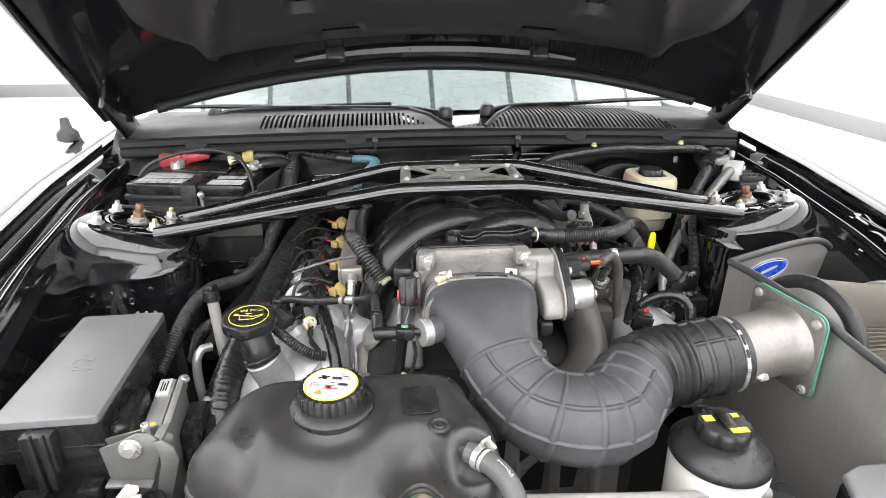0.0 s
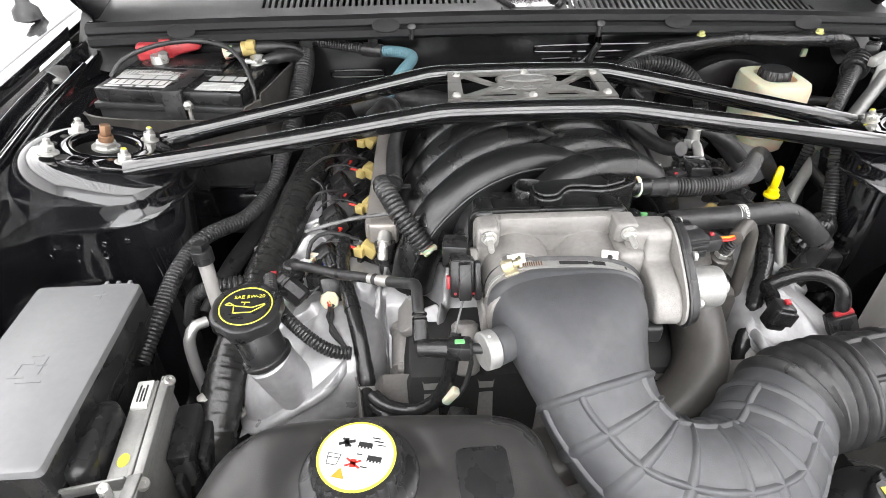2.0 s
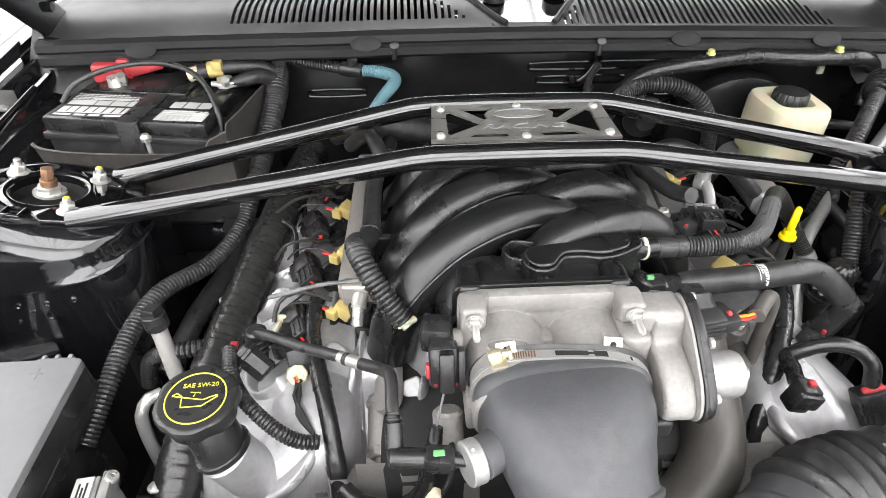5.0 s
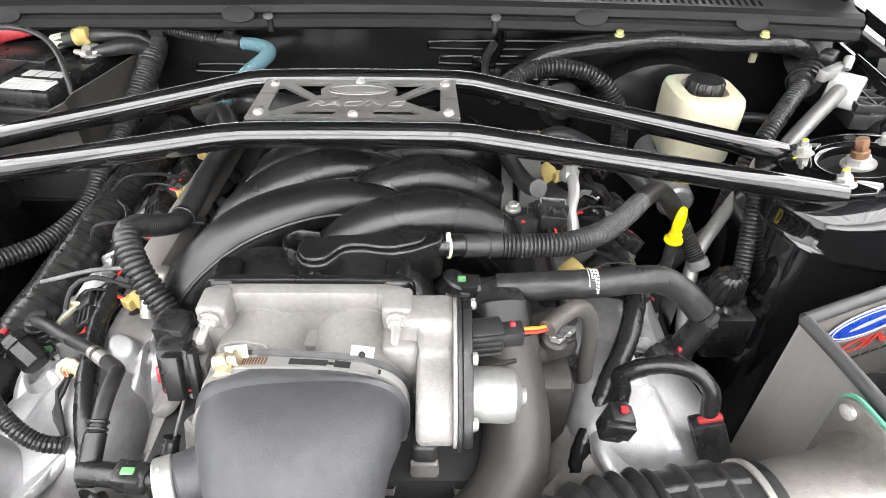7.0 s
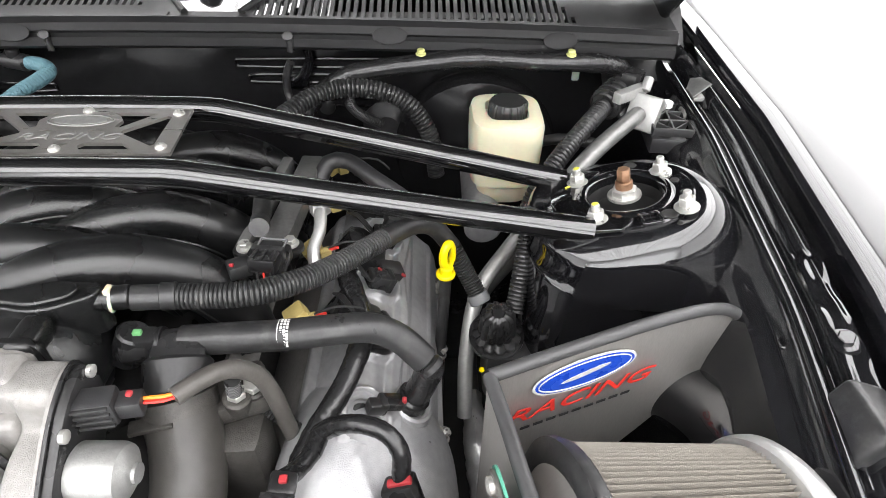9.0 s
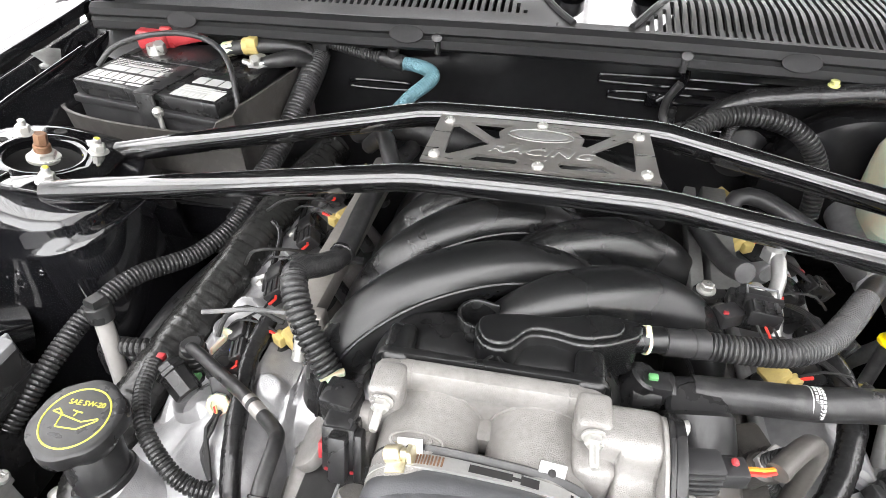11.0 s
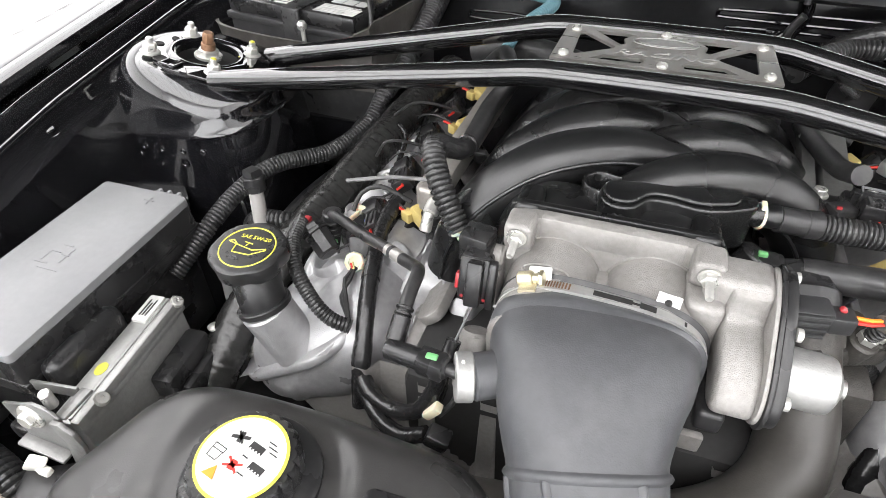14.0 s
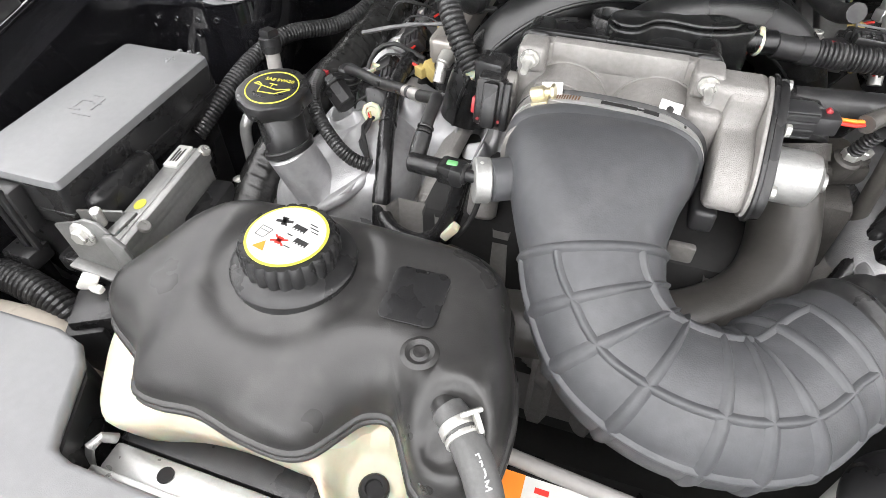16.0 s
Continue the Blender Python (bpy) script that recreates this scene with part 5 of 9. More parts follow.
def strut_top(s):
    cx, cy = s * TOWER[0], TOWER[1]
    st = thing("strut_mount", (cx, cy, 0.90), "strut top mount with a bronzed stem, four nuts and a ring", "strut mount", "strut mounts")
    n = V((-s * 0.22, 0.10, 1)).normalized()
    o = V((cx, cy, 0.915))
    slope = Matrix(((1, 0, n.x, cx), (0, 1, n.y, cy), (s * 0.22, -0.10, n.z, 0.915), (0, 0, 0, 1)))
    part("mount_plate", lathe([(0.044, 0.003), (0.064, 0.0035), (0.066, 0.002), (0.066, -0.002)], 48, aim(o, n), cap=False), PAINT, st)
    part("ring", lathe([(0.0375, -0.014), (0.0365, 0.003), (0.039, 0.0055), (0.043, 0.006), (0.048, 0.0035)], 48, aim(o, n), cap=False), PAINT, st)
    part("cup", lathe([(0.0, 0.0), (0.034, 0.0), (0.0372, 0.012)], 32, aim(o - n * 0.018, n), cap=False), TYRE_AND_SHADE, st)
    part("stem_nut", merge(hexnut(o + n * 0.001, n, 0.0125, 0.008), lathe([(0.0165, 0), (0.0165, 0.003)], 22, aim(o - n * 0.001, n))), ZINC, st)
    part("stem", merge(rod(o + n * 0.008, o + n * 0.017, 0.0085, 18, 0.001), hexnut(o + n * 0.017, n, 0.0068, 0.013)), RUSTY, st)
    for dx, dy in ((0.042, -0.047), (-0.038, -0.042), (-0.039, 0.033), (0.042, 0.026)):
        stud(cx + s * dx, cy + dy, n, st, dx < 0)
    part("foot_plate", prism([(-0.062 * s, -0.058), (-0.02 * s, -0.066), (-0.006 * s, -0.052), (-0.028 * s, -0.03), (-0.046 * s, 0.0), (-0.03 * s, 0.03), (-0.012 * s, 0.048), (-0.03 * s, 0.06), (-0.062 * s, 0.055), (-0.072 * s, 0.0)], 0.004, slope @ Matrix.Translation((0, 0, 0.0015)), 0.001), TUBE_PAINT, st)
    part("slot_tab", merge(*[box(sz, slope @ Matrix.Translation((s * 0.008, -0.056, 0.005)) @ Matrix.Translation(of), 0.0008) for sz, of in (((0.017, 0.003, 0.003), (0, 0.008, 0)), ((0.017, 0.003, 0.003), (0, -0.008, 0)), ((0.003, 0.018, 0.003), (0.008, 0, 0)), ((0.003, 0.018, 0.003), (-0.008, 0, 0)))]), PAINT, st)
    for dx, dy, r in ((0.026, -0.052, 0.007), (0.052, -0.02, 0.005), (0.050, 0.006, 0.004), (0.02, 0.052, 0.006)):
        part("plate_hole", lathe([(0.0, 0.0006), (r * 0.85, 0.0006), (r, 0.0012), (r * 1.15, 0.0)], 20, slope @ Matrix.Translation((s * dx, dy, 0.0034))), TYRE_AND_SHADE, st)


strut_top(-1)
strut_top(1)

# ---- battery ----
battery = thing("battery", (-0.5, 1.16, 0.76), "black car battery with a strap, printed label and red terminal cover", "battery")
BM = Matrix.Translation((-0.494, 1.088, 0)) @ Matrix.Rotation(radians(-9), 4, "Z")


def bat(x0, x1, y0, y1, z0, z1, bev=0.004):
    b = block(x0, x1, y0, y1, z0, z1, bev)
    bmesh.ops.transform(b, matrix=BM, verts=b.verts)
    return b


part("case", merge(bat(-0.113, 0.113, 0.004, 0.166, 0.76, 0.905), bat(-0.115, 0.115, 0.0, 0.17, 0.904, 0.914, 0.002)), DARK_PLASTIC, battery)
lid = part("lid", merge(bat(-0.111, 0.111, 0.004, 0.166, 0.914, 0.935), bat(-0.09, 0.05, 0.085, 0.16, 0.934, 0.9385, 0.002)), PLASTIC, battery)
part("label", merge(bat(-0.106, 0.018, 0.010, 0.082, 0.9346, 0.9354, 0)), INK, lid)


def print_bars(rows, z=0.9355, h=0.0004):
    return merge(*[bat(x0, x1, y0, y1, z, z + h, 0) for x0, x1, y0, y1 in rows])


tagged(part("label_print", print_bars([(-0.099, -0.075, 0.012, 0.0165), (-0.070, -0.055, 0.012, 0.0165), (-0.05, -0.035, 0.012, 0.0165), (-0.03, -0.004, 0.012, 0.0165),
                                *[(-0.098 + 0.0125 * k, -0.088 + 0.0125 * k, 0.022, 0.038) for k in range(8)], (-0.098, 0.0, 0.020, 0.0215),
                                (-0.072, -0.02, 0.062, 0.068)]), PAPER, lid), kind="stuff")
tagged(part("warning_panel", print_bars([(-0.098, -0.062, 0.044, 0.058), (-0.060, -0.040, 0.044, 0.058), (-0.038, -0.016, 0.044, 0.058), (-0.014, 0.006, 0.044, 0.058), (0.045, 0.062, 0.046, 0.064), (0.064, 0.082, 0.046, 0.064), (0.084, 0.101, 0.046, 0.064)]), GREY_INK, lid), kind="stuff")
for row, (y0, n) in enumerate(((0.0605, 17), (0.0655, 15), (0.0705, 18), (0.0755, 12))):
    tagged(part("fine_print", print_bars([(-0.100 + 0.0062 * k, -0.0955 + 0.0062 * k, y0, y0 + 0.0022) for k in range(n)]), PAPER, lid), kind="stuff")
tagged(part("fine_print", print_bars([(0.043 + 0.0068 * (k % 9), 0.0485 + 0.0068 * (k % 9), 0.026 + 0.0048 * (k // 9), 0.028 + 0.0048 * (k // 9)) for k in range(27)]), PAPER, lid), kind="stuff")
tagged(part("brand_bars", print_bars([(0.043 + 0.0075 * k, 0.048 + 0.0075 * k, 0.012, 0.020) for k in range(8)]), PAPER, lid), kind="stuff")
part("bar_code", print_bars([(0.086, 0.106, 0.010, 0.034)], 0.9352), PAPER, lid)
part("small_label", merge(bat(0.04, 0.085, 0.009, 0.040, 0.9345, 0.9352, 0)), GREY_INK, lid)
part("strap", merge(bat(-0.004, 0.026, -0.003, 0.168, 0.9352, 0.9372, 0.0008), bat(-0.004, 0.026, -0.005, -0.002, 0.82, 0.9365, 0.0006)), LOOM, battery, "black webbing strap")
part("hold_down_bolt", merge(lathe([(0.006, 0), (0.007, 0.006), (0.004, 0.010)], 10, BM @ Matrix.Translation((0.040, -0.016, 0.918))), lathe([(0.003, -0.05), (0.003, 0)], 8, BM @ Matrix.Translation((0.040, -0.016, 0.918)))), ZINC, battery)
tray = thing("battery_shield", (-0.5, 1.15, 0.72), "dark grey plastic heat shield box around the battery", "battery tray")


def tray_wall(rows):
    pts = [(-0.122, 0.175), (-0.122, -0.008), (0.118, -0.008), (0.132, 0.02), (0.136, 0.12), (0.136, 0.175)]
    rings = []
    sp2 = [q for q, _ in smooth_path([(x, y, 0) for x, y in pts], 0.01)]
    for z, g in rows:
        rings.append([BM @ V((q.x * (1 + g * 6), q.y * (1 + g * 2) - g, z + (0.030 * smooth01(0.10, 0.13, q.x) if z > 0.85 else 0))) for q in sp2])
    return loft(rings, close=False, cap=False)


part("wall", tray_wall(((0.842, 0.0015), (0.870, 0.0028), (0.897, 0.004), (0.902, 0.006), (0.902, 0.002), (0.842, -0.003))), TRAY, tray)
part("lower_tray", tray_wall(((0.70, -0.006), (0.78, -0.004), (0.840, -0.002), (0.841, -0.006), (0.70, -0.010))), HOSE, tray, "black lower tray")
red = part("terminal_cover", merge(box((0.046, 0.035, 0.028), BM @ Matrix.Translation((-0.082, 0.135, 0.948)) @ Matrix.Rotation(radians(12), 4, "Z"), 0.006, 3), box((0.05, 0.032, 0.020), BM @ Matrix.Translation((-0.036, 0.150, 0.953)) @ Matrix.Rotation(radians(22), 4, "Z") @ Matrix.Rotation(radians(-10), 4, "Y"), 0.006, 3), box((0.02, 0.03, 0.03), BM @ Matrix.Translation((-0.058, 0.142, 0.952)), 0.004)), RED, battery, "red plastic terminal cover")
part("terminal_clamp", merge(lathe([(0.012, 0), (0.011, 0.014)], 16, BM @ Matrix.Translation((-0.06, 0.105, 0.937))), hexnut(BM @ V((-0.052, 0.106, 0.940)), (0.2, -0.3, 1), 0.008, 0.016)), ZINC, battery)
part("terminal_clamp", merge(lathe([(0.012, 0), (0.011, 0.012)], 16, BM @ Matrix.Translation((0.092, 0.125, 0.935))), tube([BM @ V((0.08, 0.11, 0.944)), BM @ V((0.10, 0.108, 0.944)), BM @ V((0.112, 0.12, 0.944)), BM @ V((0.125, 0.13, 0.944))], 0.004, 8)), ZINC, battery)

# ---- fuse box ----
fuse = thing("fuse_box", (-0.50, 0.65, 0.72), "black fuse box with a long flat grey lid", "fuse box")
FX = Matrix.Translation((-0.490, 0.655, 0)) @ Matrix.Rotation(radians(0.8), 4, "Z")


def fb(x0, x1, y0, y1, z0, z1, bev=0.004, seg=2):
    b = block(x0, x1, y0, y1, z0, z1, bev, seg)
    bmesh.ops.transform(b, matrix=FX, verts=b.verts)
    return b


part("base", merge(fb(-0.048, 0.046, -0.105, 0.105, 0.68, 0.80, 0.006), fb(-0.056, 0.054, -0.112, 0.112, 0.792, 0.806, 0.003)), PLASTIC, fuse)
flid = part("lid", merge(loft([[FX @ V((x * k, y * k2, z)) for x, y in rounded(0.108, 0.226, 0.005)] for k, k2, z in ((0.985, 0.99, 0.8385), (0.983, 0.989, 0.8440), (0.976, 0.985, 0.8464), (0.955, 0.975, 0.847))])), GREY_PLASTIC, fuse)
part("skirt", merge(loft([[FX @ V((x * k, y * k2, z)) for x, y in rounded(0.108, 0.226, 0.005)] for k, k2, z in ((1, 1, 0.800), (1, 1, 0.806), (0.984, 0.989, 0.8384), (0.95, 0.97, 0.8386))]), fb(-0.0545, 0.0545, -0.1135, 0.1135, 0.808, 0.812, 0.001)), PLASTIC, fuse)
part("rear_tab", merge(fb(0.010, 0.045, 0.105, 0.114, 0.834, 0.8465, 0.002), *[fb(0.014 + 0.012 * k, 0.018 + 0.012 * k, 0.112, 0.117, 0.836, 0.8475, 0.001) for k in range(3)]), GREY_PLASTIC, flid)
part("lid_tab", merge(fb(-0.02, 0.012, -0.128, -0.112, 0.79, 0.838, 0.003), fb(-0.012, -0.004, -0.132, -0.126, 0.77, 0.842, 0.002), fb(0.0, 0.008, -0.132, -0.126, 0.77, 0.842, 0.002)), PLASTIC, flid)
tagged(part("moulded_mark", merge(*[fb(x0, x1, y0, y1, 0.8468, 0.8476, 0) for x0, x1, y0, y1 in ((-0.016, -0.004, 0.0, 0.0015), (-0.016, -0.0145, -0.012, 0.0), (-0.002, 0.008, -0.002, -0.0005), (0.004, 0.0055, -0.012, 0.008), (-0.010, 0.0, 0.010, 0.0115), (-0.02, -0.006, -0.016, -0.0145), (-0.01, 0.012, -0.022, -0.0205), (0.012, 0.024, 0.094, 0.0955), (0.018, 0.0195, 0.088, 0.1))]), GREY_PLASTIC, flid), kind="stuff")
part("side_cover", fb(0.050, 0.072, -0.10, -0.02, 0.74, 0.822, 0.010, 3), PLASTIC, fuse)
part("clip", fb(-0.05, -0.015, -0.135, -0.108, 0.735, 0.755, 0.004), PLASTIC, fuse)
part("clip", fb(0.02, 0.045, -0.13, -0.108, 0.745, 0.765, 0.004), PLASTIC, fuse)

# ---- control module ----
ecu = thing("control_module", (-0.39, 0.60, 0.70), "ribbed bare alloy control module on a bent steel bracket", "control module")
e0, e1 = V((-0.398, 0.672, 0.801)), V((-0.383, 0.532, 0.806))
ev = (e0 - e1).normalized()
EM = Matrix(((ev.y, ev.x, 0, 0), (-ev.x, ev.y, 0, 0), (0, 0, 1, 0), (0, 0, 0, 1)))
EM.translation = (e0 + e1) / 2


def eb(x0, x1, y0, y1, z0, z1, bev=0.002):
    b = block(x0, x1, y0, y1, z0, z1, bev)
    bmesh.ops.transform(b, matrix=EM, verts=b.verts)
    return b


part("body", eb(-0.024, 0.006, -0.070, 0.070, -0.125, -0.007, 0.002), DULL_ALLOY, ecu)
part("top_plate", eb(-0.0235, -0.001, -0.045, 0.069, -0.0075, -0.004, 0.0015), DULL_ALLOY, ecu)
part("ridge", eb(-0.006, -0.002, -0.068, 0.069, -0.0065, -0.0015, 0.001), DULL_ALLOY, ecu)
part("edge_lip", merge(eb(0.000, 0.0085, -0.072, 0.072, -0.010, 0.001, 0.0015), eb(0.0055, 0.0085, -0.072, 0.072, -0.016, -0.008, 0.001)), DULL_ALLOY, ecu)
for x, y in ((0.006, -0.046), (0.004, 0.066)):
    part("end_screw", merge(lathe([(0.0062, 0), (0.0062, 0.002), (0.005, 0.004), (0.002, 0.0042), (0.0018, 0.003), (0.0, 0.003)], 18, EM @ Matrix.Translation((x + 0.003, y, -0.002)) @ Matrix.Rotation(radians(35), 4, "Y"))), ZINC, ecu)
part("tag", eb(-0.021, -0.006, 0.036, 0.068, -0.004, 0.0005, 0.0006), PAPER, ecu)
tagged(part("tag_print", merge(*[eb(-0.017 + 0.003 * k, -0.0155 + 0.003 * k, 0.042, 0.062 - 0.004 * (k % 2), 0.0003, 0.0010, 0) for k in range(3)]), INK, ecu), kind="stuff")
part("yellow_dot", prism(oval(0.010, 0.014, 18), 0.0008, EM @ Matrix.Translation((-0.0135, -0.018, -0.0042)), 0), YELLOW_INK, ecu)
part("plug_cover", merge(eb(0.0065, 0.030, 0.000, 0.066, -0.14, -0.036, 0.005), eb(0.030, 0.040, 0.008, 0.058, -0.13, -0.052, 0.004), eb(0.012, 0.020, -0.012, 0.002, -0.13, -0.058, 0.003), eb(0.024, 0.034, 0.060, 0.082, -0.13, -0.048, 0.003)), PLASTIC, ecu, "black plug cover")
part("plug_bolt", lathe([(0.009, 0), (0.009, 0.002), (0.006, 0.004), (0.0, 0.0045)], 18, EM @ Matrix.Translation((0.030, 0.078, -0.046)) @ Matrix.Rotation(radians(-20), 4, "X")), ZINC, ecu)
br = thing("bracket", (-0.40, 0.52, 0.74), "bent zinc plated steel bracket with a bolt", "bracket")
BR = Matrix.Translation((0, 0.523, 0)) @ Matrix.Rotation(radians(90), 4, "X")
part("plate", merge(prism([(-0.428, 0.824), (-0.404, 0.833), (-0.390, 0.840), (-0.376, 0.839), (-0.368, 0.830), (-0.372, 0.806), (-0.382, 0.780), (-0.424, 0.774)], 0.003, BR, 0.0009), prism([(-0.372, 0.831), (-0.362, 0.833), (-0.353, 0.824), (-0.350, 0.808), (-0.362, 0.768), (-0.372, 0.735), (-0.384, 0.745), (-0.376, 0.780), (-0.368, 0.806)], 0.004, BR @ Matrix.Translation((0, 0, 0.004)), 0.001), box((0.046, 0.012, 0.004), Matrix.Translation((-0.404, 0.5155, 0.780)) @ Matrix.Rotation(radians(6), 4, "Y"), 0.0015), box((0.062, 0.003, 0.012), Matrix.Translation((-0.408, 0.548, 0.815)) @ Matrix.Rotation(radians(-14), 4, "Y"), 0.001), box((0.012, 0.028, 0.003), Matrix.Translation((-0.372, 0.537, 0.826)) @ Matrix.Rotation(radians(-12), 4, "Y"), 0.001)), BRACKET, br)
part("bolt", merge(lathe([(0.0115, 0), (0.0115, 0.0015), (0.010, 0.003)], 24, aim((-0.397, 0.5195, 0.823), (0.05, -1, 0.1))), hexnut((-0.397, 0.518, 0.823), (0.05, -1, 0.1), 0.0068, 0.006)), ZINC, br)
part("stud", merge(rod((-0.384, 0.530, 0.828), (-0.382, 0.529, 0.846), 0.0045, 12, 0.001)), ZINC, br)

# ---- coolant tank ----
tank = thing("coolant_tank", (-0.17, 0.5, 0.68), "coolant tank with a black cover over a cream translucent body", "coolant tank")
tank_line = [(-0.320, 0.520), (-0.306, 0.556), (-0.272, 0.580), (-0.20, 0.588), (-0.12, 0.586), (-0.072, 0.580), (-0.046, 0.560), (-0.036, 0.524), (-0.025, 0.495), (-0.021, 0.465), (-0.024, 0.432), (-0.038, 0.411), (-0.058, 0.409), (-0.070, 0.416), (-0.078, 0.428),
             (-0.088, 0.444), (-0.100, 0.453), (-0.116, 0.448), (-0.128, 0.431), (-0.139, 0.416), (-0.156, 0.410), (-0.188, 0.412), (-0.222, 0.418), (-0.250, 0.415), (-0.268, 0.417), (-0.276, 0.426), (-0.282, 0.438), (-0.300, 0.448), (-0.322, 0.460), (-0.330, 0.48)]
tc = V((-0.12, 0.512, 0))


def by_angle(line, step, n=220):
    """A closed line seen from the tank's middle, as n points at even angles."""
    pts = [q - tc for q, _ in smooth_path([(x, y, 0) for x, y in line + line[:1]], step)][:-1]
    out = []
    for k in range(n):
        a = 2 * math.pi * k / n
        way = V((math.cos(a), math.sin(a), 0))
        far = 0.0
        for p, q in zip(pts, pts[1:] + pts[:1]):
            e = q - p
            cross = way.x * e.y - way.y * e.x
            if abs(cross) < 1e-9:
                continue
            t = (p.x * e.y - p.y * e.x) / cross
            u = (p.x * way.y - p.y * way.x) / cross
            if -1e-6 <= u <= 1.000001 and t > far:
                far = t
        out.append(tc + way * far)
    return out


tl = by_angle(tank_line, 0.005)


def tank_top(x, y):
    z = 0.868
    z -= 0.022 * smooth01(0.485, 0.415, y) * smooth01(-0.07, -0.12, x)
    z -= 0.012 * smooth01(-0.25, -0.31, x)
    z -= 0.006 * smooth01(0.55, 0.59, y)
    d1 = math.hypot(x + 0.104, y - 0.425)
    z -= 0.012 * math.exp(-(d1 / 0.048) ** 2)
    d2 = math.hypot(x + 0.052, y - 0.436)
    z += 0.003 * math.exp(-((d2 - 0.030) / 0.008) ** 2) - 0.020 * smooth01(0.027, 0.012, d2)
    z -= 0.006 * math.exp(-(((x + 0.262) / 0.014) ** 2)) * smooth01(0.55, 0.47, y)
    z -= 0.004 * math.exp(-((math.hypot(x + 0.188, y - 0.5135) - 0.052) / 0.009) ** 2)
    return z


def tank_edge(p):
    best = 1.0
    for a, b in zip(tl, tl[1:] + tl[:1]):
        e = b - a
        t = max(0.0, min(1.0, (p - a).dot(e) / max(e.length_squared, 1e-12)))
        best = min(best, (p - a - e * t).length_squared)
    return math.sqrt(best)


rings = []
for k in range(27):
    sh = 1 - (k / 27) ** 1.45
    ring = []
    for q in tl:
        p = tc + (q - tc) * sh
        g = 1 - min(tank_edge(p) / 0.036, 1.0)
        ring.append(V((p.x, p.y, 0.808 + (tank_top(p.x, p.y) - 0.808) * (1 - g ** 2.3) ** (1 / 2.3))))
    rings.append(ring)
top = part("cover", loft(rings), TANK_BLACK, tank, "matt black moulded cover", sharp=80)
tn = []
for k, q in enumerate(tl):
    e = tl[(k + 2) % len(tl)] - tl[k - 2]
    tn.append(V((e.y, -e.x, 0)).normalized())
part("cover_rim", loft([[V((q.x + n.x * o, q.y + n.y * o, z)) for q, n in zip(tl, tn)] for o, z in ((-0.004, 0.813), (0.0015, 0.8125), (0.0030, 0.8105), (0.0025, 0.8085), (0.0008, 0.8078), (0.0008, 0.8062), (0.0028, 0.8055), (0.0032, 0.8030), (0.002, 0.8005), (-0.006, 0.800))], cap=False), TANK_BLACK, top, sharp=80)
lower = by_angle([(-0.322, 0.52), (-0.308, 0.556), (-0.272, 0.578), (-0.12, 0.584), (-0.072, 0.576), (-0.046, 0.556), (-0.034, 0.50), (-0.030, 0.44), (-0.045, 0.416), (-0.060, 0.404), (-0.076, 0.394), (-0.100, 0.390), (-0.122, 0.397), (-0.138, 0.411), (-0.160, 0.4125), (-0.205, 0.414), (-0.245, 0.410), (-0.272, 0.402), (-0.289, 0.399), (-0.305, 0.409), (-0.322, 0.434), (-0.335, 0.458), (-0.336, 0.48)], 0.006)


def shoulder(f):
    ring = []
    for q, e in zip(lower, tl):
        p = q.lerp(e, f * 0.97)
        bowl = smooth01(0.034, 0.019, math.hypot(p.x + 0.101, p.y - 0.424))
        ring.append(V((p.x, p.y, 0.786 + 0.016 * f ** 0.8 - 0.030 * bowl)))
    return ring


part("body", loft([[V((tc.x + (q.x - tc.x) * k, tc.y + (q.y - tc.y) * k, z)) for q in lower] for k, z in ((0.4, 0.738), (0.84, 0.738), (0.89, 0.743), (0.935, 0.754), (0.970, 0.767), (0.996, 0.778), (1.003, 0.783))] + [shoulder(k / 12) for k in range(13)]), TANK_CREAM, tank, "cream translucent lower half", sharp=70)
part("mount_screw", lathe([(0.0105, 0), (0.0105, 0.004), (0.009, 0.0055), (0.006, 0.0055), (0.0055, 0.003), (0.0, 0.003)], 24, Matrix.Translation((-0.100, 0.421, 0.765))), PLASTIC, tank)
part("label_pad", prism(rounded(0.038, 0.044, 0.006), 0.0015, Matrix.Translation((-0.099, 0.510, 0.868)) @ Matrix.Rotation(radians(2), 4, "Z"), 0.0005), PLASTIC, tank)
part("dimple", lathe([(0.0, 0.0005), (0.004, 0.0012), (0.006, 0.0), (0.009, 0.0016), (0.012, 0.0)], 24, Matrix.Translation((-0.082, 0.472, 0.8665))), TANK_BLACK, tank)
cap = part("cap", merge(lathe([(0.0335, 0.0), (0.0335, 0.014), (0.0315, 0.018), (0.0, 0.0186)], 96, Matrix.Translation((-0.188, 0.5135, 0.874)), flutes=24, flute_depth=0.06), lathe([(0.043, -0.004), (0.043, 0.004), (0.0405, 0.007), (0.036, 0.008), (0.033, 0.010)], 48, Matrix.Translation((-0.188, 0.5135, 0.866)))), PLASTIC, tank, "ribbed black screw cap")
LM = Matrix.Translation((-0.188, 0.5135, 0.8926)) @ Matrix.Rotation(radians(-14), 4, "Z")
part("yellow_ring", lathe([(0.0275, 0), (0.0275, 0.0004)], 48, LM), YELLOW_INK, cap)
part("cap_label", lathe([(0.0256, 0), (0.0256, 0.0008)], 48, LM), PAPER, cap)


def flat(x0, x1, y0, y1, m, z=0.0, h=0.0004):
    return box((x1 - x0, y1 - y0, h), m @ Matrix.Translation(((x0 + x1) / 2, (y0 + y1) / 2, z + h / 2)), 0)


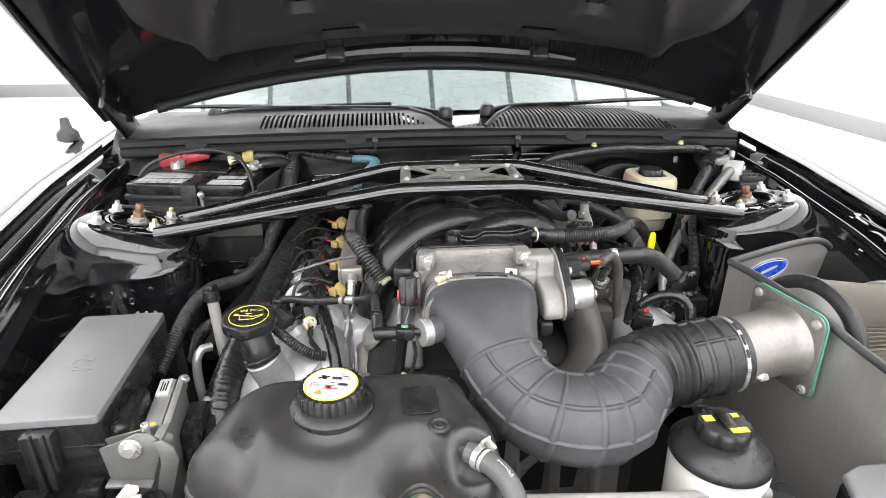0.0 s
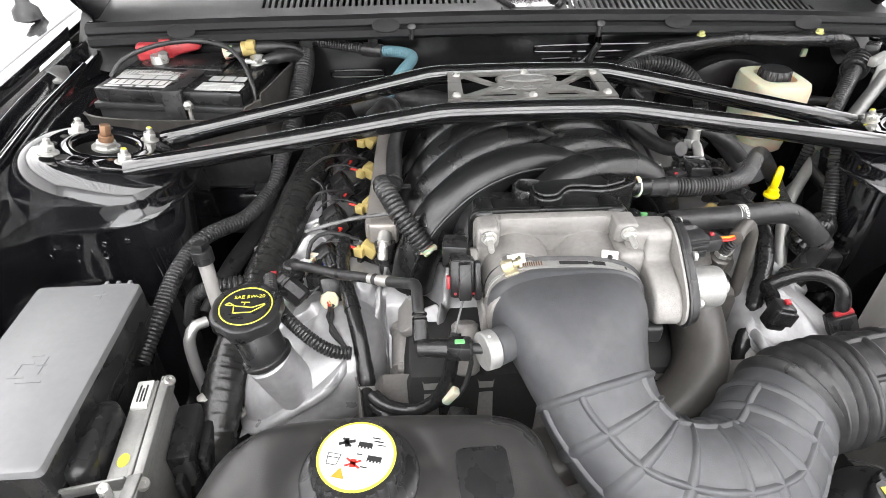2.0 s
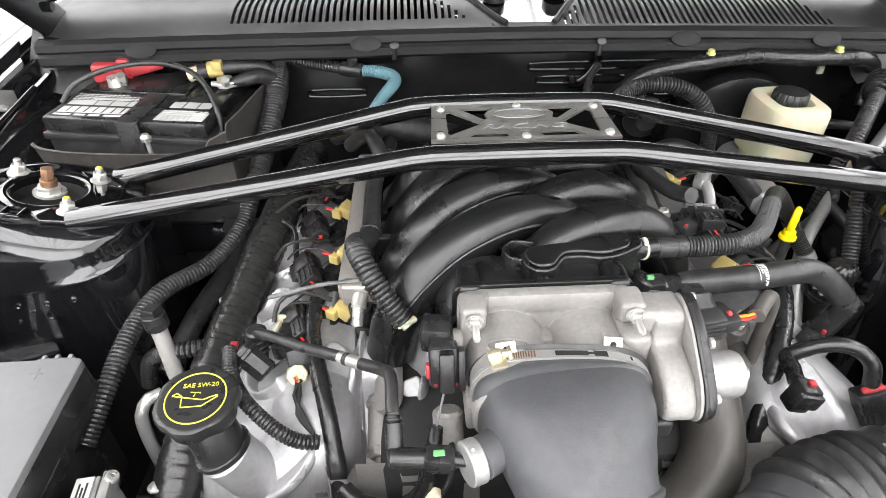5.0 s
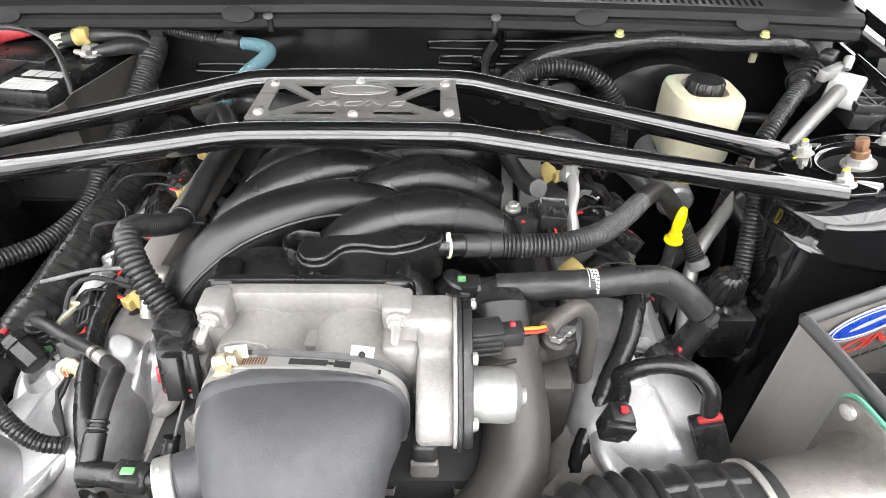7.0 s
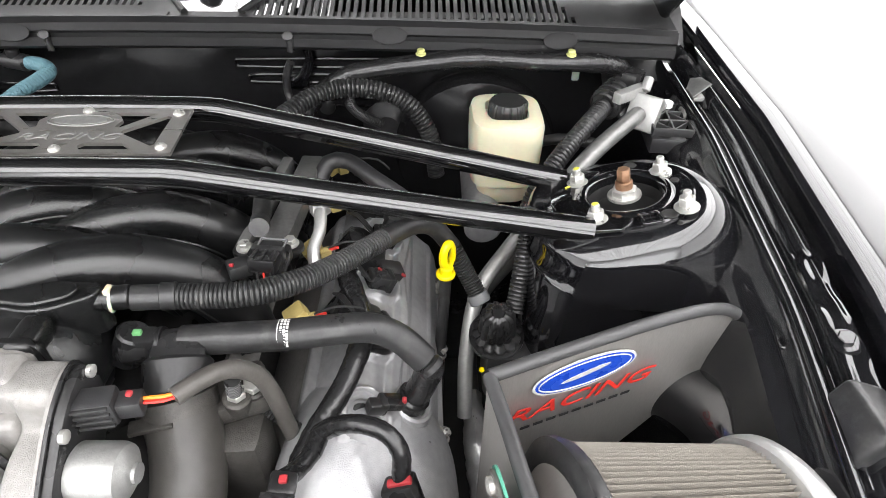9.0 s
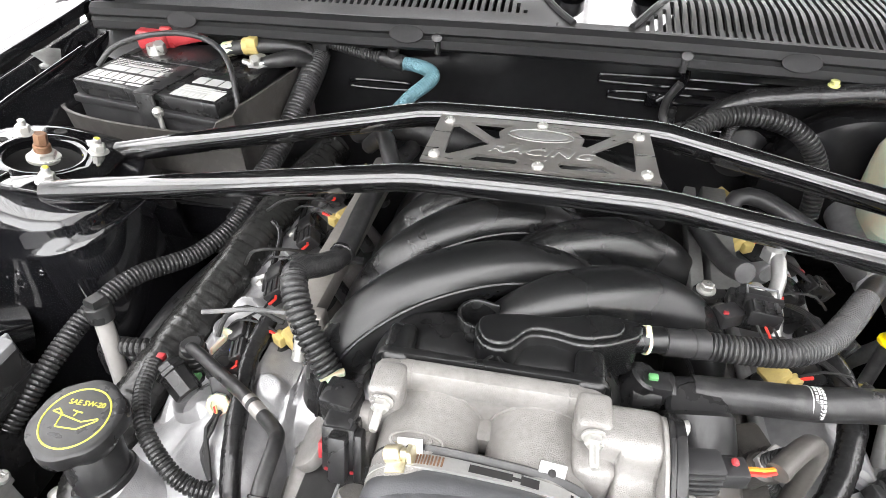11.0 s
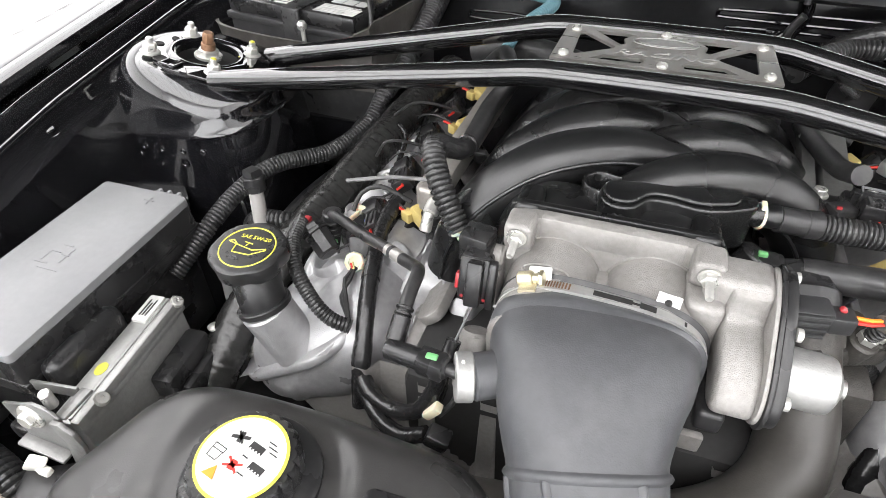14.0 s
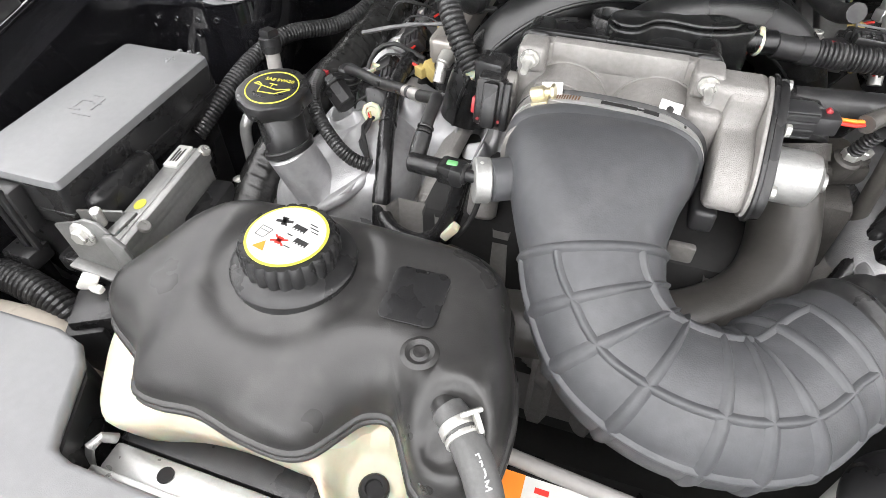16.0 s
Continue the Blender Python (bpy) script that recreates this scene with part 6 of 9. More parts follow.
for x0, x1, y0, y1 in ((-0.001, 0.009, 0.006, 0.0108), (0.008, 0.018, -0.0035, 0.0013)):
    bar = part("label_bar", flat(x0, x1, y0, y1, LM, 0.0008), INK, cap)
    for k in range(4):
        part("notch", flat(x0 + 0.001 + 0.0024 * k, x0 + 0.002 + 0.0024 * k, y0 - 0.0004, y0 + 0.0008, LM, 0.0010), PAPER, bar)
for x0, x1, y0, y1 in ((0.000, 0.004, 0.0005, 0.0013), (0.005, 0.010, -0.0085, -0.0078), (0.009, 0.016, 0.0125, 0.0132), (0.007, 0.013, 0.0150, 0.0157), (0.012, 0.018, 0.0100, 0.0106)):
    part("fine_bar", flat(x0, x1, y0, y1, LM, 0.0008), INK, cap)
for x0, x1, y0, y1, turn in ((-0.006, 0.006, -0.0011, 0.0011, 22), (-0.0045, 0.0045, -0.0008, 0.0008, -38), (-0.0014, 0.0014, -0.0035, 0.0035, 12)):
    part("black_mark", flat(x0, x1, y0, y1, LM @ Matrix.Translation((-0.0095, 0.0085, 0)) @ Matrix.Rotation(radians(turn), 4, "Z"), 0.0008), INK, cap)
for x0, x1, y0, y1, turn in ((-0.006, 0.006, -0.0007, 0.0007, 30), (-0.006, 0.006, -0.0007, 0.0007, -30), (-0.002, 0.002, -0.0030, 0.0030, 5)):
    part("red_mark", flat(x0, x1, y0, y1, LM @ Matrix.Translation((-0.0005, -0.0065, 0)) @ Matrix.Rotation(radians(turn), 4, "Z"), 0.0008), RED_MARK, cap)
part("label_triangle", prism([(-0.0045, -0.0035), (0.0045, -0.0035), (0.0, 0.0042)], 0.0005, LM @ Matrix.Translation((-0.0075, -0.0155, 0.0008))), ORANGE, cap)
for a, b in (((-0.0195, -0.0015), (-0.0185, -0.0100)), ((-0.0185, -0.0100), (-0.0115, -0.0100)), ((-0.0115, -0.0100), (-0.0105, -0.0015)), ((-0.0190, -0.0045), (-0.0110, -0.0045)), ((-0.0195, -0.0015), (-0.0105, -0.0015))):
    part("cup_outline", tube([LM @ V((*a, 0.0009)), LM @ V((*b, 0.0009))], 0.0003, 4), INK, cap)
oh = thing("overflow_hose", (-0.03, 0.42, 0.84), "grey rubber coolant hose with a spring clamp", "hose")
part("hose", tube([(-0.057, 0.450, 0.851), (-0.048, 0.4425, 0.851), (-0.036, 0.429, 0.850), (-0.025, 0.415, 0.844), (-0.017, 0.400, 0.824), (-0.013, 0.386, 0.77), (-0.013, 0.380, 0.72)], 0.0105, 16), mat("worn_grey_rubber", (0.085, 0.085, 0.084), 0.5, vary=0.2, scale=40, bump=0.15, bscale=900), oh)
part("spout", tube([(-0.068, 0.466, 0.840), (-0.060, 0.453, 0.850), (-0.050, 0.444, 0.851)], 0.0085, 14), TANK_BLACK, tank)
part("spring_clamp", merge(rod((-0.0495, 0.4435, 0.851), (-0.0455, 0.439, 0.851), 0.0118, 20, 0.0006), rod((-0.0435, 0.4375, 0.851), (-0.0415, 0.435, 0.851), 0.0118, 20, 0.0006), box((0.012, 0.003, 0.011), aim((-0.042, 0.4455, 0.8655), (0.3, -0.4, 1)), 0.001), box((0.003, 0.012, 0.010), aim((-0.037, 0.4415, 0.864), (0.3, -0.4, 1)), 0.001)), ZINC, oh)
HL = Matrix.Translation((-0.0285, 0.4185, 0.8562)) @ V((0.62, -0.75, -0.30)).to_track_quat("X", "Z").to_matrix().to_4x4()
part("hose_print", lettering("EPDM", 0.008, HL @ Matrix.Rotation(radians(35), 4, "X"), 0.0005), GREY_INK, oh)

# ---- brake fluid reservoir ----
res = thing("brake_fluid_reservoir", (0.43, 1.14, 0.78), "cream plastic brake fluid reservoir with a ribbed black cap", "reservoir")
part("bottle", loft([superring(0.4285, 1.140, rx, ry, z, 4.0) for rx, ry, z in ((0.030, 0.034, 0.802), (0.034, 0.038, 0.806), (0.036, 0.042, 0.828), (0.0435, 0.049, 0.834), (0.0455, 0.051, 0.885), (0.0455, 0.051, 0.908), (0.043, 0.049, 0.9165), (0.037, 0.043, 0.9195), (0.0265, 0.029, 0.9185), (0.0255, 0.027, 0.909), (0.01, 0.01, 0.909))]), CREAM, res)
part("cap", merge(lathe([(0.024, 0.0), (0.025, 0.002), (0.0245, 0.017), (0.022, 0.020), (0.014, 0.0195), (0.0, 0.0195)], 80, Matrix.Translation((0.431, 1.146, 0.908)), flutes=32, flute_depth=0.05)), PLASTIC, res)
boo = thing("brake_booster", (0.40, 1.22, 0.80), "black painted round brake booster on the firewall", "brake booster")
part("drum", lathe([(0.05, 0.0), (0.10, 0.012), (0.115, 0.03), (0.118, 0.05), (0.112, 0.07), (0.06, 0.085)], 48, aim((0.40, 1.28, 0.81), (0, -1, 0))), FIREWALL, boo)
part("cylinder", rod((0.40, 1.20, 0.80), (0.40, 1.06, 0.79), 0.024, 20, 0.004), COVER_ALU, boo)

# ---- hoses, looms and pipes ----
def hose(name, label, pts, r, material, seg=12, corr=None, wob=0.0, step=0.008, category="hose", squash=1.0):
    return solo(name, tube(pts, r, seg, step, corr, wob, squash), material, label, category, sharp=50)


def taped(pts, r, pitch=0.0075, seg=18):
    """A bundle wound in overlapping tape: a shallow step runs round it in a spiral, over small lumps."""
    sp = [q for q, _ in smooth_path(pts, 0.0022)]
    fr = frames_along(sp)
    rings, run = [], 0.0
    for i, q in enumerate(sp):
        if i:
            run += (q - sp[i - 1]).length
        s, w, d = fr[i]
        ring = []
        for j in range(seg):
            a = 2 * math.pi * j / seg
            turn = (run / pitch + j / seg + 0.25 * noise.noise(V((run * 60, 0.7, r * 300)))) % 1.0
            x = r * (0.97 + 0.055 * turn + 0.045 * noise.noise(V((run * 45, math.cos(a) * 1.2, math.sin(a) * 1.2 + r * 400))) + 0.035 * noise.noise(V((run * 260, math.cos(a) * 3, math.sin(a) * 3))))
            ring.append(q + s * (x * math.cos(a)) + w * (x * math.sin(a)))
        rings.append(ring)
    return loft(rings)


def loom(label, pts, r, wob=0.10):
    lo = thing("wiring_loom", pts[0], label, "wiring loom")
    part("wrapping", taped(pts, r), TAPE, lo, sharp=50)
    sp2 = smooth_path(pts, 0.006)
    for k in range(1, len(sp2) - 4, max(6, int(0.075 / 0.006))):
        part("tape_band", tube([sp2[k + i][0] for i in (0, 1, 2, 3)], r * 1.08, 14, 0.003, None, wob * 0.3, wrap=0.009), TAPE, lo)
    return lo


CORR = (0.0052, 0.0016)
la = thing("wiring_loom", (-0.30, 0.9, 0.82), "thick loom in dusty grey cloth tape over the valve cover", "wiring loom")
LA = [(-0.262, 1.13, 0.860), (-0.284, 1.03, 0.848), (-0.301, 0.955, 0.832), (-0.319, 0.875, 0.811), (-0.338, 0.79, 0.789), (-0.354, 0.71, 0.757), (-0.362, 0.645, 0.71), (-0.36, 0.60, 0.64)]
part("wrapping", taped(LA, 0.0225, 0.0056, 30), LOOM_TAPE, la, sharp=50)
solo("corrugated_loom", tube([(-0.318, 1.25, 0.935), (-0.316, 1.20, 0.918), (-0.328, 1.11, 0.868), (-0.336, 1.055, 0.848), (-0.345, 1.01, 0.822), (-0.372, 0.95, 0.810), (-0.411, 0.887, 0.820), (-0.427, 0.83, 0.815), (-0.434, 0.773, 0.800), (-0.445, 0.72, 0.775)], [0.0165, 0.0165, 0.0145, 0.0125, 0.0108, 0.0105, 0.0105, 0.0105, 0.0105, 0.0105], 14, corr=(0.0045, 0.0014)), LOOM, "black corrugated loom from the battery down beside the tower", "wiring loom", sharp=20)
solo("corrugated_loom", tube([(-0.440, 0.840, 0.720), (-0.418, 0.826, 0.772), (-0.388, 0.812, 0.800), (-0.358, 0.810, 0.806), (-0.332, 0.822, 0.800), (-0.318, 0.840, 0.790)], 0.0095, 12, corr=CORR), LOOM, "black corrugated loom behind the oil filler", "wiring loom", sharp=20)
d = thing("vent_hose", (-0.17, 0.9, 0.87), "black vent hose, smooth along the rail and corrugated at its end", "hose")
part("smooth_hose", tube([(-0.150, 1.10, 0.888), (-0.163, 1.03, 0.892), (-0.168, 0.976, 0.893), (-0.1685, 0.93, 0.890), (-0.169, 0.890, 0.889), (-0.1715, 0.868, 0.897)], 0.0103, 16), HOSE, d)
part("ribbed_bend", tube([(-0.171, 0.872, 0.895), (-0.1735, 0.850, 0.909), (-0.177, 0.829, 0.924), (-0.1765, 0.812, 0.932), (-0.173, 0.802, 0.932)], 0.0106, 16, corr=(0.0028, 0.0006)), HOSE, d, sharp=20)
part("corrugated_hose", tube([(-0.1755, 0.807, 0.933), (-0.170, 0.794, 0.930), (-0.1625, 0.782, 0.922), (-0.1545, 0.773, 0.912), (-0.144, 0.764, 0.899), (-0.1335, 0.7565, 0.887)], 0.0108, 18, corr=(0.0046, 0.0014)), LOOM, d, sharp=20)
part("hose_clip", merge(rod((-0.1685, 0.893, 0.889), (-0.169, 0.888, 0.8895), 0.0122, 16, 0.0008), box((0.014, 0.008, 0.004), Matrix.Translation((-0.155, 0.890, 0.884)), 0.001)), PLASTIC, d)
part("white_tip", merge(rod((-0.136, 0.7585, 0.889), (-0.1295, 0.7525, 0.883), 0.0052, 10, 0.001), box((0.020, 0.006, 0.005), Matrix.Translation((-0.131, 0.754, 0.8885)) @ Matrix.Rotation(radians(28), 4, "Z"), 0.0015)), CREAM, d)

fr = thing("fuel_rail", (-0.17, 0.92, 0.85), "square section steel fuel rail above the injectors", "fuel rail", "fuel rails")
part("rail", box((0.028, 0.27, 0.024), Matrix.Translation((-0.1835, 0.955, 0.866)) @ Matrix.Rotation(radians(-1.5), 4, "Z"), 0.004), RAIL, fr)
part("end_cap", box((0.034, 0.016, 0.027), Matrix.Translation((-0.180, 0.8235, 0.8655)) @ Matrix.Rotation(radians(-1.5), 4, "Z"), 0.004, 3), RAIL, fr)
part("feed_pipe", merge(rod((-0.1785, 0.812, 0.850), (-0.1765, 0.815, 0.805), 0.0105, 18, 0.0015), rod((-0.179, 0.812, 0.858), (-0.1785, 0.812, 0.848), 0.0122, 18, 0.001)), PLASTIC, fr)
part("pipe_ring", rod((-0.1766, 0.815, 0.806), (-0.1764, 0.8153, 0.8015), 0.0108, 18, 0.0005), RUSTY, fr)
part("end_fitting", merge(rod((-0.178, 0.818, 0.866), (-0.180, 0.804, 0.860), 0.008, 12, 0.001), rod((-0.180, 0.806, 0.862), (-0.182, 0.795, 0.845), 0.006, 12, 0.001)), ZINC, fr)
fr2 = thing("fuel_rail", (0.19, 0.98, 0.86), "square section steel fuel rail above the injectors", "fuel rail", "fuel rails")
# Same steel as the left rail; its shade is put into the darker colour.
part("rail", box((0.026, 0.19, 0.022), Matrix.Translation((0.186, 0.985, 0.878)) @ Matrix.Rotation(radians(-5), 4, "Z"), 0.003), BRACKET, fr2)
part("bracket", box((0.012, 0.17, 0.018), Matrix.Translation((0.160, 0.985, 0.884)) @ Matrix.Rotation(radians(-5), 4, "Z"), 0.002), BRACKET, fr2)


def injector(x, y, z, s):
    inj = thing("injector", (x, y, z - 0.03), "fuel injector with a tan plug and thin wires", "injector", "fuel injectors")
    part("plug", merge(box((0.020, 0.018, 0.016), Matrix.Translation((x, y, z)) @ Matrix.Rotation(radians(28 * s), 4, "Z") @ Matrix.Rotation(radians(-25 * s), 4, "Y"), 0.002), box((0.012, 0.010, 0.012), Matrix.Translation((x + s * 0.013, y - 0.004, z - 0.002)) @ Matrix.Rotation(radians(28 * s), 4, "Z"), 0.0015)), TAN, inj)
    part("body", rod((x - s * 0.004, y, z - 0.004), (x - s * 0.022, y + 0.004, z - 0.045), 0.008, 12, 0.001), PLASTIC, inj)
    part("wire", tube([(x + s * 0.016, y - 0.004, z + 0.002), (x + s * 0.021, y - 0.003, z + 0.004), (x + s * 0.027, y - 0.002, z + 0.005)], 0.0016, 6), RED_MARK, inj)
    part("wire", tube([(x + s * 0.016, y - 0.002, z + 0.004), (x + s * 0.034, y + 0.002, z + 0.009), (x + s * 0.056, y + 0.004, z + 0.006), (x + s * 0.070, y + 0.004, z - 0.008)], 0.0012, 6), INK, inj)


for k, y in enumerate((0.8235, 0.911, 0.998, 1.087)):
    injector(-0.1965 - 0.0042 * k, y, 0.842 + 0.003 * k, -1)
for k, y in enumerate((0.842, 0.935, 1.02, 1.10)):
    injector(0.212, y, 0.862, 1)


def coil(x, y, z, s):
    c = thing("ignition_coil", (x, y, z - 0.03), "black ignition coil with a plug beside the valve cover well", "ignition coil", "ignition coils")
    m = Matrix.Translation((x, y, z)) @ Matrix.Rotation(radians(s * 34), 4, "Y")
    part("body", merge(box((0.045, 0.036, 0.028), m, 0.005), lathe([(0.019, -0.012), (0.017, 0.016), (0.012, 0.019)], 20, m @ Matrix.Translation((-s * 0.012, 0, 0.006)))), PLASTIC, c)
    part("plug", box((0.03, 0.02, 0.018), m @ Matrix.Translation((s * 0.03, -0.012, 0.006)) @ Matrix.Rotation(radians(25), 4, "Z"), 0.002), DARK_PLASTIC, c)
    part("lock_tab", box((0.005, 0.004, 0.002), m @ Matrix.Translation((s * 0.044, -0.018, 0.0152)), 0.0005), RED, c)
    part("screw", lathe([(0.008, 0), (0.008, 0.003), (0.005, 0.004), (0.005, 0.009)], 10, m @ Matrix.Translation((-s * 0.006, 0.022, 0.012))), ZINC, c)


def sunk_coil(y):
    """A coil whose round boot stands in its well, with a plug housing towards the loom."""
    c = thing("ignition_coil", (-0.225, y, 0.79), "black ignition coil with a round boot and a wired plug", "ignition coil", "ignition coils")
    m = Matrix.Translation((-0.2235, y, 0.8185)) @ Matrix.Rotation(radians(-30), 4, "Y")
    part("boot", lathe([(0.0185, -0.030), (0.0195, -0.004), (0.0205, 0.0), (0.0195, 0.003), (0.0150, 0.004), (0.0135, 0.0015), (0.0, 0.001)], 32, m), PLASTIC, c)
    h = Matrix.Translation((-0.2495, y - 0.004, 0.8255)) @ Matrix.Rotation(radians(18), 4, "Z") @ Matrix.Rotation(radians(-34), 4, "Y")
    part("housing", merge(box((0.034, 0.030, 0.022), h, 0.003), box((0.020, 0.022, 0.006), h @ Matrix.Translation((0.004, 0, 0.013)), 0.002)), PLASTIC, c)
    g = h @ Matrix.Translation((0.004, -0.024, 0.006))
    part("plug", merge(box((0.022, 0.022, 0.017), g, 0.002), *[box((0.0025, 0.018, 0.002), g @ Matrix.Translation((-0.007 + 0.007 * k, 0, 0.0092)), 0) for k in range(3)]), DARK_PLASTIC, c)
    part("bolt", merge(lathe([(0.0075, 0), (0.0075, 0.002)], 14, h @ Matrix.Translation((-0.022, 0.004, 0.004))), hexnut(h @ V((-0.022, 0.004, 0.006)), (-0.5, 0, 0.85), 0.0052, 0.006)), ZINC, c)
    part("wire", tube([g @ V((0.002, -0.011, 0.003)), g @ V((0.006, -0.020, 0.006)), g @ V((0.0, -0.026, 0.008))], 0.0015, 6), RED_MARK, c)
    part("wire", tube([g @ V((-0.004, -0.011, 0.003)), g @ V((-0.006, -0.026, 0.008)), g @ V((-0.026, -0.030, 0.012)), g @ V((-0.040, -0.018, 0.002))], 0.0013, 6), INK, c)


for y in (0.8275, 0.912, 0.998, 1.088):
    sunk_coil(y)
for y in (0.87, 0.965, 1.06):
    coil(0.258, y, 0.828, 1)
wp = thing("ignition_coil", (0.272, 0.775, 0.80), "black ignition coil with a red tab sunk in its well", "ignition coil", "ignition coils")
CM = aim((0.272, 0.771, 0.808), (0.55, -0.25, 0.8))
part("body", lathe([(0.0, -0.012), (0.0142, -0.012), (0.0142, 0.0), (0.012, 0.003), (0.0, 0.0035)], 24, CM), PLASTIC, wp)
part("plug", merge(box((0.018, 0.012, 0.012), Matrix.Translation((0.285, 0.776, 0.818)) @ Matrix.Rotation(radians(18), 4, "Z") @ Matrix.Rotation(radians(25), 4, "Y"), 0.002), box((0.022, 0.015, 0.009), Matrix.Translation((0.296, 0.782, 0.816)) @ Matrix.Rotation(radians(18), 4, "Z") @ Matrix.Rotation(radians(25), 4, "Y"), 0.002)), PLASTIC, wp)
part("lock_tab", box((0.004, 0.004, 0.006), Matrix.Translation((0.3085, 0.783, 0.817)), 0.001), RED, wp)
for k, y in enumerate((0.835, 0.92, 1.0, 1.075)):
    if k in (1, 2):
        loom("thin taped branch from the thick loom to a coil", [(-0.296, y + 0.060, 0.846), (-0.280, y + 0.050, 0.852), (-0.266, y + 0.035, 0.848), (-0.262, y + 0.005, 0.836), (-0.258, y - 0.02, 0.832)], 0.0032)
solo("wire", tube([(-0.263, 0.7995, 0.8845), (-0.242, 0.797, 0.892), (-0.2194, 0.796, 0.8994), (-0.195, 0.792, 0.9065), (-0.168, 0.7878, 0.912)], 0.0021, 8, wob=0.4), mat("twisted_grey_wire", (0.09, 0.09, 0.09), 0.4, vary=0.4, scale=300), "bare grey wire looped across the coils", "wire")
solo("wire", tube([(-0.21, 0.832, 0.848), (-0.245, 0.835, 0.858), (-0.265, 0.828, 0.85), (-0.27, 0.815, 0.835)], 0.0025, 8), INK, "thin black wire to the front injector plug", "wire")
for k, (a, b, c, e) in enumerate((((-0.29, 0.98, 0.86), (-0.26, 0.97, 0.885), (-0.235, 0.985, 0.88), (-0.21, 1.0, 0.865)), ((-0.28, 0.90, 0.85), (-0.262, 0.893, 0.876), (-0.24, 0.905, 0.872), (-0.222, 0.925, 0.855)))):
    solo("wire", tube([a, b, c, e], 0.0017, 8), INK, "thin black wire arching over the coils", "wire")

for k, y in enumerate((0.835, 0.895, 0.965, 1.045)):
    cr = thing("plug_connector", (0.285, y, 0.835), "small black plug with coloured wires on an ignition coil", "connector", "connectors")
    m = Matrix.Translation((0.282, y + 0.006, 0.852)) @ Matrix.Rotation(radians(30 - 8 * k), 4, "Z") @ Matrix.Rotation(radians(30), 4, "Y")
    part("shell", merge(box((0.026, 0.018, 0.015), m, 0.002), box((0.012, 0.008, 0.005), m @ Matrix.Translation((-0.004, 0, 0.009)), 0.001), box((0.006, 0.020, 0.017), m @ Matrix.Translation((0.010, 0, 0)), 0.001)), PLASTIC, cr)
    part("latch", box((0.004, 0.004, 0.0015), m @ Matrix.Translation((-0.006, 0, 0.0120)), 0.0005), RED if k == 1 else DARK_PLASTIC, cr)
    for w in range(3):
        part("wire", tube([m @ V((-0.013, -0.005 + 0.005 * w, 0)), m @ V((-0.022, -0.008 + 0.006 * w, 0.006)), (0.252, y + 0.022 + 0.003 * w, 0.866), (0.240, y + 0.04, 0.858)], 0.0013, 6), INK, cr)

# ---- vent line to the intake tube ----
vl = thing("vent_line", (-0.18, 0.72, 0.84), "black formed vent line with a silver label and green clips", "hose")
part("line", tube([(-0.283, 0.796, 0.826), (-0.281, 0.791, 0.844), (-0.262, 0.779, 0.851), (-0.228, 0.757, 0.858), (-0.200, 0.738, 0.868), (-0.174, 0.718, 0.878), (-0.152, 0.699, 0.890), (-0.1445, 0.684, 0.899), (-0.143, 0.660, 0.896), (-0.1415, 0.634, 0.8845)], 0.0054, 14, step=0.004), HOSE, vl)
part("silver_label", tube([(-0.191, 0.7315, 0.8713), (-0.182, 0.7242, 0.8748), (-0.171, 0.7156, 0.8793)], 0.0058, 14), STEEL, vl)
part("label_print", tube([(-0.186, 0.7275, 0.8732), (-0.182, 0.7242, 0.8748)], 0.006, 14), DARK_PLASTIC, vl)
part("quick_connector", merge(rod((-0.1450, 0.6230, 0.8815), (-0.0970, 0.6160, 0.8855), 0.0079, 18, 0.0015), rod((-0.1030, 0.6170, 0.8855), (-0.0850, 0.6130, 0.8870), 0.0048, 12, 0.001), rod((-0.1415, 0.6450, 0.8925), (-0.1415, 0.6280, 0.8825), 0.0070, 14, 0.001), *[rod((-0.1418, 0.652 - k, 0.8950 - 0.55 * k), (-0.1418, 0.650 - k, 0.8940 - 0.55 * k), 0.0068, 14, 0.0005) for k in (0.0, 0.004, 0.008)], box((0.021, 0.0165, 0.0165), Matrix.Translation((-0.1090, 0.6175, 0.8847)) @ Matrix.Rotation(radians(-7), 4, "Z"), 0.003)), PLASTIC, vl)
part("green_clip", block(-0.1130, -0.1045, 0.6145, 0.6195, 0.8915, 0.8943, 0.001), GREEN, vl)
part("green_clip", block(-0.290, -0.276, 0.776, 0.792, 0.811, 0.818, 0.002), GREEN, vl)
part("elbow", merge(rod((-0.283, 0.795, 0.846), (-0.283, 0.793, 0.80), 0.0105, 16, 0.002), *[rod((-0.283, 0.794, z), (-0.283, 0.794, z - 0.003), 0.0122, 16, 0.0006) for z in (0.838, 0.831, 0.824)]), PLASTIC, vl)

# ---- looms round the front of the bank ----
loom("taped wiring loom down the front of the engine", [(-0.226, 0.835, 0.846), (-0.228, 0.80, 0.840), (-0.221, 0.765, 0.836), (-0.212, 0.730, 0.830), (-0.205, 0.704, 0.820), (-0.200, 0.682, 0.800), (-0.197, 0.664, 0.778), (-0.196, 0.655, 0.745)], 0.0082)
loom("taped loom branch curving under the intake", [(-0.199, 0.668, 0.778), (-0.180, 0.650, 0.774), (-0.152, 0.640, 0.776), (-0.128, 0.637, 0.795), (-0.117, 0.640, 0.822), (-0.112, 0.648, 0.852)], 0.0070)
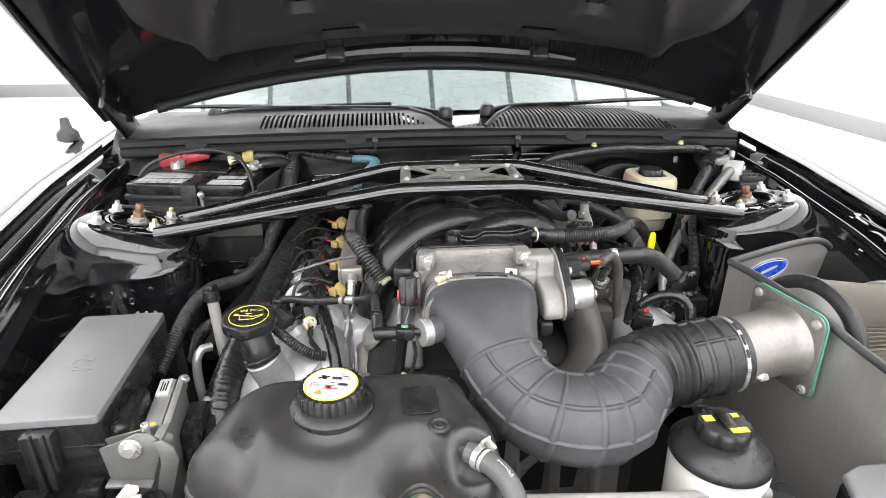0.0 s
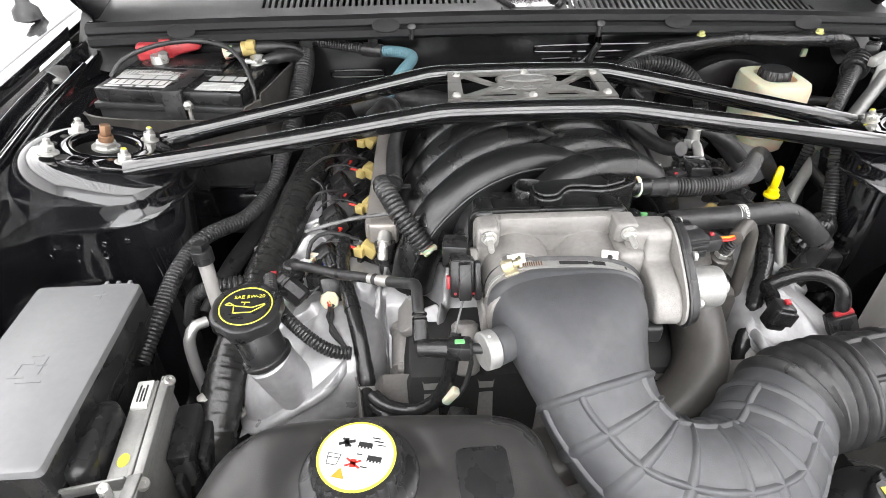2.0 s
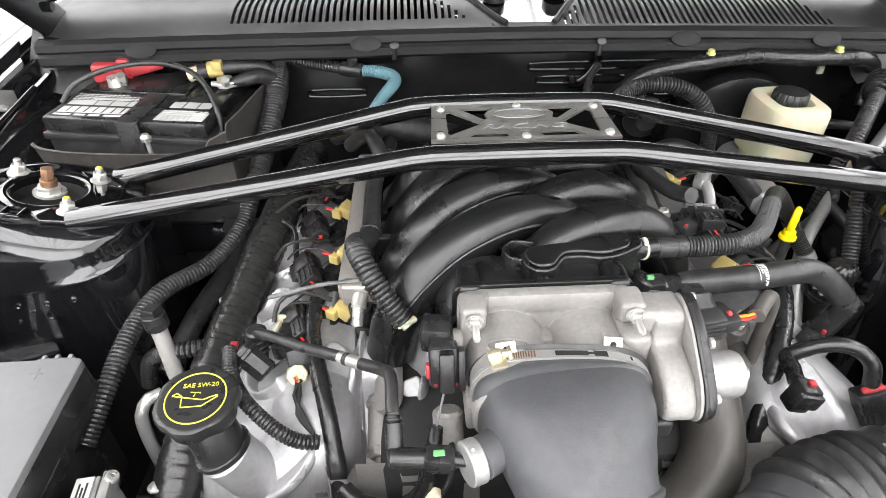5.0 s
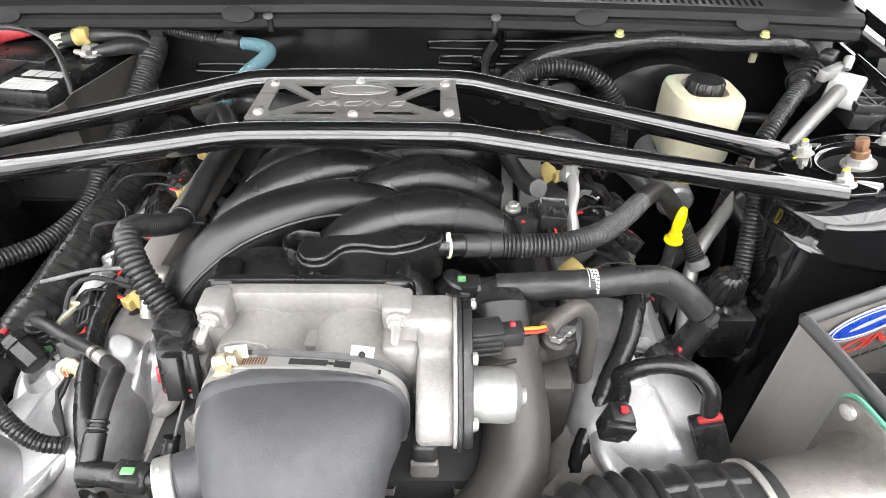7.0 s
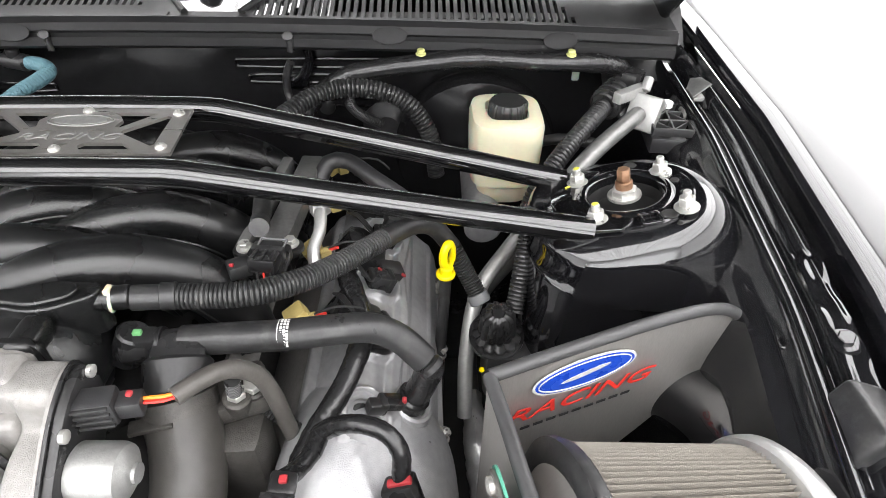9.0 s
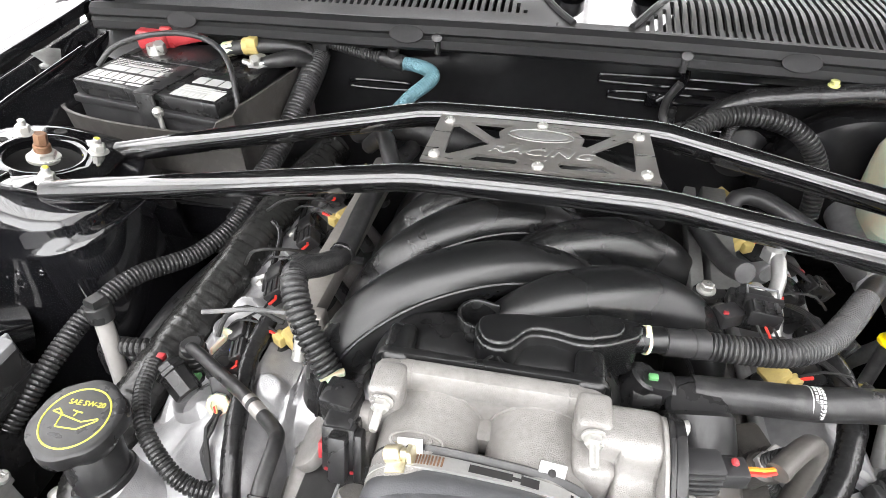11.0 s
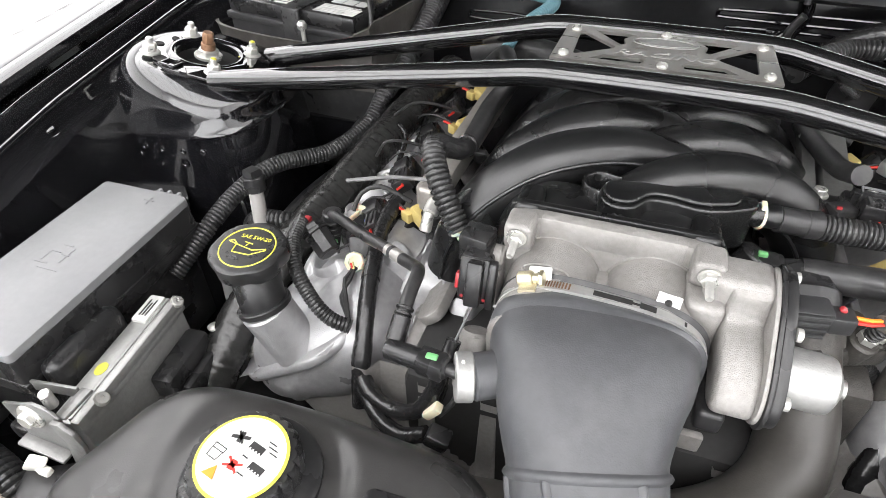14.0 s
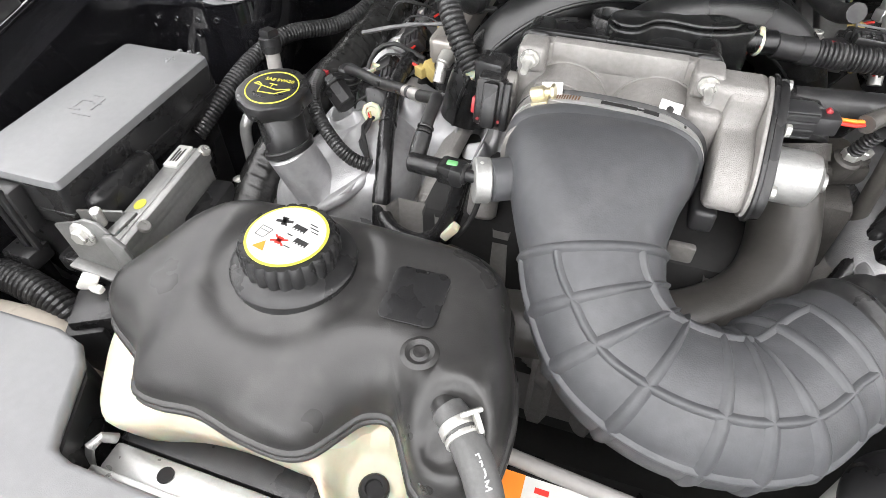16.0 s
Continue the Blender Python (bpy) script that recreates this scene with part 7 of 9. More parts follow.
loom("taped loom branch curving under the intake", [(-0.198, 0.664, 0.770), (-0.172, 0.640, 0.762), (-0.145, 0.628, 0.762), (-0.12, 0.628, 0.775)], 0.0070)
solo("corrugated_loom", tube([(-0.302, 0.768, 0.848), (-0.294, 0.738, 0.847), (-0.276, 0.710, 0.842), (-0.250, 0.690, 0.829), (-0.230, 0.683, 0.819), (-0.212, 0.684, 0.814)], 0.0070, 12, corr=(0.0036, 0.0009)), LOOM, "thin corrugated loom hanging over the valve cover", "wiring loom", sharp=20)
pg = thing("plug_connector", (-0.28, 0.765, 0.82), "black multi-pin plug on the valve cover", "connector", "connectors")
part("shell", merge(rod((-0.295, 0.772, 0.842), (-0.268, 0.757, 0.824), 0.0125, 8, 0.002), rod((-0.29, 0.769, 0.8385), (-0.286, 0.767, 0.836), 0.0145, 8, 0.001)), PLASTIC, pg)
part("lock_tab", block(-0.303, -0.296, 0.770, 0.778, 0.843, 0.849, 0.001), RED, pg)
wc = thing("plug_connector", (-0.24, 0.754, 0.81), "round cream plug with braided wires", "connector", "connectors")
part("shell", lathe([(0.0086, -0.006), (0.0102, -0.003), (0.0102, 0.003), (0.0088, 0.0045), (0.0062, 0.0045), (0.0056, 0.0015), (0.0, 0.0015)], 8, aim((-0.239, 0.752, 0.826), (0.3, -0.75, 0.45))), CREAM, wc)
part("back_shell", box((0.024, 0.03, 0.022), aim((-0.238, 0.768, 0.829), (0.3, -0.75, 0.45)), 0.003), PLASTIC, wc)
for k in range(3):
    part("wire", tube([(-0.239 + 0.002 * k, 0.747, 0.823), (-0.237 + 0.003 * math.sin(k * 2), 0.730, 0.821 + 0.001 * k), (-0.232 - 0.003 * math.sin(k * 2), 0.712, 0.818), (-0.218, 0.692, 0.814)], 0.0020, 6), (INK, HOSE, INK)[k], wc)
part("wire", tube([(-0.241, 0.748, 0.827), (-0.238, 0.744, 0.824), (-0.237, 0.742, 0.819)], 0.0009, 6), RED_MARK, wc)
part("wire", tube([(-0.239, 0.748, 0.829), (-0.236, 0.744, 0.826), (-0.239, 0.742, 0.821)], 0.0008, 6), TAN, wc)
wd = thing("plug_connector", (-0.255, 0.815, 0.81), "black plug with a cream locking collar", "connector", "connectors")
part("shell", box((0.022, 0.04, 0.020), Matrix.Translation((-0.252, 0.795, 0.828)) @ Matrix.Rotation(radians(-15), 4, "Z"), 0.003), PLASTIC, wd)
part("collar", merge(box((0.022, 0.005, 0.014), Matrix.Translation((-0.259, 0.820, 0.832)) @ Matrix.Rotation(radians(-15), 4, "Z"), 0.002), box((0.003, 0.020, 0.012), Matrix.Translation((-0.2665, 0.808, 0.830)) @ Matrix.Rotation(radians(-15), 4, "Z"), 0.0015)), CREAM, wd)
part("blue_tab", box((0.003, 0.004, 0.002), Matrix.Translation((-0.248, 0.800, 0.8388)), 0.0005), BLUE, wd)

# throttle sensor plug
rp = thing("sensor_plug", (-0.11, 0.68, 0.86), "black sensor plug with a red locking tab", "connector", "connectors")
part("socket", merge(box((0.024, 0.022, 0.026), Matrix.Translation((-0.1060, 0.7140, 0.9150)) @ Matrix.Rotation(radians(-8), 4, "Z"), 0.003), box((0.02, 0.03, 0.03), Matrix.Translation((-0.1020, 0.7060, 0.9070)), 0.003)), PLASTIC, rp)
part("shell", merge(box((0.024, 0.018, 0.038), Matrix.Translation((-0.1010, 0.6930, 0.9010)) @ Matrix.Rotation(radians(-18), 4, "X"), 0.004), box((0.012, 0.010, 0.036), Matrix.Translation((-0.0990, 0.6810, 0.9050)) @ Matrix.Rotation(radians(-18), 4, "X"), 0.002), box((0.006, 0.01, 0.038), Matrix.Translation((-0.0870, 0.6860, 0.9020)) @ Matrix.Rotation(radians(-18), 4, "X"), 0.002)), PLASTIC, rp)
part("lock_tab", box((0.003, 0.006, 0.013), Matrix.Translation((-0.1140, 0.6890, 0.8980)) @ Matrix.Rotation(radians(-18), 4, "X"), 0.001), RED, rp)
part("seal_dot", lathe([(0.0014, 0), (0.0014, 0.0004)], 8, aim((-0.1080, 0.6790, 0.8920), (0, -1, 0.3))), RED, rp)
part("seal_dot", lathe([(0.0014, 0), (0.0014, 0.0004)], 8, aim((-0.0910, 0.6790, 0.8920), (0, -1, 0.3))), RED, rp)
part("wire", tube([(-0.099, 0.688, 0.882), (-0.108, 0.668, 0.855), (-0.111, 0.655, 0.84), (-0.114, 0.650, 0.82)], 0.0011, 8), GREY_PLASTIC, rp)
loom("short taped lead below the sensor plug", [(-0.109, 0.665, 0.856), (-0.112, 0.653, 0.84), (-0.116, 0.648, 0.81), (-0.125, 0.645, 0.78)], 0.0062)

# alloy bosses and brackets at the front of the engine
acc = thing("accessory_bracket", (-0.12, 0.66, 0.74), "cast alloy accessory bracket with sensor and bolts", "bracket")
part("sensor_body", merge(rod((-0.1620, 0.757, 0.7805), (-0.1609, 0.704, 0.7655), 0.0128, 24, 0.002), rod((-0.1619, 0.752, 0.7795), (-0.1617, 0.745, 0.7775), 0.0145, 24, 0.0015), hexnut((-0.1609, 0.705, 0.766), (0.0, -1, -0.15), 0.0118, 0.010), rod((-0.1608, 0.697, 0.7635), (-0.1598, 0.676, 0.7615), 0.0058, 16, 0.0015)), CAST, acc)
part("sensor_bracket", merge(box((0.003, 0.012, 0.026), Matrix.Translation((-0.143, 0.697, 0.764)), 0.0008), box((0.018, 0.012, 0.003), Matrix.Translation((-0.152, 0.697, 0.778)), 0.0008)), ZINC, acc)


def cast_top(x, y):
    """The cast shoulder between the bank and the valley: it climbs backwards, with bosses, webs and hollows."""
    z = 0.738 + 0.080 * smooth01(0.67, 0.80, y) + 0.012 * smooth01(-0.19, -0.22, x)
    for bx, by, br, bh in ((-0.2028, 0.776, 0.011, 0.014), (-0.128, 0.745, 0.012, 0.018), (-0.110, 0.785, 0.016, 0.020), (-0.196, 0.715, 0.013, 0.012), (-0.135, 0.700, 0.011, 0.012)):
        z += bh * smooth01(br * 1.5, br * 0.75, math.hypot(x - bx, y - by))
    for k, lean in ((-0.192, 0.20), (-0.148, -0.10), (-0.118, 0.25)):
        z += 0.011 * smooth01(0.0055, 0.0025, abs(x - k - lean * (y - 0.74)))
    z -= 0.016 * smooth01(0.022, 0.010, math.hypot(x + 0.172, (y - 0.735) * 0.7)) + 0.014 * smooth01(0.020, 0.010, math.hypot(x + 0.134, (y - 0.775) * 0.8))
    z -= 0.010 * smooth01(0.0028, 0.0012, abs(x + 0.1816 + 0.05 * (y - 0.75)))
    return z


part("head_casting", thicken(sheet(100, 90, lambda u, v: V((-0.222 + 0.152 * u, 0.672 + 0.150 * v, cast_top(-0.222 + 0.152 * u, 0.672 + 0.150 * v)))), 0.006), COVER_ALU, acc, "bare alloy casting beside the bank", sharp=60)
part("housing", merge(rod((-0.088, 0.765, 0.722), (-0.0928, 0.719, 0.6945), 0.019, 28, 0.004)), CAST, acc)
part("pillar", rod((-0.0976, 0.690, 0.845), (-0.0970, 0.664, 0.800), 0.0135, 20, 0.003), CAST, acc)
for x, y, z, way in ((-0.0929, 0.7185, 0.6945, (0, -1, -0.5)), (-0.2028, 0.7735, 0.789, (0.2, -0.7, 0.7)), (-0.110, 0.782, 0.822, (0.1, -0.4, 0.9)), (-0.196, 0.713, 0.775, (0, -0.5, 0.9))):
    part("bolt", merge(lathe([(0.0085, 0), (0.0085, 0.002)], 16, aim((x, y, z), way)), hexnut(V((x, y, z)) + V(way).normalized() * 0.0015, way, 0.006, 0.007)), ZINC, acc)
rs = thing("tan_plug", (-0.10, 0.63, 0.76), "small tan plug hanging under the intake tube", "connector", "connectors")
part("shell", box((0.008, 0.009, 0.020), Matrix.Translation((-0.115, 0.630, 0.808)) @ Matrix.Rotation(radians(35), 4, "Y"), 0.002), CREAM, rs)
part("socket", box((0.020, 0.016, 0.016), Matrix.Translation((-0.108, 0.622, 0.785)) @ Matrix.Rotation(radians(15), 4, "Y"), 0.003), PLASTIC, rs)
part("wire", tube([(-0.110, 0.631, 0.803), (-0.101, 0.637, 0.815), (-0.095, 0.645, 0.835), (-0.097, 0.652, 0.850)], 0.0024, 8), INK, rs)

# ---- oil filler ----
oil = thing("oil_filler", (-0.31, 0.70, 0.75), "black oil filler neck and lobed cap with yellow printing", "oil filler")
part("alloy_stub", merge(rod((-0.270, 0.680, 0.765), (-0.2915, 0.6745, 0.824), 0.0235, 32, 0.002)), COVER_ALU, oil)
part("neck", merge(tube([(-0.2895, 0.675, 0.819), (-0.292, 0.6755, 0.828), (-0.298, 0.681, 0.844), (-0.3045, 0.690, 0.861)], [0.0205, 0.0210, 0.0212, 0.0225], 28), rod((-0.2905, 0.6747, 0.8225), (-0.2925, 0.6755, 0.8285), 0.0245, 28, 0.001)), PLASTIC, oil)


def lobed(r, z, k, n=72):
    return [V((r * (1 - k * (0.5 + 0.5 * math.cos(6 * 2 * math.pi * j / n + 0.5)) ** 2) * math.cos(2 * math.pi * j / n), r * (1 - k * (0.5 + 0.5 * math.cos(6 * 2 * math.pi * j / n + 0.5)) ** 2) * math.sin(2 * math.pi * j / n), z)) for j in range(n)]


OM = Matrix.Translation((-0.3045, 0.690, 0.8585)) @ Matrix.Rotation(radians(3), 4, "X") @ Matrix.Rotation(radians(2), 4, "Z")
bm = loft([lobed(r, z, k) for r, z, k in ((0.022, 0.0025, 0.0), (0.0280, 0.0030, 0.06), (0.0335, 0.0045, 0.09), (0.0345, 0.0065, 0.09), (0.0347, 0.0150, 0.07), (0.0335, 0.0185, 0.04), (0.0315, 0.0197, 0.02), (0.029, 0.0198, 0), (0.002, 0.0195, 0))])
bmesh.ops.transform(bm, matrix=OM, verts=bm.verts)
oc = part("cap", bm, PLASTIC, oil, "black lobed cap")
TOP = OM @ Matrix.Translation((0, 0, 0.0197))
part("ring_print", tube([TOP @ V((0.0243 * math.cos(a * math.pi / 24), 0.0243 * math.sin(a * math.pi / 24), 0)) for a in range(49)], 0.0007, 6), YELLOW_INK, oc)
part("grade_print", lettering("SAE 5W-20", 0.0058, TOP @ Matrix.Translation((0.002, 0.0120, 0.0)), 0.0004, stretch=1.05), YELLOW_INK, oc)
can = [(-0.0195, 0.003), (-0.016, 0.0055), (-0.0115, 0.002), (-0.0105, -0.0085), (0.006, -0.0085), (0.0175, 0.0), (0.017, 0.0015), (0.006, -0.0025), (-0.011, 0.001)]
for a, b in zip(can, can[1:] + can[:1]):
    part("can_print", tube([TOP @ V((*a, 0)), TOP @ V((*b, 0))], 0.00055, 6), YELLOW_INK, oc)
part("can_print", tube([TOP @ V((-0.002, 0.001, 0)), TOP @ V((-0.001, 0.005, 0)), TOP @ V((-0.005, 0.0055, 0)), TOP @ V((0.003, 0.0045, 0))], 0.00055, 6), YELLOW_INK, oc)

dip = thing("transmission_tube", (-0.37, 0.79, 0.72), "grey metal dipstick tube with a black plug on top", "dipstick")
part("tube", tube([(-0.386, 0.812, 0.842), (-0.383, 0.806, 0.82), (-0.379, 0.797, 0.79), (-0.372, 0.783, 0.74), (-0.37, 0.775, 0.68)], 0.0082, 14), GAUGE_GREY, dip)
part("plug", merge(rod((-0.3855, 0.8115, 0.838), (-0.387, 0.814, 0.855), 0.0118, 16, 0.001), lathe([(0.0098, 0), (0.0105, 0.006), (0.009, 0.009)], 4, aim((-0.387, 0.814, 0.854), (0, 0.1, 1), 30))), PLASTIC, dip)
hose("metal_line", "bent bare metal line beside the fuse box", [(-0.395, 0.735, 0.68), (-0.402, 0.745, 0.74), (-0.402, 0.752, 0.775), (-0.395, 0.762, 0.787), (-0.385, 0.77, 0.785)], 0.0065, ALU, category="pipe")
hose("metal_line", "short bare metal nipple in the dark behind the looms", [(-0.352, 0.90, 0.73), (-0.352, 0.90, 0.775), (-0.350, 0.902, 0.79)], 0.0075, GAUGE_GREY, category="pipe")
sl = thing("side_ledge", (-0.45, 1.06, 0.77), "black pressed ledge with a clip tab beside the battery tray", "bracket")
part("ledge", merge(box((0.19, 0.05, 0.004), Matrix.Translation((-0.452, 1.085, 0.789)), 0.0015), box((0.19, 0.004, 0.05), Matrix.Translation((-0.452, 1.062, 0.766)), 0.0015)), PAINT, sl)
part("clip_tab", merge(box((0.030, 0.024, 0.004), Matrix.Translation((-0.369, 1.046, 0.797)), 0.001), box((0.024, 0.004, 0.012), Matrix.Translation((-0.369, 1.035, 0.793)), 0.001)), PLASTIC, sl)
hose("coolant_hose", "black rubber hose low behind the fuse box", [(-0.42, 0.85, 0.72), (-0.40, 0.92, 0.745), (-0.37, 1.0, 0.76), (-0.345, 1.08, 0.77)], 0.014, HOSE)

# ---- battery cables ----
solo("battery_cable", tube([(-0.515, 1.232, 0.958), (-0.47, 1.250, 0.966), (-0.40, 1.258, 0.966), (-0.32, 1.250, 0.957), (-0.25, 1.236, 0.948), (-0.20, 1.226, 0.943)], 0.0085, 12, corr=(0.0042, 0.0012)), LOOM, "black corrugated cable from the red terminal cover", "cable", sharp=20)
solo("cable_clip", merge(box((0.022, 0.022, 0.024), Matrix.Translation((-0.312, 1.248, 0.956)), 0.003), rod((-0.312, 1.248, 0.95), (-0.318, 1.24, 0.93), 0.004, 8)), LOOM, "black plastic cable clip over two cables", "clip", "clips")
be = thing("heater_tube", (-0.16, 1.17, 0.92), "pale blue elbow sleeve joined to a black corrugated tube", "hose")
part("sleeve", tube([(-0.190, 1.224, 0.942), (-0.172, 1.216, 0.944), (-0.150, 1.198, 0.946), (-0.141, 1.180, 0.946), (-0.145, 1.160, 0.944), (-0.158, 1.132, 0.940), (-0.170, 1.105, 0.932), (-0.178, 1.08, 0.918)], [0.0085, 0.009, 0.009, 0.009, 0.009, 0.008, 0.0075, 0.0075], 14, corr=(0.004, 0.0008)), BLUE_HOSE, be, sharp=20)
part("joint", merge(rod((-0.222, 1.232, 0.944), (-0.188, 1.223, 0.942), 0.011, 14, 0.002), rod((-0.205, 1.226, 0.95), (-0.202, 1.224, 0.962), 0.008, 10, 0.001)), PLASTIC, be)
hose("ground_wire", "thin black wire looped over the battery", [(-0.592, 1.150, 0.936), (-0.575, 1.165, 0.955), (-0.53, 1.172, 0.972), (-0.47, 1.172, 0.980), (-0.42, 1.158, 0.976), (-0.39, 1.135, 0.960), (-0.374, 1.108, 0.93), (-0.372, 1.098, 0.91)], 0.0036, HOSE, 8, category="cable")
bc = thing("battery_cable", (-0.35, 1.21, 0.93), "black negative battery cables with tan clips", "cable")
part("cable", tube([(-0.43, 1.206, 0.950), (-0.395, 1.212, 0.955), (-0.355, 1.222, 0.954), (-0.328, 1.232, 0.945), (-0.318, 1.232, 0.93)], 0.0095, 12), HOSE, bc)
part("cable", tube([(-0.372, 1.184, 0.944), (-0.352, 1.192, 0.946), (-0.335, 1.206, 0.945), (-0.322, 1.218, 0.935)], [0.007, 0.010, 0.011, 0.011], 12), HOSE, bc)
part("tan_clip", merge(rod((-0.408, 1.210, 0.954), (-0.388, 1.213, 0.9555), 0.0115, 10, 0.001), box((0.014, 0.014, 0.012), Matrix.Translation((-0.392, 1.205, 0.963)), 0.002)), TAN, bc)
part("white_clip", rod((-0.436, 1.205, 0.949), (-0.420, 1.208, 0.952), 0.0098, 10, 0.001), CREAM, bc)
part("lug", merge(box((0.03, 0.014, 0.008), Matrix.Translation((-0.375, 1.183, 0.944)) @ Matrix.Rotation(radians(18), 4, "Z"), 0.002), hexnut((-0.378, 1.178, 0.946), (0.3, -0.5, 0.8), 0.0065, 0.01)), ZINC, bc)

# ---- right bank hoses ----
eh = thing("purge_hose", (0.25, 0.87, 0.88), "black corrugated hose from the manifold over the engine", "hose")
PURGE = [(0.128, 0.803, 0.925), (0.160, 0.804, 0.924), (0.195, 0.810, 0.922), (0.228, 0.833, 0.915), (0.256, 0.866, 0.906), (0.287, 0.908, 0.897), (0.315, 0.945, 0.886), (0.336, 0.962, 0.870), (0.355, 0.962, 0.845), (0.372, 0.950, 0.815), (0.386, 0.935, 0.793)]
part("corrugated_hose", tube(PURGE[:6], 0.0104, 20, corr=(0.0034, 0.0010)), HOSE, eh, sharp=20)
part("smooth_bend", tube(PURGE[5:9], 0.0100, 20, 0.004), HOSE, eh)
part("corrugated_end", tube(PURGE[8:], 0.0102, 18, corr=(0.0032, 0.0009)), HOSE, eh, sharp=20)
part("cuff", merge(rod((0.104, 0.7972, 0.929), (0.132, 0.803, 0.925), 0.0100, 18, 0.001), rod((0.124, 0.8015, 0.926), (0.136, 0.804, 0.925), 0.0110, 18, 0.001)), HOSE, eh)
part("white_clip", merge(rod((0.0905, 0.7943, 0.9309), (0.0930, 0.7949, 0.9306), 0.0106, 18, 0.0006), box((0.004, 0.009, 0.005), Matrix.Translation((0.092, 0.7935, 0.9405)), 0.001)), CREAM, eh)
part("grey_tip", rod((0.383, 0.938, 0.797), (0.388, 0.932, 0.788), 0.012, 14, 0.001), GREY_PLASTIC, eh)
fh = thing("breather_hose", (0.22, 0.80, 0.86), "smooth black breather hose with a printed band", "hose")
part("hose", tube([(0.134, 0.791, 0.887), (0.17, 0.792, 0.889), (0.215, 0.793, 0.891), (0.252, 0.800, 0.889), (0.283, 0.808, 0.882), (0.306, 0.808, 0.868), (0.326, 0.801, 0.849)], 0.0127, 24), HOSE, fh)
part("band_line", tube([(0.2110, 0.793, 0.891), (0.2118, 0.793, 0.891)], 0.0129, 24), GREY_INK, fh)
for j, dx in enumerate((0.2140, 0.2166, 0.2190)):
    tagged(part("band_print", merge(*[box((0.0018, 0.0016 + 0.0006 * ((k + j) % 3), 0.0003), aim((dx, 0.7935 + 0.01275 * math.sin(q), 0.891 + 0.01275 * math.cos(q)), (0, math.sin(q), math.cos(q))), 0) for k, q in enumerate([-1.5 + 0.24 * i for i in range(9)])]), PAPER, fh), kind="stuff")
part("fitting", merge(rod((0.088, 0.786, 0.884), (0.112, 0.788, 0.885), 0.013, 16, 0.002), rod((0.108, 0.788, 0.885), (0.138, 0.791, 0.887), 0.0115, 16, 0.001), rod((0.116, 0.789, 0.8855), (0.121, 0.7893, 0.886), 0.0142, 16, 0.001), block(0.092, 0.118, 0.778, 0.797, 0.872, 0.900, 0.004)), PLASTIC, fh)
part("green_clip", block(0.100, 0.107, 0.785, 0.790, 0.898, 0.903, 0.001), GREEN, fh)
part("elbow", merge(rod((0.328, 0.7995, 0.846), (0.334, 0.796, 0.840), 0.0125, 16, 0.002), tube([(0.331, 0.798, 0.842), (0.326, 0.797, 0.826), (0.319, 0.797, 0.808), (0.312, 0.797, 0.795)], 0.0125, 14), rod((0.318, 0.797, 0.806), (0.311, 0.797, 0.793), 0.0155, 16, 0.002)), PLASTIC, fh)
part("elbow_stem", rod((0.10, 0.79, 0.90), (0.085, 0.788, 0.87), 0.013, 14, 0.002), PLASTIC, fh)

big = thing("coolant_pipe", (0.1, 0.65, 0.76), "wide smooth dark grey hose passing behind the intake tube", "hose")
GP = [(0.137, 0.750, 0.868), (0.145, 0.727, 0.838), (0.148, 0.692, 0.812), (0.136, 0.655, 0.797), (0.104, 0.624, 0.786), (0.05, 0.601, 0.776), (-0.02, 0.586, 0.770), (-0.09, 0.578, 0.765)]
part("hose", tube(GP, 0.0275, 28), mat("brown_grey_hose", (0.05, 0.047, 0.043), 0.42, vary=0.15, scale=22, bump=0.1, bscale=900, dust=0.1, dust_color=(0.1, 0.095, 0.085)), big)
DARK_CAST = mat("stained_dark_casting", (0.055, 0.052, 0.048), 0.45, metal=0.35, vary=0.3, scale=30, bump=0.4, bscale=900, dust=0.2, dust_color=(0.15, 0.14, 0.125))
part("clamp", merge(tube([(0.1365, 0.752, 0.871), (0.139, 0.744, 0.860)], 0.0295, 28), box((0.03, 0.012, 0.004), Matrix.Translation((0.13, 0.722, 0.875)) @ Matrix.Rotation(radians(15), 4, "Z"), 0.001)), DARK_CAST, big)
part("outlet", merge(rod((0.135, 0.775, 0.885), (0.138, 0.75, 0.868), 0.026, 24, 0.003), rod((0.135, 0.775, 0.884), (0.135, 0.772, 0.893), 0.022, 20, 0.003)), PLASTIC, big)
part("outlet_flange", merge(box((0.07, 0.045, 0.02), Matrix.Translation((0.165, 0.765, 0.85)) @ Matrix.Rotation(radians(20), 4, "Z"), 0.006), rod((0.178, 0.757, 0.845), (0.182, 0.752, 0.868), 0.011, 16, 0.002), rod((0.19, 0.765, 0.845), (0.192, 0.761, 0.866), 0.0095, 16, 0.002), box((0.05, 0.05, 0.1), Matrix.Translation((0.175, 0.745, 0.79)), 0.012)), DARK_CAST, big)
for x, y, z in ((0.182, 0.752, 0.868), (0.192, 0.761, 0.866)):
    part("bolt", hexnut((x, y, z), (0.1, -0.1, 1), 0.0075, 0.007), ZINC, big)

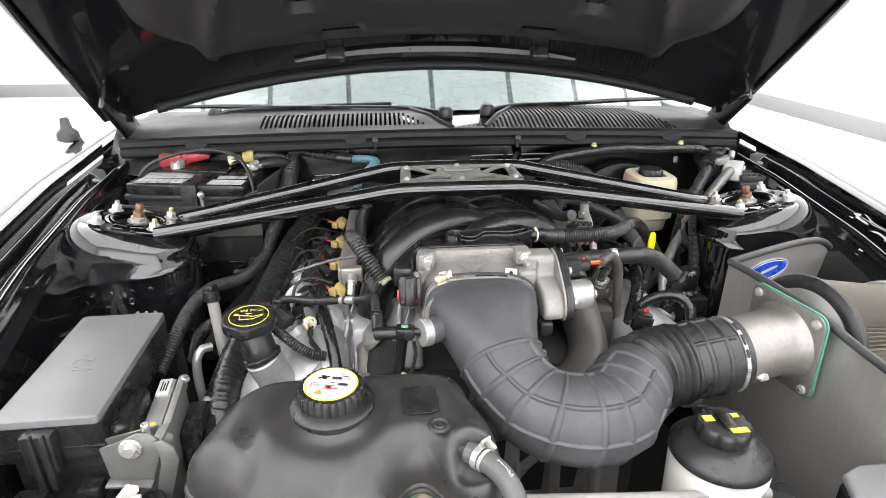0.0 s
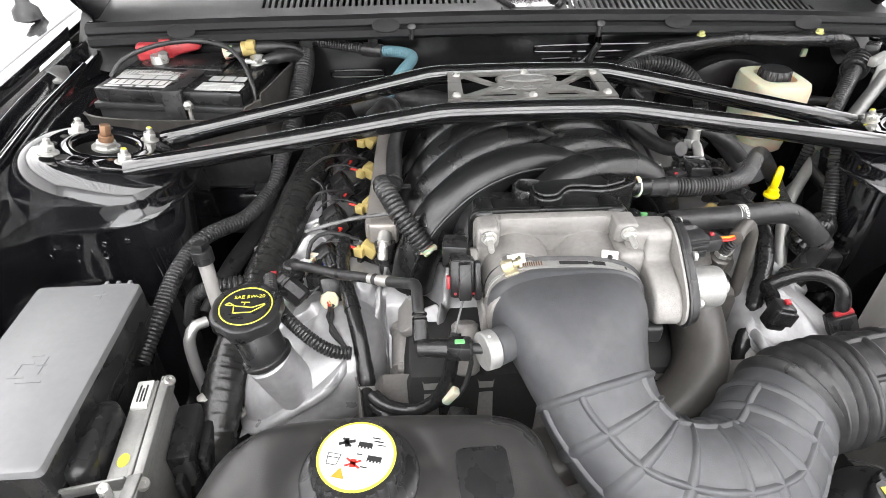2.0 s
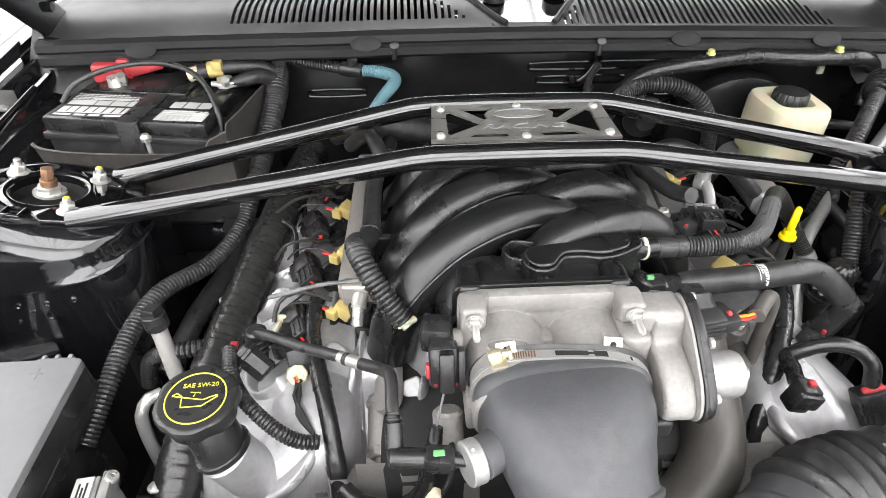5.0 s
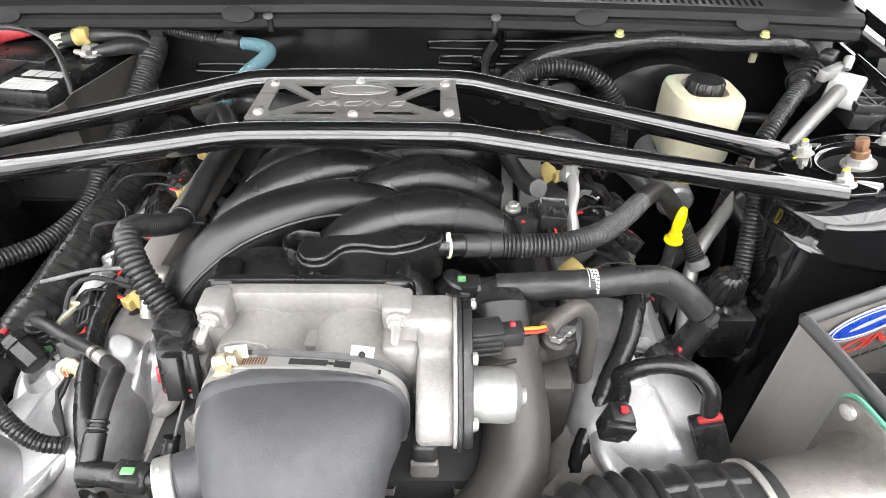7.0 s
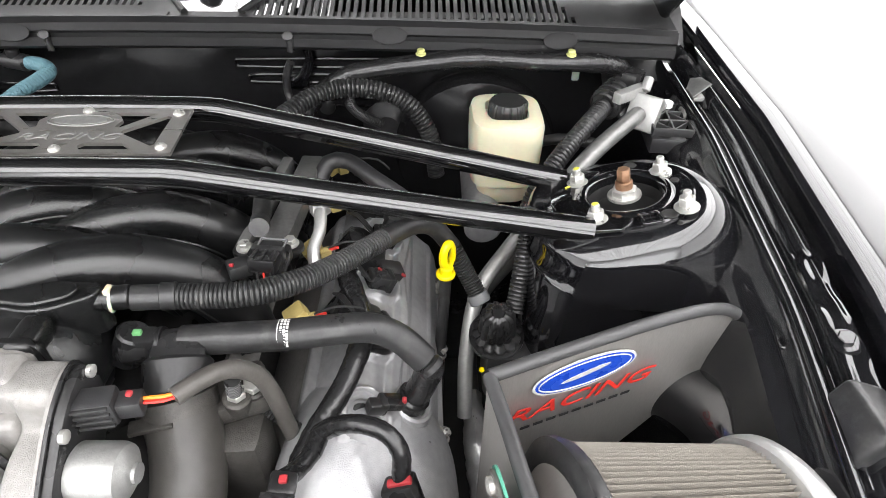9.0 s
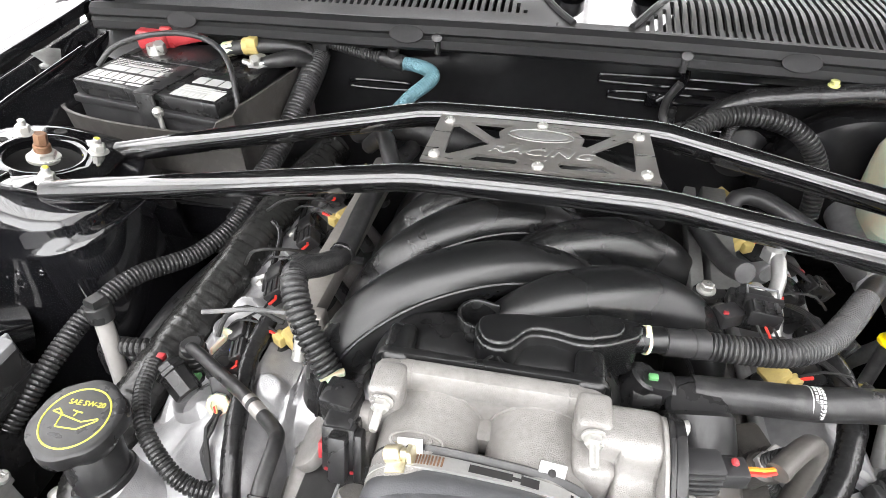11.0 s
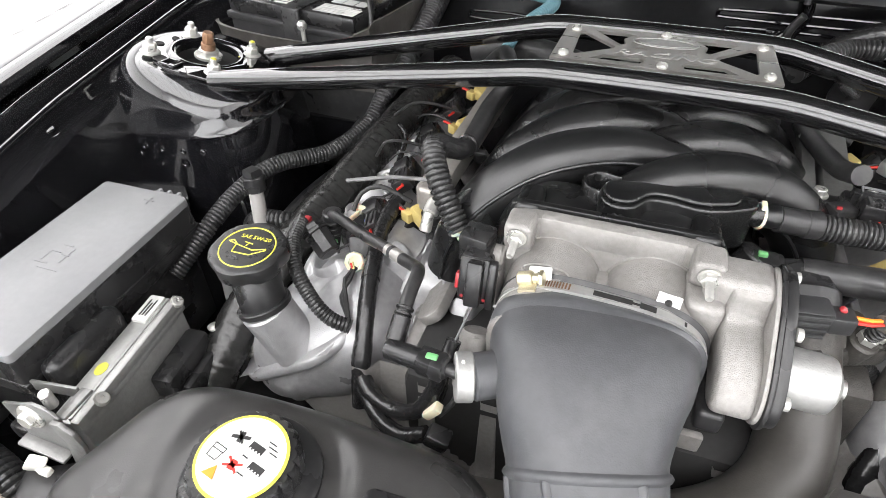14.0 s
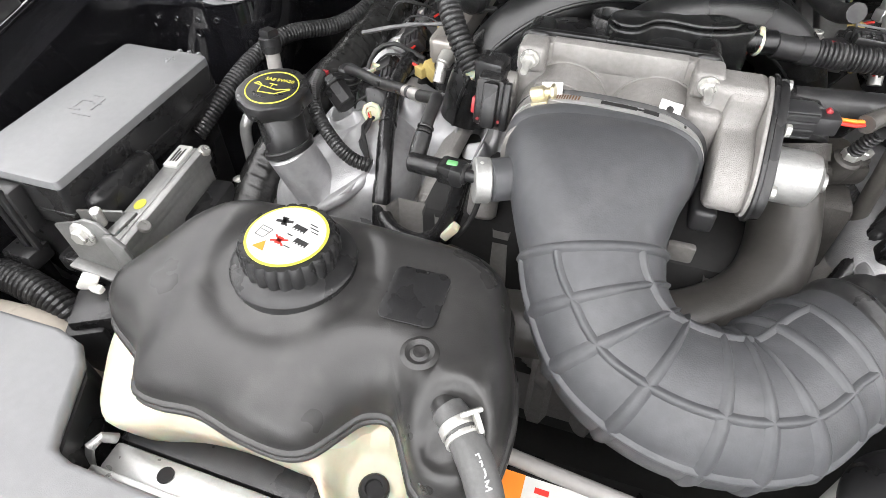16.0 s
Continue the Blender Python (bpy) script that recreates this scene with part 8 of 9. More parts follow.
# motor plug and lead
mp = thing("motor_plug", (0.12, 0.695, 0.91), "grey multi-pin plug with a red tab on the throttle motor", "connector", "connectors")
part("shell", merge(box((0.028, 0.018, 0.022), Matrix.Translation((0.116, 0.704, 0.922)) @ Matrix.Rotation(radians(8), 4, "Z"), 0.003), box((0.016, 0.014, 0.014), Matrix.Translation((0.137, 0.707, 0.921)) @ Matrix.Rotation(radians(8), 4, "Z"), 0.002)), DARK_PLASTIC, mp)
for k in range(4):
    part("rib", box((0.026, 0.003, 0.0025), Matrix.Translation((0.116, 0.6945, 0.9135 + 0.0056 * k)) @ Matrix.Rotation(radians(8), 4, "Z"), 0.0008), DARK_PLASTIC, mp)
part("lock_tab", box((0.0045, 0.0045, 0.004), Matrix.Translation((0.137, 0.709, 0.929)) @ Matrix.Rotation(radians(35), 4, "Y"), 0.0015), RED, mp)
part("wire", tube([(0.144, 0.707, 0.922), (0.156, 0.709, 0.921), (0.166, 0.713, 0.921)], 0.0014, 6), RED_MARK, mp)
part("wire", tube([(0.144, 0.709, 0.924), (0.156, 0.711, 0.923), (0.166, 0.714, 0.923)], 0.0014, 6), ORANGE, mp)
part("sleeve", tube([(0.163, 0.711, 0.922), (0.175, 0.724, 0.922), (0.190, 0.738, 0.917), (0.204, 0.748, 0.898), (0.210, 0.752, 0.87), (0.213, 0.754, 0.835), (0.216, 0.756, 0.805)], 0.0068, 14, wob=0.03), mat("dusty_rubber_sleeve", (0.062, 0.058, 0.053), 0.45, vary=0.2, scale=50, bump=0.15, bscale=800, dust=0.15, dust_color=(0.12, 0.11, 0.10)), mp)
solo("corrugated_loom", tube([(0.188, 0.742, 0.90), (0.182, 0.752, 0.87), (0.188, 0.76, 0.845), (0.205, 0.762, 0.825), (0.222, 0.758, 0.81)], 0.006, 10, corr=(0.0035, 0.001)), LOOM, "thin corrugated lead behind the motor plug", "wiring loom", sharp=20)
loom("taped wiring loom down the front of the valve cover", [(0.250, 0.90, 0.858), (0.264, 0.86, 0.860), (0.270, 0.825, 0.850), (0.260, 0.79, 0.838), (0.243, 0.758, 0.826), (0.224, 0.728, 0.806), (0.210, 0.703, 0.783), (0.203, 0.685, 0.75)], 0.0098)
loom("taped loom branch with a connector", [(0.243, 0.752, 0.826), (0.238, 0.725, 0.83), (0.230, 0.708, 0.835), (0.225, 0.696, 0.845)], 0.0075)
loom("taped loom branch arching to a red-tabbed plug", [(0.240, 0.745, 0.826), (0.258, 0.741, 0.843), (0.278, 0.736, 0.852), (0.297, 0.729, 0.850), (0.308, 0.718, 0.840), (0.308, 0.708, 0.822)], 0.0074)
bk = thing("plug_connector", (0.223, 0.689, 0.82), "black plug hanging from a taped lead", "connector", "connectors")
part("shell", merge(box((0.020, 0.018, 0.030), Matrix.Translation((0.223, 0.690, 0.838)) @ Matrix.Rotation(radians(14), 4, "Y"), 0.003), box((0.024, 0.006, 0.016), Matrix.Translation((0.222, 0.680, 0.842)) @ Matrix.Rotation(radians(14), 4, "Y"), 0.001)), PLASTIC, bk)
part("lock_tab", box((0.006, 0.006, 0.004), Matrix.Translation((0.227, 0.690, 0.855)), 0.001), RED, bk)
rk = thing("plug_connector", (0.306, 0.70, 0.79), "black plug with a red locking bar on the valve cover", "connector", "connectors")
part("shell", merge(box((0.026, 0.022, 0.038), Matrix.Translation((0.311, 0.699, 0.803)) @ Matrix.Rotation(radians(-20), 4, "Y") @ Matrix.Rotation(radians(-25), 4, "X"), 0.003), *[box((0.003, 0.003, 0.034), Matrix.Translation((0.302 + 0.006 * k, 0.687, 0.801)) @ Matrix.Rotation(radians(-20), 4, "Y") @ Matrix.Rotation(radians(-25), 4, "X"), 0.0008) for k in range(4)]), PLASTIC, rk)
part("lock_tab", box((0.020, 0.007, 0.006), Matrix.Translation((0.307, 0.704, 0.823)) @ Matrix.Rotation(radians(-20), 4, "Y"), 0.002), RED, rk)

# sensor block by the rear coils
sb = thing("pressure_sensor", (0.19, 0.86, 0.89), "black pressure sensor held by two flanged bolts", "sensor")
SM = Matrix.Translation((0.1865, 0.872, 0.902)) @ Matrix.Rotation(radians(-8), 4, "Z")
part("body", merge(box((0.036, 0.034, 0.016), SM, 0.003), box((0.026, 0.012, 0.020), SM @ Matrix.Translation((0.0, 0.006, 0.004)), 0.002)), PLASTIC, sb)
part("ear", merge(prism(oval(0.024, 0.020, 20), 0.006, Matrix.Translation((0.1590, 0.8985, 0.8875)), 0.001), prism(oval(0.026, 0.020, 20), 0.006, Matrix.Translation((0.1995, 0.9040, 0.8880)), 0.001), box((0.044, 0.012, 0.006), Matrix.Translation((0.179, 0.899, 0.8905)) @ Matrix.Rotation(radians(7), 4, "Z"), 0.001)), PLASTIC, sb)
part("plug", merge(box((0.024, 0.024, 0.014), SM @ Matrix.Translation((0.005, -0.013, 0.011)) @ Matrix.Rotation(radians(-10), 4, "X"), 0.002), box((0.028, 0.006, 0.016), SM @ Matrix.Translation((0.005, -0.004, 0.011)), 0.001), *[box((0.003, 0.018, 0.003), SM @ Matrix.Translation((-0.003 + 0.008 * k, -0.014, 0.0185)) @ Matrix.Rotation(radians(-10), 4, "X"), 0.0006) for k in range(3)]), PLASTIC, sb)
part("socket", box((0.020, 0.016, 0.014), SM @ Matrix.Translation((-0.019, -0.016, 0.003)) @ Matrix.Rotation(radians(35), 4, "Z"), 0.002), DARK_PLASTIC, sb)
part("grey_frame", merge(*[box(sz, SM @ Matrix.Translation((0.005, 0.006, 0.0155)) @ Matrix.Translation(of), 0.0004) for sz, of in (((0.024, 0.0016, 0.002), (0, 0.006, 0)), ((0.024, 0.0016, 0.002), (0, -0.006, 0)), ((0.0016, 0.012, 0.002), (0.0115, 0, 0)), ((0.0016, 0.012, 0.002), (-0.0115, 0, 0)))]), GREY_PLASTIC, sb)
part("red_tab", box((0.004, 0.003, 0.003), SM @ Matrix.Translation((-0.022, -0.022, 0.0105)), 0.0006), RED, sb)
for k in range(3):
    part("wire", tube([SM @ V((0.001 + 0.006 * k, -0.025, 0.008)), SM @ V((0.004 + 0.006 * k, -0.032, 0.006)), SM @ V((0.012 + 0.004 * k, -0.038, -0.004))], 0.0011, 6), (INK, RED_MARK, INK)[k], sb)
for x, y in ((0.1585, 0.900), (0.1997, 0.9054)):
    part("bolt", merge(lathe([(0.0082, 0), (0.0082, 0.0016), (0.0066, 0.0024)], 18, Matrix.Translation((x, y, 0.8935))), hexnut((x, y, 0.8955), (0, 0, 1), 0.0058, 0.0055)), ZINC, sb)
hose("fuel_line", "bright bent metal fuel line with a hex fitting", [(0.222, 0.950, 0.905), (0.224, 0.940, 0.903), (0.224, 0.925, 0.893), (0.219, 0.91, 0.884), (0.221, 0.898, 0.876), (0.222, 0.888, 0.862)], 0.0062, ALU, category="pipe")
solo("hex_fitting", merge(hexnut((0.222, 0.950, 0.897), (0, 0.1, 1), 0.0105, 0.012), lathe([(0.008, 0), (0.008, 0.016), (0.006, 0.018)], 14, aim((0.222, 0.950, 0.905), (0, 0.1, 1)))), ALU, "bright hex fitting on the fuel line", "fitting")
hose("vacuum_hose", "soft grey hose behind the fuel rail", [(0.205, 1.045, 0.875), (0.215, 1.06, 0.890), (0.238, 1.058, 0.893), (0.27, 1.03, 0.887), (0.305, 1.01, 0.872), (0.33, 1.0, 0.85)], 0.0095, DARK_PLASTIC)
hose("vacuum_hose", "black hose beside the fuel rail", [(0.155, 1.02, 0.90), (0.162, 0.97, 0.905), (0.172, 0.92, 0.912), (0.179, 0.89, 0.925)], 0.009, HOSE)
yd = thing("oil_dipstick", (0.348, 0.93, 0.80), "yellow plastic ring handle on a black dipstick tube", "dipstick")
part("ring", tube([(0.3505 + 0.0052 * math.cos(a), 0.940 + 0.0056 * math.cos(a), 0.8495 + 0.0150 * math.sin(a)) for a in [2 * math.pi * k / 28 for k in range(29)]], 0.0036, 10, squash=1.3), YELLOW, yd)
part("collar", merge(rod((0.3495, 0.938, 0.836), (0.3485, 0.937, 0.823), 0.0075, 14, 0.001), rod((0.3485, 0.937, 0.829), (0.3485, 0.937, 0.824), 0.0105, 14, 0.001)), YELLOW, yd)
part("tube", tube([(0.3485, 0.937, 0.824), (0.347, 0.932, 0.79), (0.343, 0.92, 0.72), (0.34, 0.90, 0.64)], 0.0065, 12), HOSE, yd)
pv = thing("purge_valve", (0.404, 0.89, 0.76), "black finned purge valve against the inner fender", "valve")
part("dome", lathe([(0.024, -0.03), (0.027, -0.028), (0.027, -0.022), (0.021, -0.018), (0.018, 0.010), (0.013, 0.016), (0.008, 0.018), (0.006, 0.014)], 48, aim((0.402, 0.893, 0.800), (-0.05, -0.25, 1)), flutes=12, flute_depth=0.12), PLASTIC, pv)
part("base", merge(lathe([(0.030, -0.036), (0.030, -0.029)], 32, aim((0.402, 0.893, 0.800), (-0.05, -0.25, 1))), block(0.39, 0.44, 0.87, 0.92, 0.70, 0.765, 0.006)), PLASTIC, pv)
part("spout", tube([(0.42, 0.905, 0.80), (0.428, 0.93, 0.83), (0.435, 0.955, 0.865), (0.44, 0.97, 0.89)], 0.010, 12, corr=(0.0045, 0.0012)), LOOM, pv)
part("yellow_dot", lathe([(0.003, 0), (0.003, 0.002)], 8, aim((0.385, 0.862, 0.76), (0, -1, 0.2))), YELLOW, pv)
ac = thing("air_conditioning_line", (0.5, 1.03, 0.86), "bare alloy air conditioning line with a clamp block", "pipe")
part("line", tube([(0.582, 1.108, 0.928), (0.566, 1.092, 0.925), (0.53, 1.06, 0.914), (0.497, 1.034, 0.893), (0.462, 1.010, 0.850), (0.432, 1.005, 0.795), (0.408, 1.020, 0.735), (0.394, 1.035, 0.685), (0.386, 1.01, 0.655), (0.382, 0.932, 0.65), (0.383, 0.825, 0.65), (0.39, 0.76, 0.62), (0.392, 0.72, 0.56)], 0.0098, 18), BRACKET, ac)
part("clamp_block", merge(box((0.038, 0.015, 0.042), Matrix.Translation((0.590, 1.112, 0.928)) @ Matrix.Rotation(radians(-40), 4, "Z") @ Matrix.Rotation(radians(-20), 4, "X"), 0.003), box((0.05, 0.012, 0.014), Matrix.Translation((0.572, 1.122, 0.948)) @ Matrix.Rotation(radians(35), 4, "Z"), 0.002)), DULL_ALLOY, ac)
part("fitting", rod((0.600, 1.118, 0.925), (0.618, 1.132, 0.93), 0.008, 12, 0.001), DULL_ALLOY, ac)
part("fitting", rod((0.59, 1.125, 0.95), (0.596, 1.135, 0.962), 0.006, 12, 0.001), DULL_ALLOY, ac)
part("foil_wrap", tube([(0.3821, 0.91, 0.65), (0.3828, 0.86, 0.6505), (0.383, 0.825, 0.65), (0.3895, 0.762, 0.621), (0.391, 0.74, 0.59)], 0.0125, 16, 0.003, None, 0.25), ALU, ac)
hose("metal_line", "second alloy line running down behind the dipstick", [(0.46, 1.02, 0.85), (0.42, 0.985, 0.82), (0.385, 0.945, 0.79), (0.372, 0.90, 0.74), (0.370, 0.86, 0.68)], 0.0085, DULL_ALLOY, 16, category="pipe")
solo("corrugated_hose", tube([(0.556, 1.142, 0.930), (0.540, 1.122, 0.926), (0.512, 1.09, 0.914), (0.478, 1.052, 0.895), (0.452, 1.03, 0.86), (0.44, 1.02, 0.80)], 0.0112, 16, corr=(0.0048, 0.0015)), LOOM, "black corrugated hose beside the alloy line", "hose", sharp=20)
vt = thing("vent_valve", (0.555, 1.14, 0.91), "black valve body with slotted fins", "valve")
part("body", merge(rod((0.545, 1.13, 0.928), (0.575, 1.165, 0.935), 0.017, 18, 0.002), *[rod((0.548 + 0.007 * k, 1.133 + 0.008 * k, 0.9285 + 0.0015 * k), (0.5505 + 0.007 * k, 1.136 + 0.008 * k, 0.929 + 0.0015 * k), 0.0205, 18, 0.0005) for k in range(4)], box((0.02, 0.03, 0.02), Matrix.Translation((0.585, 1.16, 0.95)) @ Matrix.Rotation(radians(-40), 4, "Z"), 0.003)), PLASTIC, vt)
gb = thing("support_bracket", (0.635, 1.13, 0.90), "black webbed plastic bracket with a white plug", "bracket")
GM = Matrix.Translation((0.622, 1.116, 0.918)) @ Matrix.Rotation(radians(-6), 4, "Z")
part("frame", merge(*[box(sz, GM @ Matrix.Translation(of) @ Matrix.Rotation(radians(an), 4, "Z"), 0.0008) for sz, an, of in [((0.046, 0.0028, 0.010), 0, (0, 0.036 - 0.024 * k, 0)) for k in range(4)] + [((0.0028, 0.075, 0.010), 0, (0.0225 - 0.0225 * k, 0, 0)) for k in range(3)] + [((0.030, 0.0022, 0.009), 46 * d, (0.011 * e, 0.024 * k, 0)) for k, d, e in ((-1, 1, 1), (-1, -1, -1), (0, -1, 1), (0, 1, -1), (1, 1, 1), (1, -1, -1))]], box((0.046, 0.075, 0.020), GM @ Matrix.Translation((0, 0, -0.018)), 0.002)), DARK_PLASTIC, gb)
part("white_plug", lathe([(0.008, 0), (0.008, 0.006), (0.004, 0.008)], 14, Matrix.Translation((0.628, 1.142, 0.922))), WHITE, gb)

# firewall looms
loom("taped wiring loom along the firewall under the cowl", [(0.170, 1.165, 0.90), (0.190, 1.182, 0.918), (0.222, 1.19, 0.938), (0.260, 1.194, 0.947), (0.326, 1.199, 0.954), (0.380, 1.206, 0.957), (0.421, 1.208, 0.956), (0.47, 1.200, 0.956), (0.52, 1.195, 0.957), (0.565, 1.205, 0.950), (0.598, 1.222, 0.932), (0.607, 1.225, 0.905), (0.603, 1.215, 0.87)], 0.0118, 0.08)
solo("corrugated_loom", tube([(0.150, 1.11, 0.918), (0.18, 1.145, 0.927), (0.212, 1.168, 0.931), (0.250, 1.175, 0.930), (0.288, 1.175, 0.920), (0.315, 1.17, 0.90), (0.334, 1.165, 0.865), (0.342, 1.16, 0.81)], 0.0118, 16, corr=(0.0054, 0.0016)), LOOM, "black corrugated loom arching against the firewall", "wiring loom", sharp=20)
solo("corrugated_loom", tube([(0.228, 1.185, 0.92), (0.228, 1.20, 0.895), (0.238, 1.225, 0.868), (0.262, 1.245, 0.845)], 0.0075, 12, corr=(0.004, 0.001)), LOOM, "thin corrugated loom into a grommet", "wiring loom", sharp=20)
solo("grommet", lathe([(0.036, 0.0), (0.036, 0.004), (0.028, 0.007), (0.018, 0.016), (0.014, 0.016)], 32, aim((0.271, 1.262, 0.837), (0, -1, 0))), DARK_PLASTIC, "round rubber grommet in the firewall", "grommet")
solo("wire", tube([(0.157, 1.196, 0.955), (0.148, 1.20, 0.935), (0.147, 1.20, 0.91), (0.158, 1.185, 0.895), (0.172, 1.17, 0.90)], 0.0052, 10), HOSE, "black wire hanging from the cowl bracket", "wire")
solo("relay", merge(box((0.018, 0.012, 0.026), Matrix.Translation((0.165, 1.256, 0.885)), 0.003), lathe([(0.012, 0), (0.012, 0.004), (0.006, 0.006)], 18, aim((0.185, 1.261, 0.865), (0, -1, 0)))), PLASTIC, "small black relay on the firewall", "relay")
for x, y, z in ((0.322, 1.199, 0.968), (0.512, 1.193, 0.970)):
    solo("push_clip", merge(rod((x, y, z - 0.008), (x, y, z + 0.004), 0.005, 10, 0.001), rod((x, y, z - 0.004), (x, y, z - 0.001), 0.0068, 10, 0.0005)), CLIP, "small pale push clip under the cowl", "clip", "clips")
solo("push_clip", box((0.010, 0.006, 0.014), Matrix.Translation((0.536, 1.247, 0.918)), 0.002), CREAM, "small cream clip hanging on the firewall", "clip", "clips")
hose("vacuum_hose", "black hose from the brake booster", [(0.47, 1.16, 0.86), (0.50, 1.15, 0.872), (0.53, 1.14, 0.874), (0.55, 1.14, 0.87)], 0.007, HOSE)
hose("heater_hose", "black corrugated hose behind the manifold", [(-0.23, 1.13, 0.89), (-0.18, 1.12, 0.905), (-0.12, 1.115, 0.90), (-0.05, 1.12, 0.88)], 0.018, HOSE)
hose("heater_hose", "black rubber hose under the strut brace", [(-0.205, 1.10, 0.885), (-0.178, 1.075, 0.915), (-0.165, 1.05, 0.91), (-0.155, 1.03, 0.895)], 0.010, HOSE)

# ---- power steering reservoir ----
ps = thing("power_steering_reservoir", (0.237, 0.497, 0.62), "white plastic reservoir with a wide black lid and cap", "reservoir")
part("bottle", loft([superring(0.240, 0.497, r, r * 0.95, z, 2.6) for r, z in ((0.040, 0.60), (0.046, 0.61), (0.049, 0.70), (0.0515, 0.772), (0.047, 0.782))]), WHITE, ps)
part("shroud", lathe([(0.053, -0.002), (0.0555, 0.0), (0.0555, 0.004), (0.052, 0.009), (0.042, 0.018), (0.034, 0.022), (0.030, 0.0225)], 56, Matrix.Translation((0.239, 0.497, 0.780))), PLASTIC, ps)
pc = part("cap", merge(lathe([(0.028, 0.0), (0.030, 0.003), (0.0295, 0.015), (0.027, 0.018), (0.0, 0.0185)], 96, Matrix.Translation((0.239, 0.500, 0.802)), flutes=8, flute_depth=0.10), tube([(0.239, 0.514, 0.819), (0.239, 0.500, 0.825), (0.240, 0.487, 0.822)], [0.006, 0.0075, 0.006], 12, squash=0.7)), PLASTIC, ps)
for x, y, w, h in ((-0.014, 0.006, 0.012, 0.010), (0.016, 0.008, 0.012, 0.007), (0.010, -0.016, 0.020, 0.008)):
    part("yellow_print", flat(0.237 + x - w / 2, 0.237 + x + w / 2, 0.5 + y - h / 2, 0.5 + y + h / 2, Matrix.Identity(4), 0.8206, 0.0005), YELLOW_INK, pc)
hose("tether", "thin black tether wire looped above the reservoir", [(0.219, 0.545, 0.806), (0.224, 0.535, 0.816), (0.231, 0.522, 0.823), (0.238, 0.508, 0.826)], 0.0012, INK, 8, category="wire")

# ---- radiator end ----
rc = thing("radiator_cover", (0, 0.2, 0.76), "flat grey plastic radiator cover across the nose", "cover")
ear = [(-0.60, -0.02), (0.60, -0.02), (0.60, 0.36), (0.58, 0.425), (0.54, 0.445), (0.36, 0.445), (0.335, 0.435), (0.325, 0.41), (0.305, 0.375), (0.285, 0.366), (-0.285, 0.366), (-0.302, 0.370), (-0.312, 0.39), (-0.330, 0.428), (-0.345, 0.442), (-0.37, 0.448), (-0.54, 0.445), (-0.58, 0.425), (-0.60, 0.36)]
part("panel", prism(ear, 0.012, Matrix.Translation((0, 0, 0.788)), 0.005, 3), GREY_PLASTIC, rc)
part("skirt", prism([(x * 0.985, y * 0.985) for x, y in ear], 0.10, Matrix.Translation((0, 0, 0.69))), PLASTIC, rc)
rad = thing("radiator", (0, 0.40, 0.45), "alloy radiator core with a black fan shroud behind it", "radiator")
part("top_rail", merge(block(-0.295, 0.30, 0.376, 0.398, 0.735, 0.757, 0.003), block(-0.295, 0.30, 0.371, 0.376, 0.735, 0.765, 0.001)), ALU, rad, "bare alloy rail")
part("rail_hole", lathe([(0.006, 0), (0.006, 0.0008)], 16, Matrix.Translation((-0.245, 0.387, 0.7572))), TYRE_AND_SHADE, rad)
part("core", block(-0.30, 0.30, 0.37, 0.41, 0.40, 0.735, 0.003), TYRE_AND_SHADE, rad)
part("shroud", merge(block(-0.30, 0.31, 0.400, 0.43, 0.60, 0.752, 0.004), block(-0.02, 0.31, 0.42, 0.475, 0.72, 0.752, 0.005), block(-0.30, 0.31, 0.424, 0.435, 0.60, 0.762, 0.002), block(-0.35, 0.35, 0.44, 0.55, 0.5, 0.62, 0.01)), PLASTIC, rad)
part("shroud_edge", tube([(-0.02, 0.478, 0.754), (0.06, 0.470, 0.756), (0.16, 0.462, 0.756), (0.28, 0.458, 0.754)], 0.006, 10), GAUGE_GREY, rad)
wl = part("warning_label", block(-0.022, 0.10, 0.431, 0.468, 0.7525, 0.7532, 0), PAPER, rad, "white and orange warning label")
part("orange_panel", block(-0.022, -0.006, 0.431, 0.468, 0.7533, 0.7538, 0), ORANGE, wl)
part("red_print", merge(block(0.002, 0.012, 0.458, 0.462, 0.7533, 0.7538, 0), block(0.016, 0.04, 0.45, 0.453, 0.7533, 0.7538, 0), block(0.016, 0.05, 0.443, 0.446, 0.7533, 0.7538, 0)), RED_MARK, wl)
part("rail_clip", tube([(-0.305, 0.378, 0.75), (-0.301, 0.384, 0.77), (-0.297, 0.392, 0.772), (-0.294, 0.398, 0.76)], 0.004, 8, squash=0.5), ALU, rad)
ad = thing("air_duct", (-0.45, 0.46, 0.72), "beige plastic duct running out past the fuse box", "duct")
part("duct", tube([(-0.60, 0.452, 0.722), (-0.52, 0.462, 0.726), (-0.46, 0.466, 0.724), (-0.42, 0.462, 0.71), (-0.405, 0.455, 0.67)], 0.022, 24), mat("beige_plastic", (0.52, 0.47, 0.40), 0.5, vary=0.08, scale=20, dust=0.1), ad)
part("end_rim", tube([(-0.482, 0.4655, 0.7255), (-0.478, 0.4655, 0.7252)], 0.0228, 24), mat("beige_rim", (0.56, 0.51, 0.44), 0.5), ad)
solo("corrugated_hose", tube([(-0.56, 0.51, 0.735), (-0.50, 0.505, 0.735), (-0.45, 0.495, 0.725), (-0.42, 0.48, 0.70), (-0.41, 0.47, 0.67)], 0.016, 16, corr=(0.006, 0.002)), LOOM, "black corrugated hose by the fuse box", "hose", sharp=20)
rb = thing("relay_box", (-0.37, 0.50, 0.70), "small black relay box with a white clip", "relay")
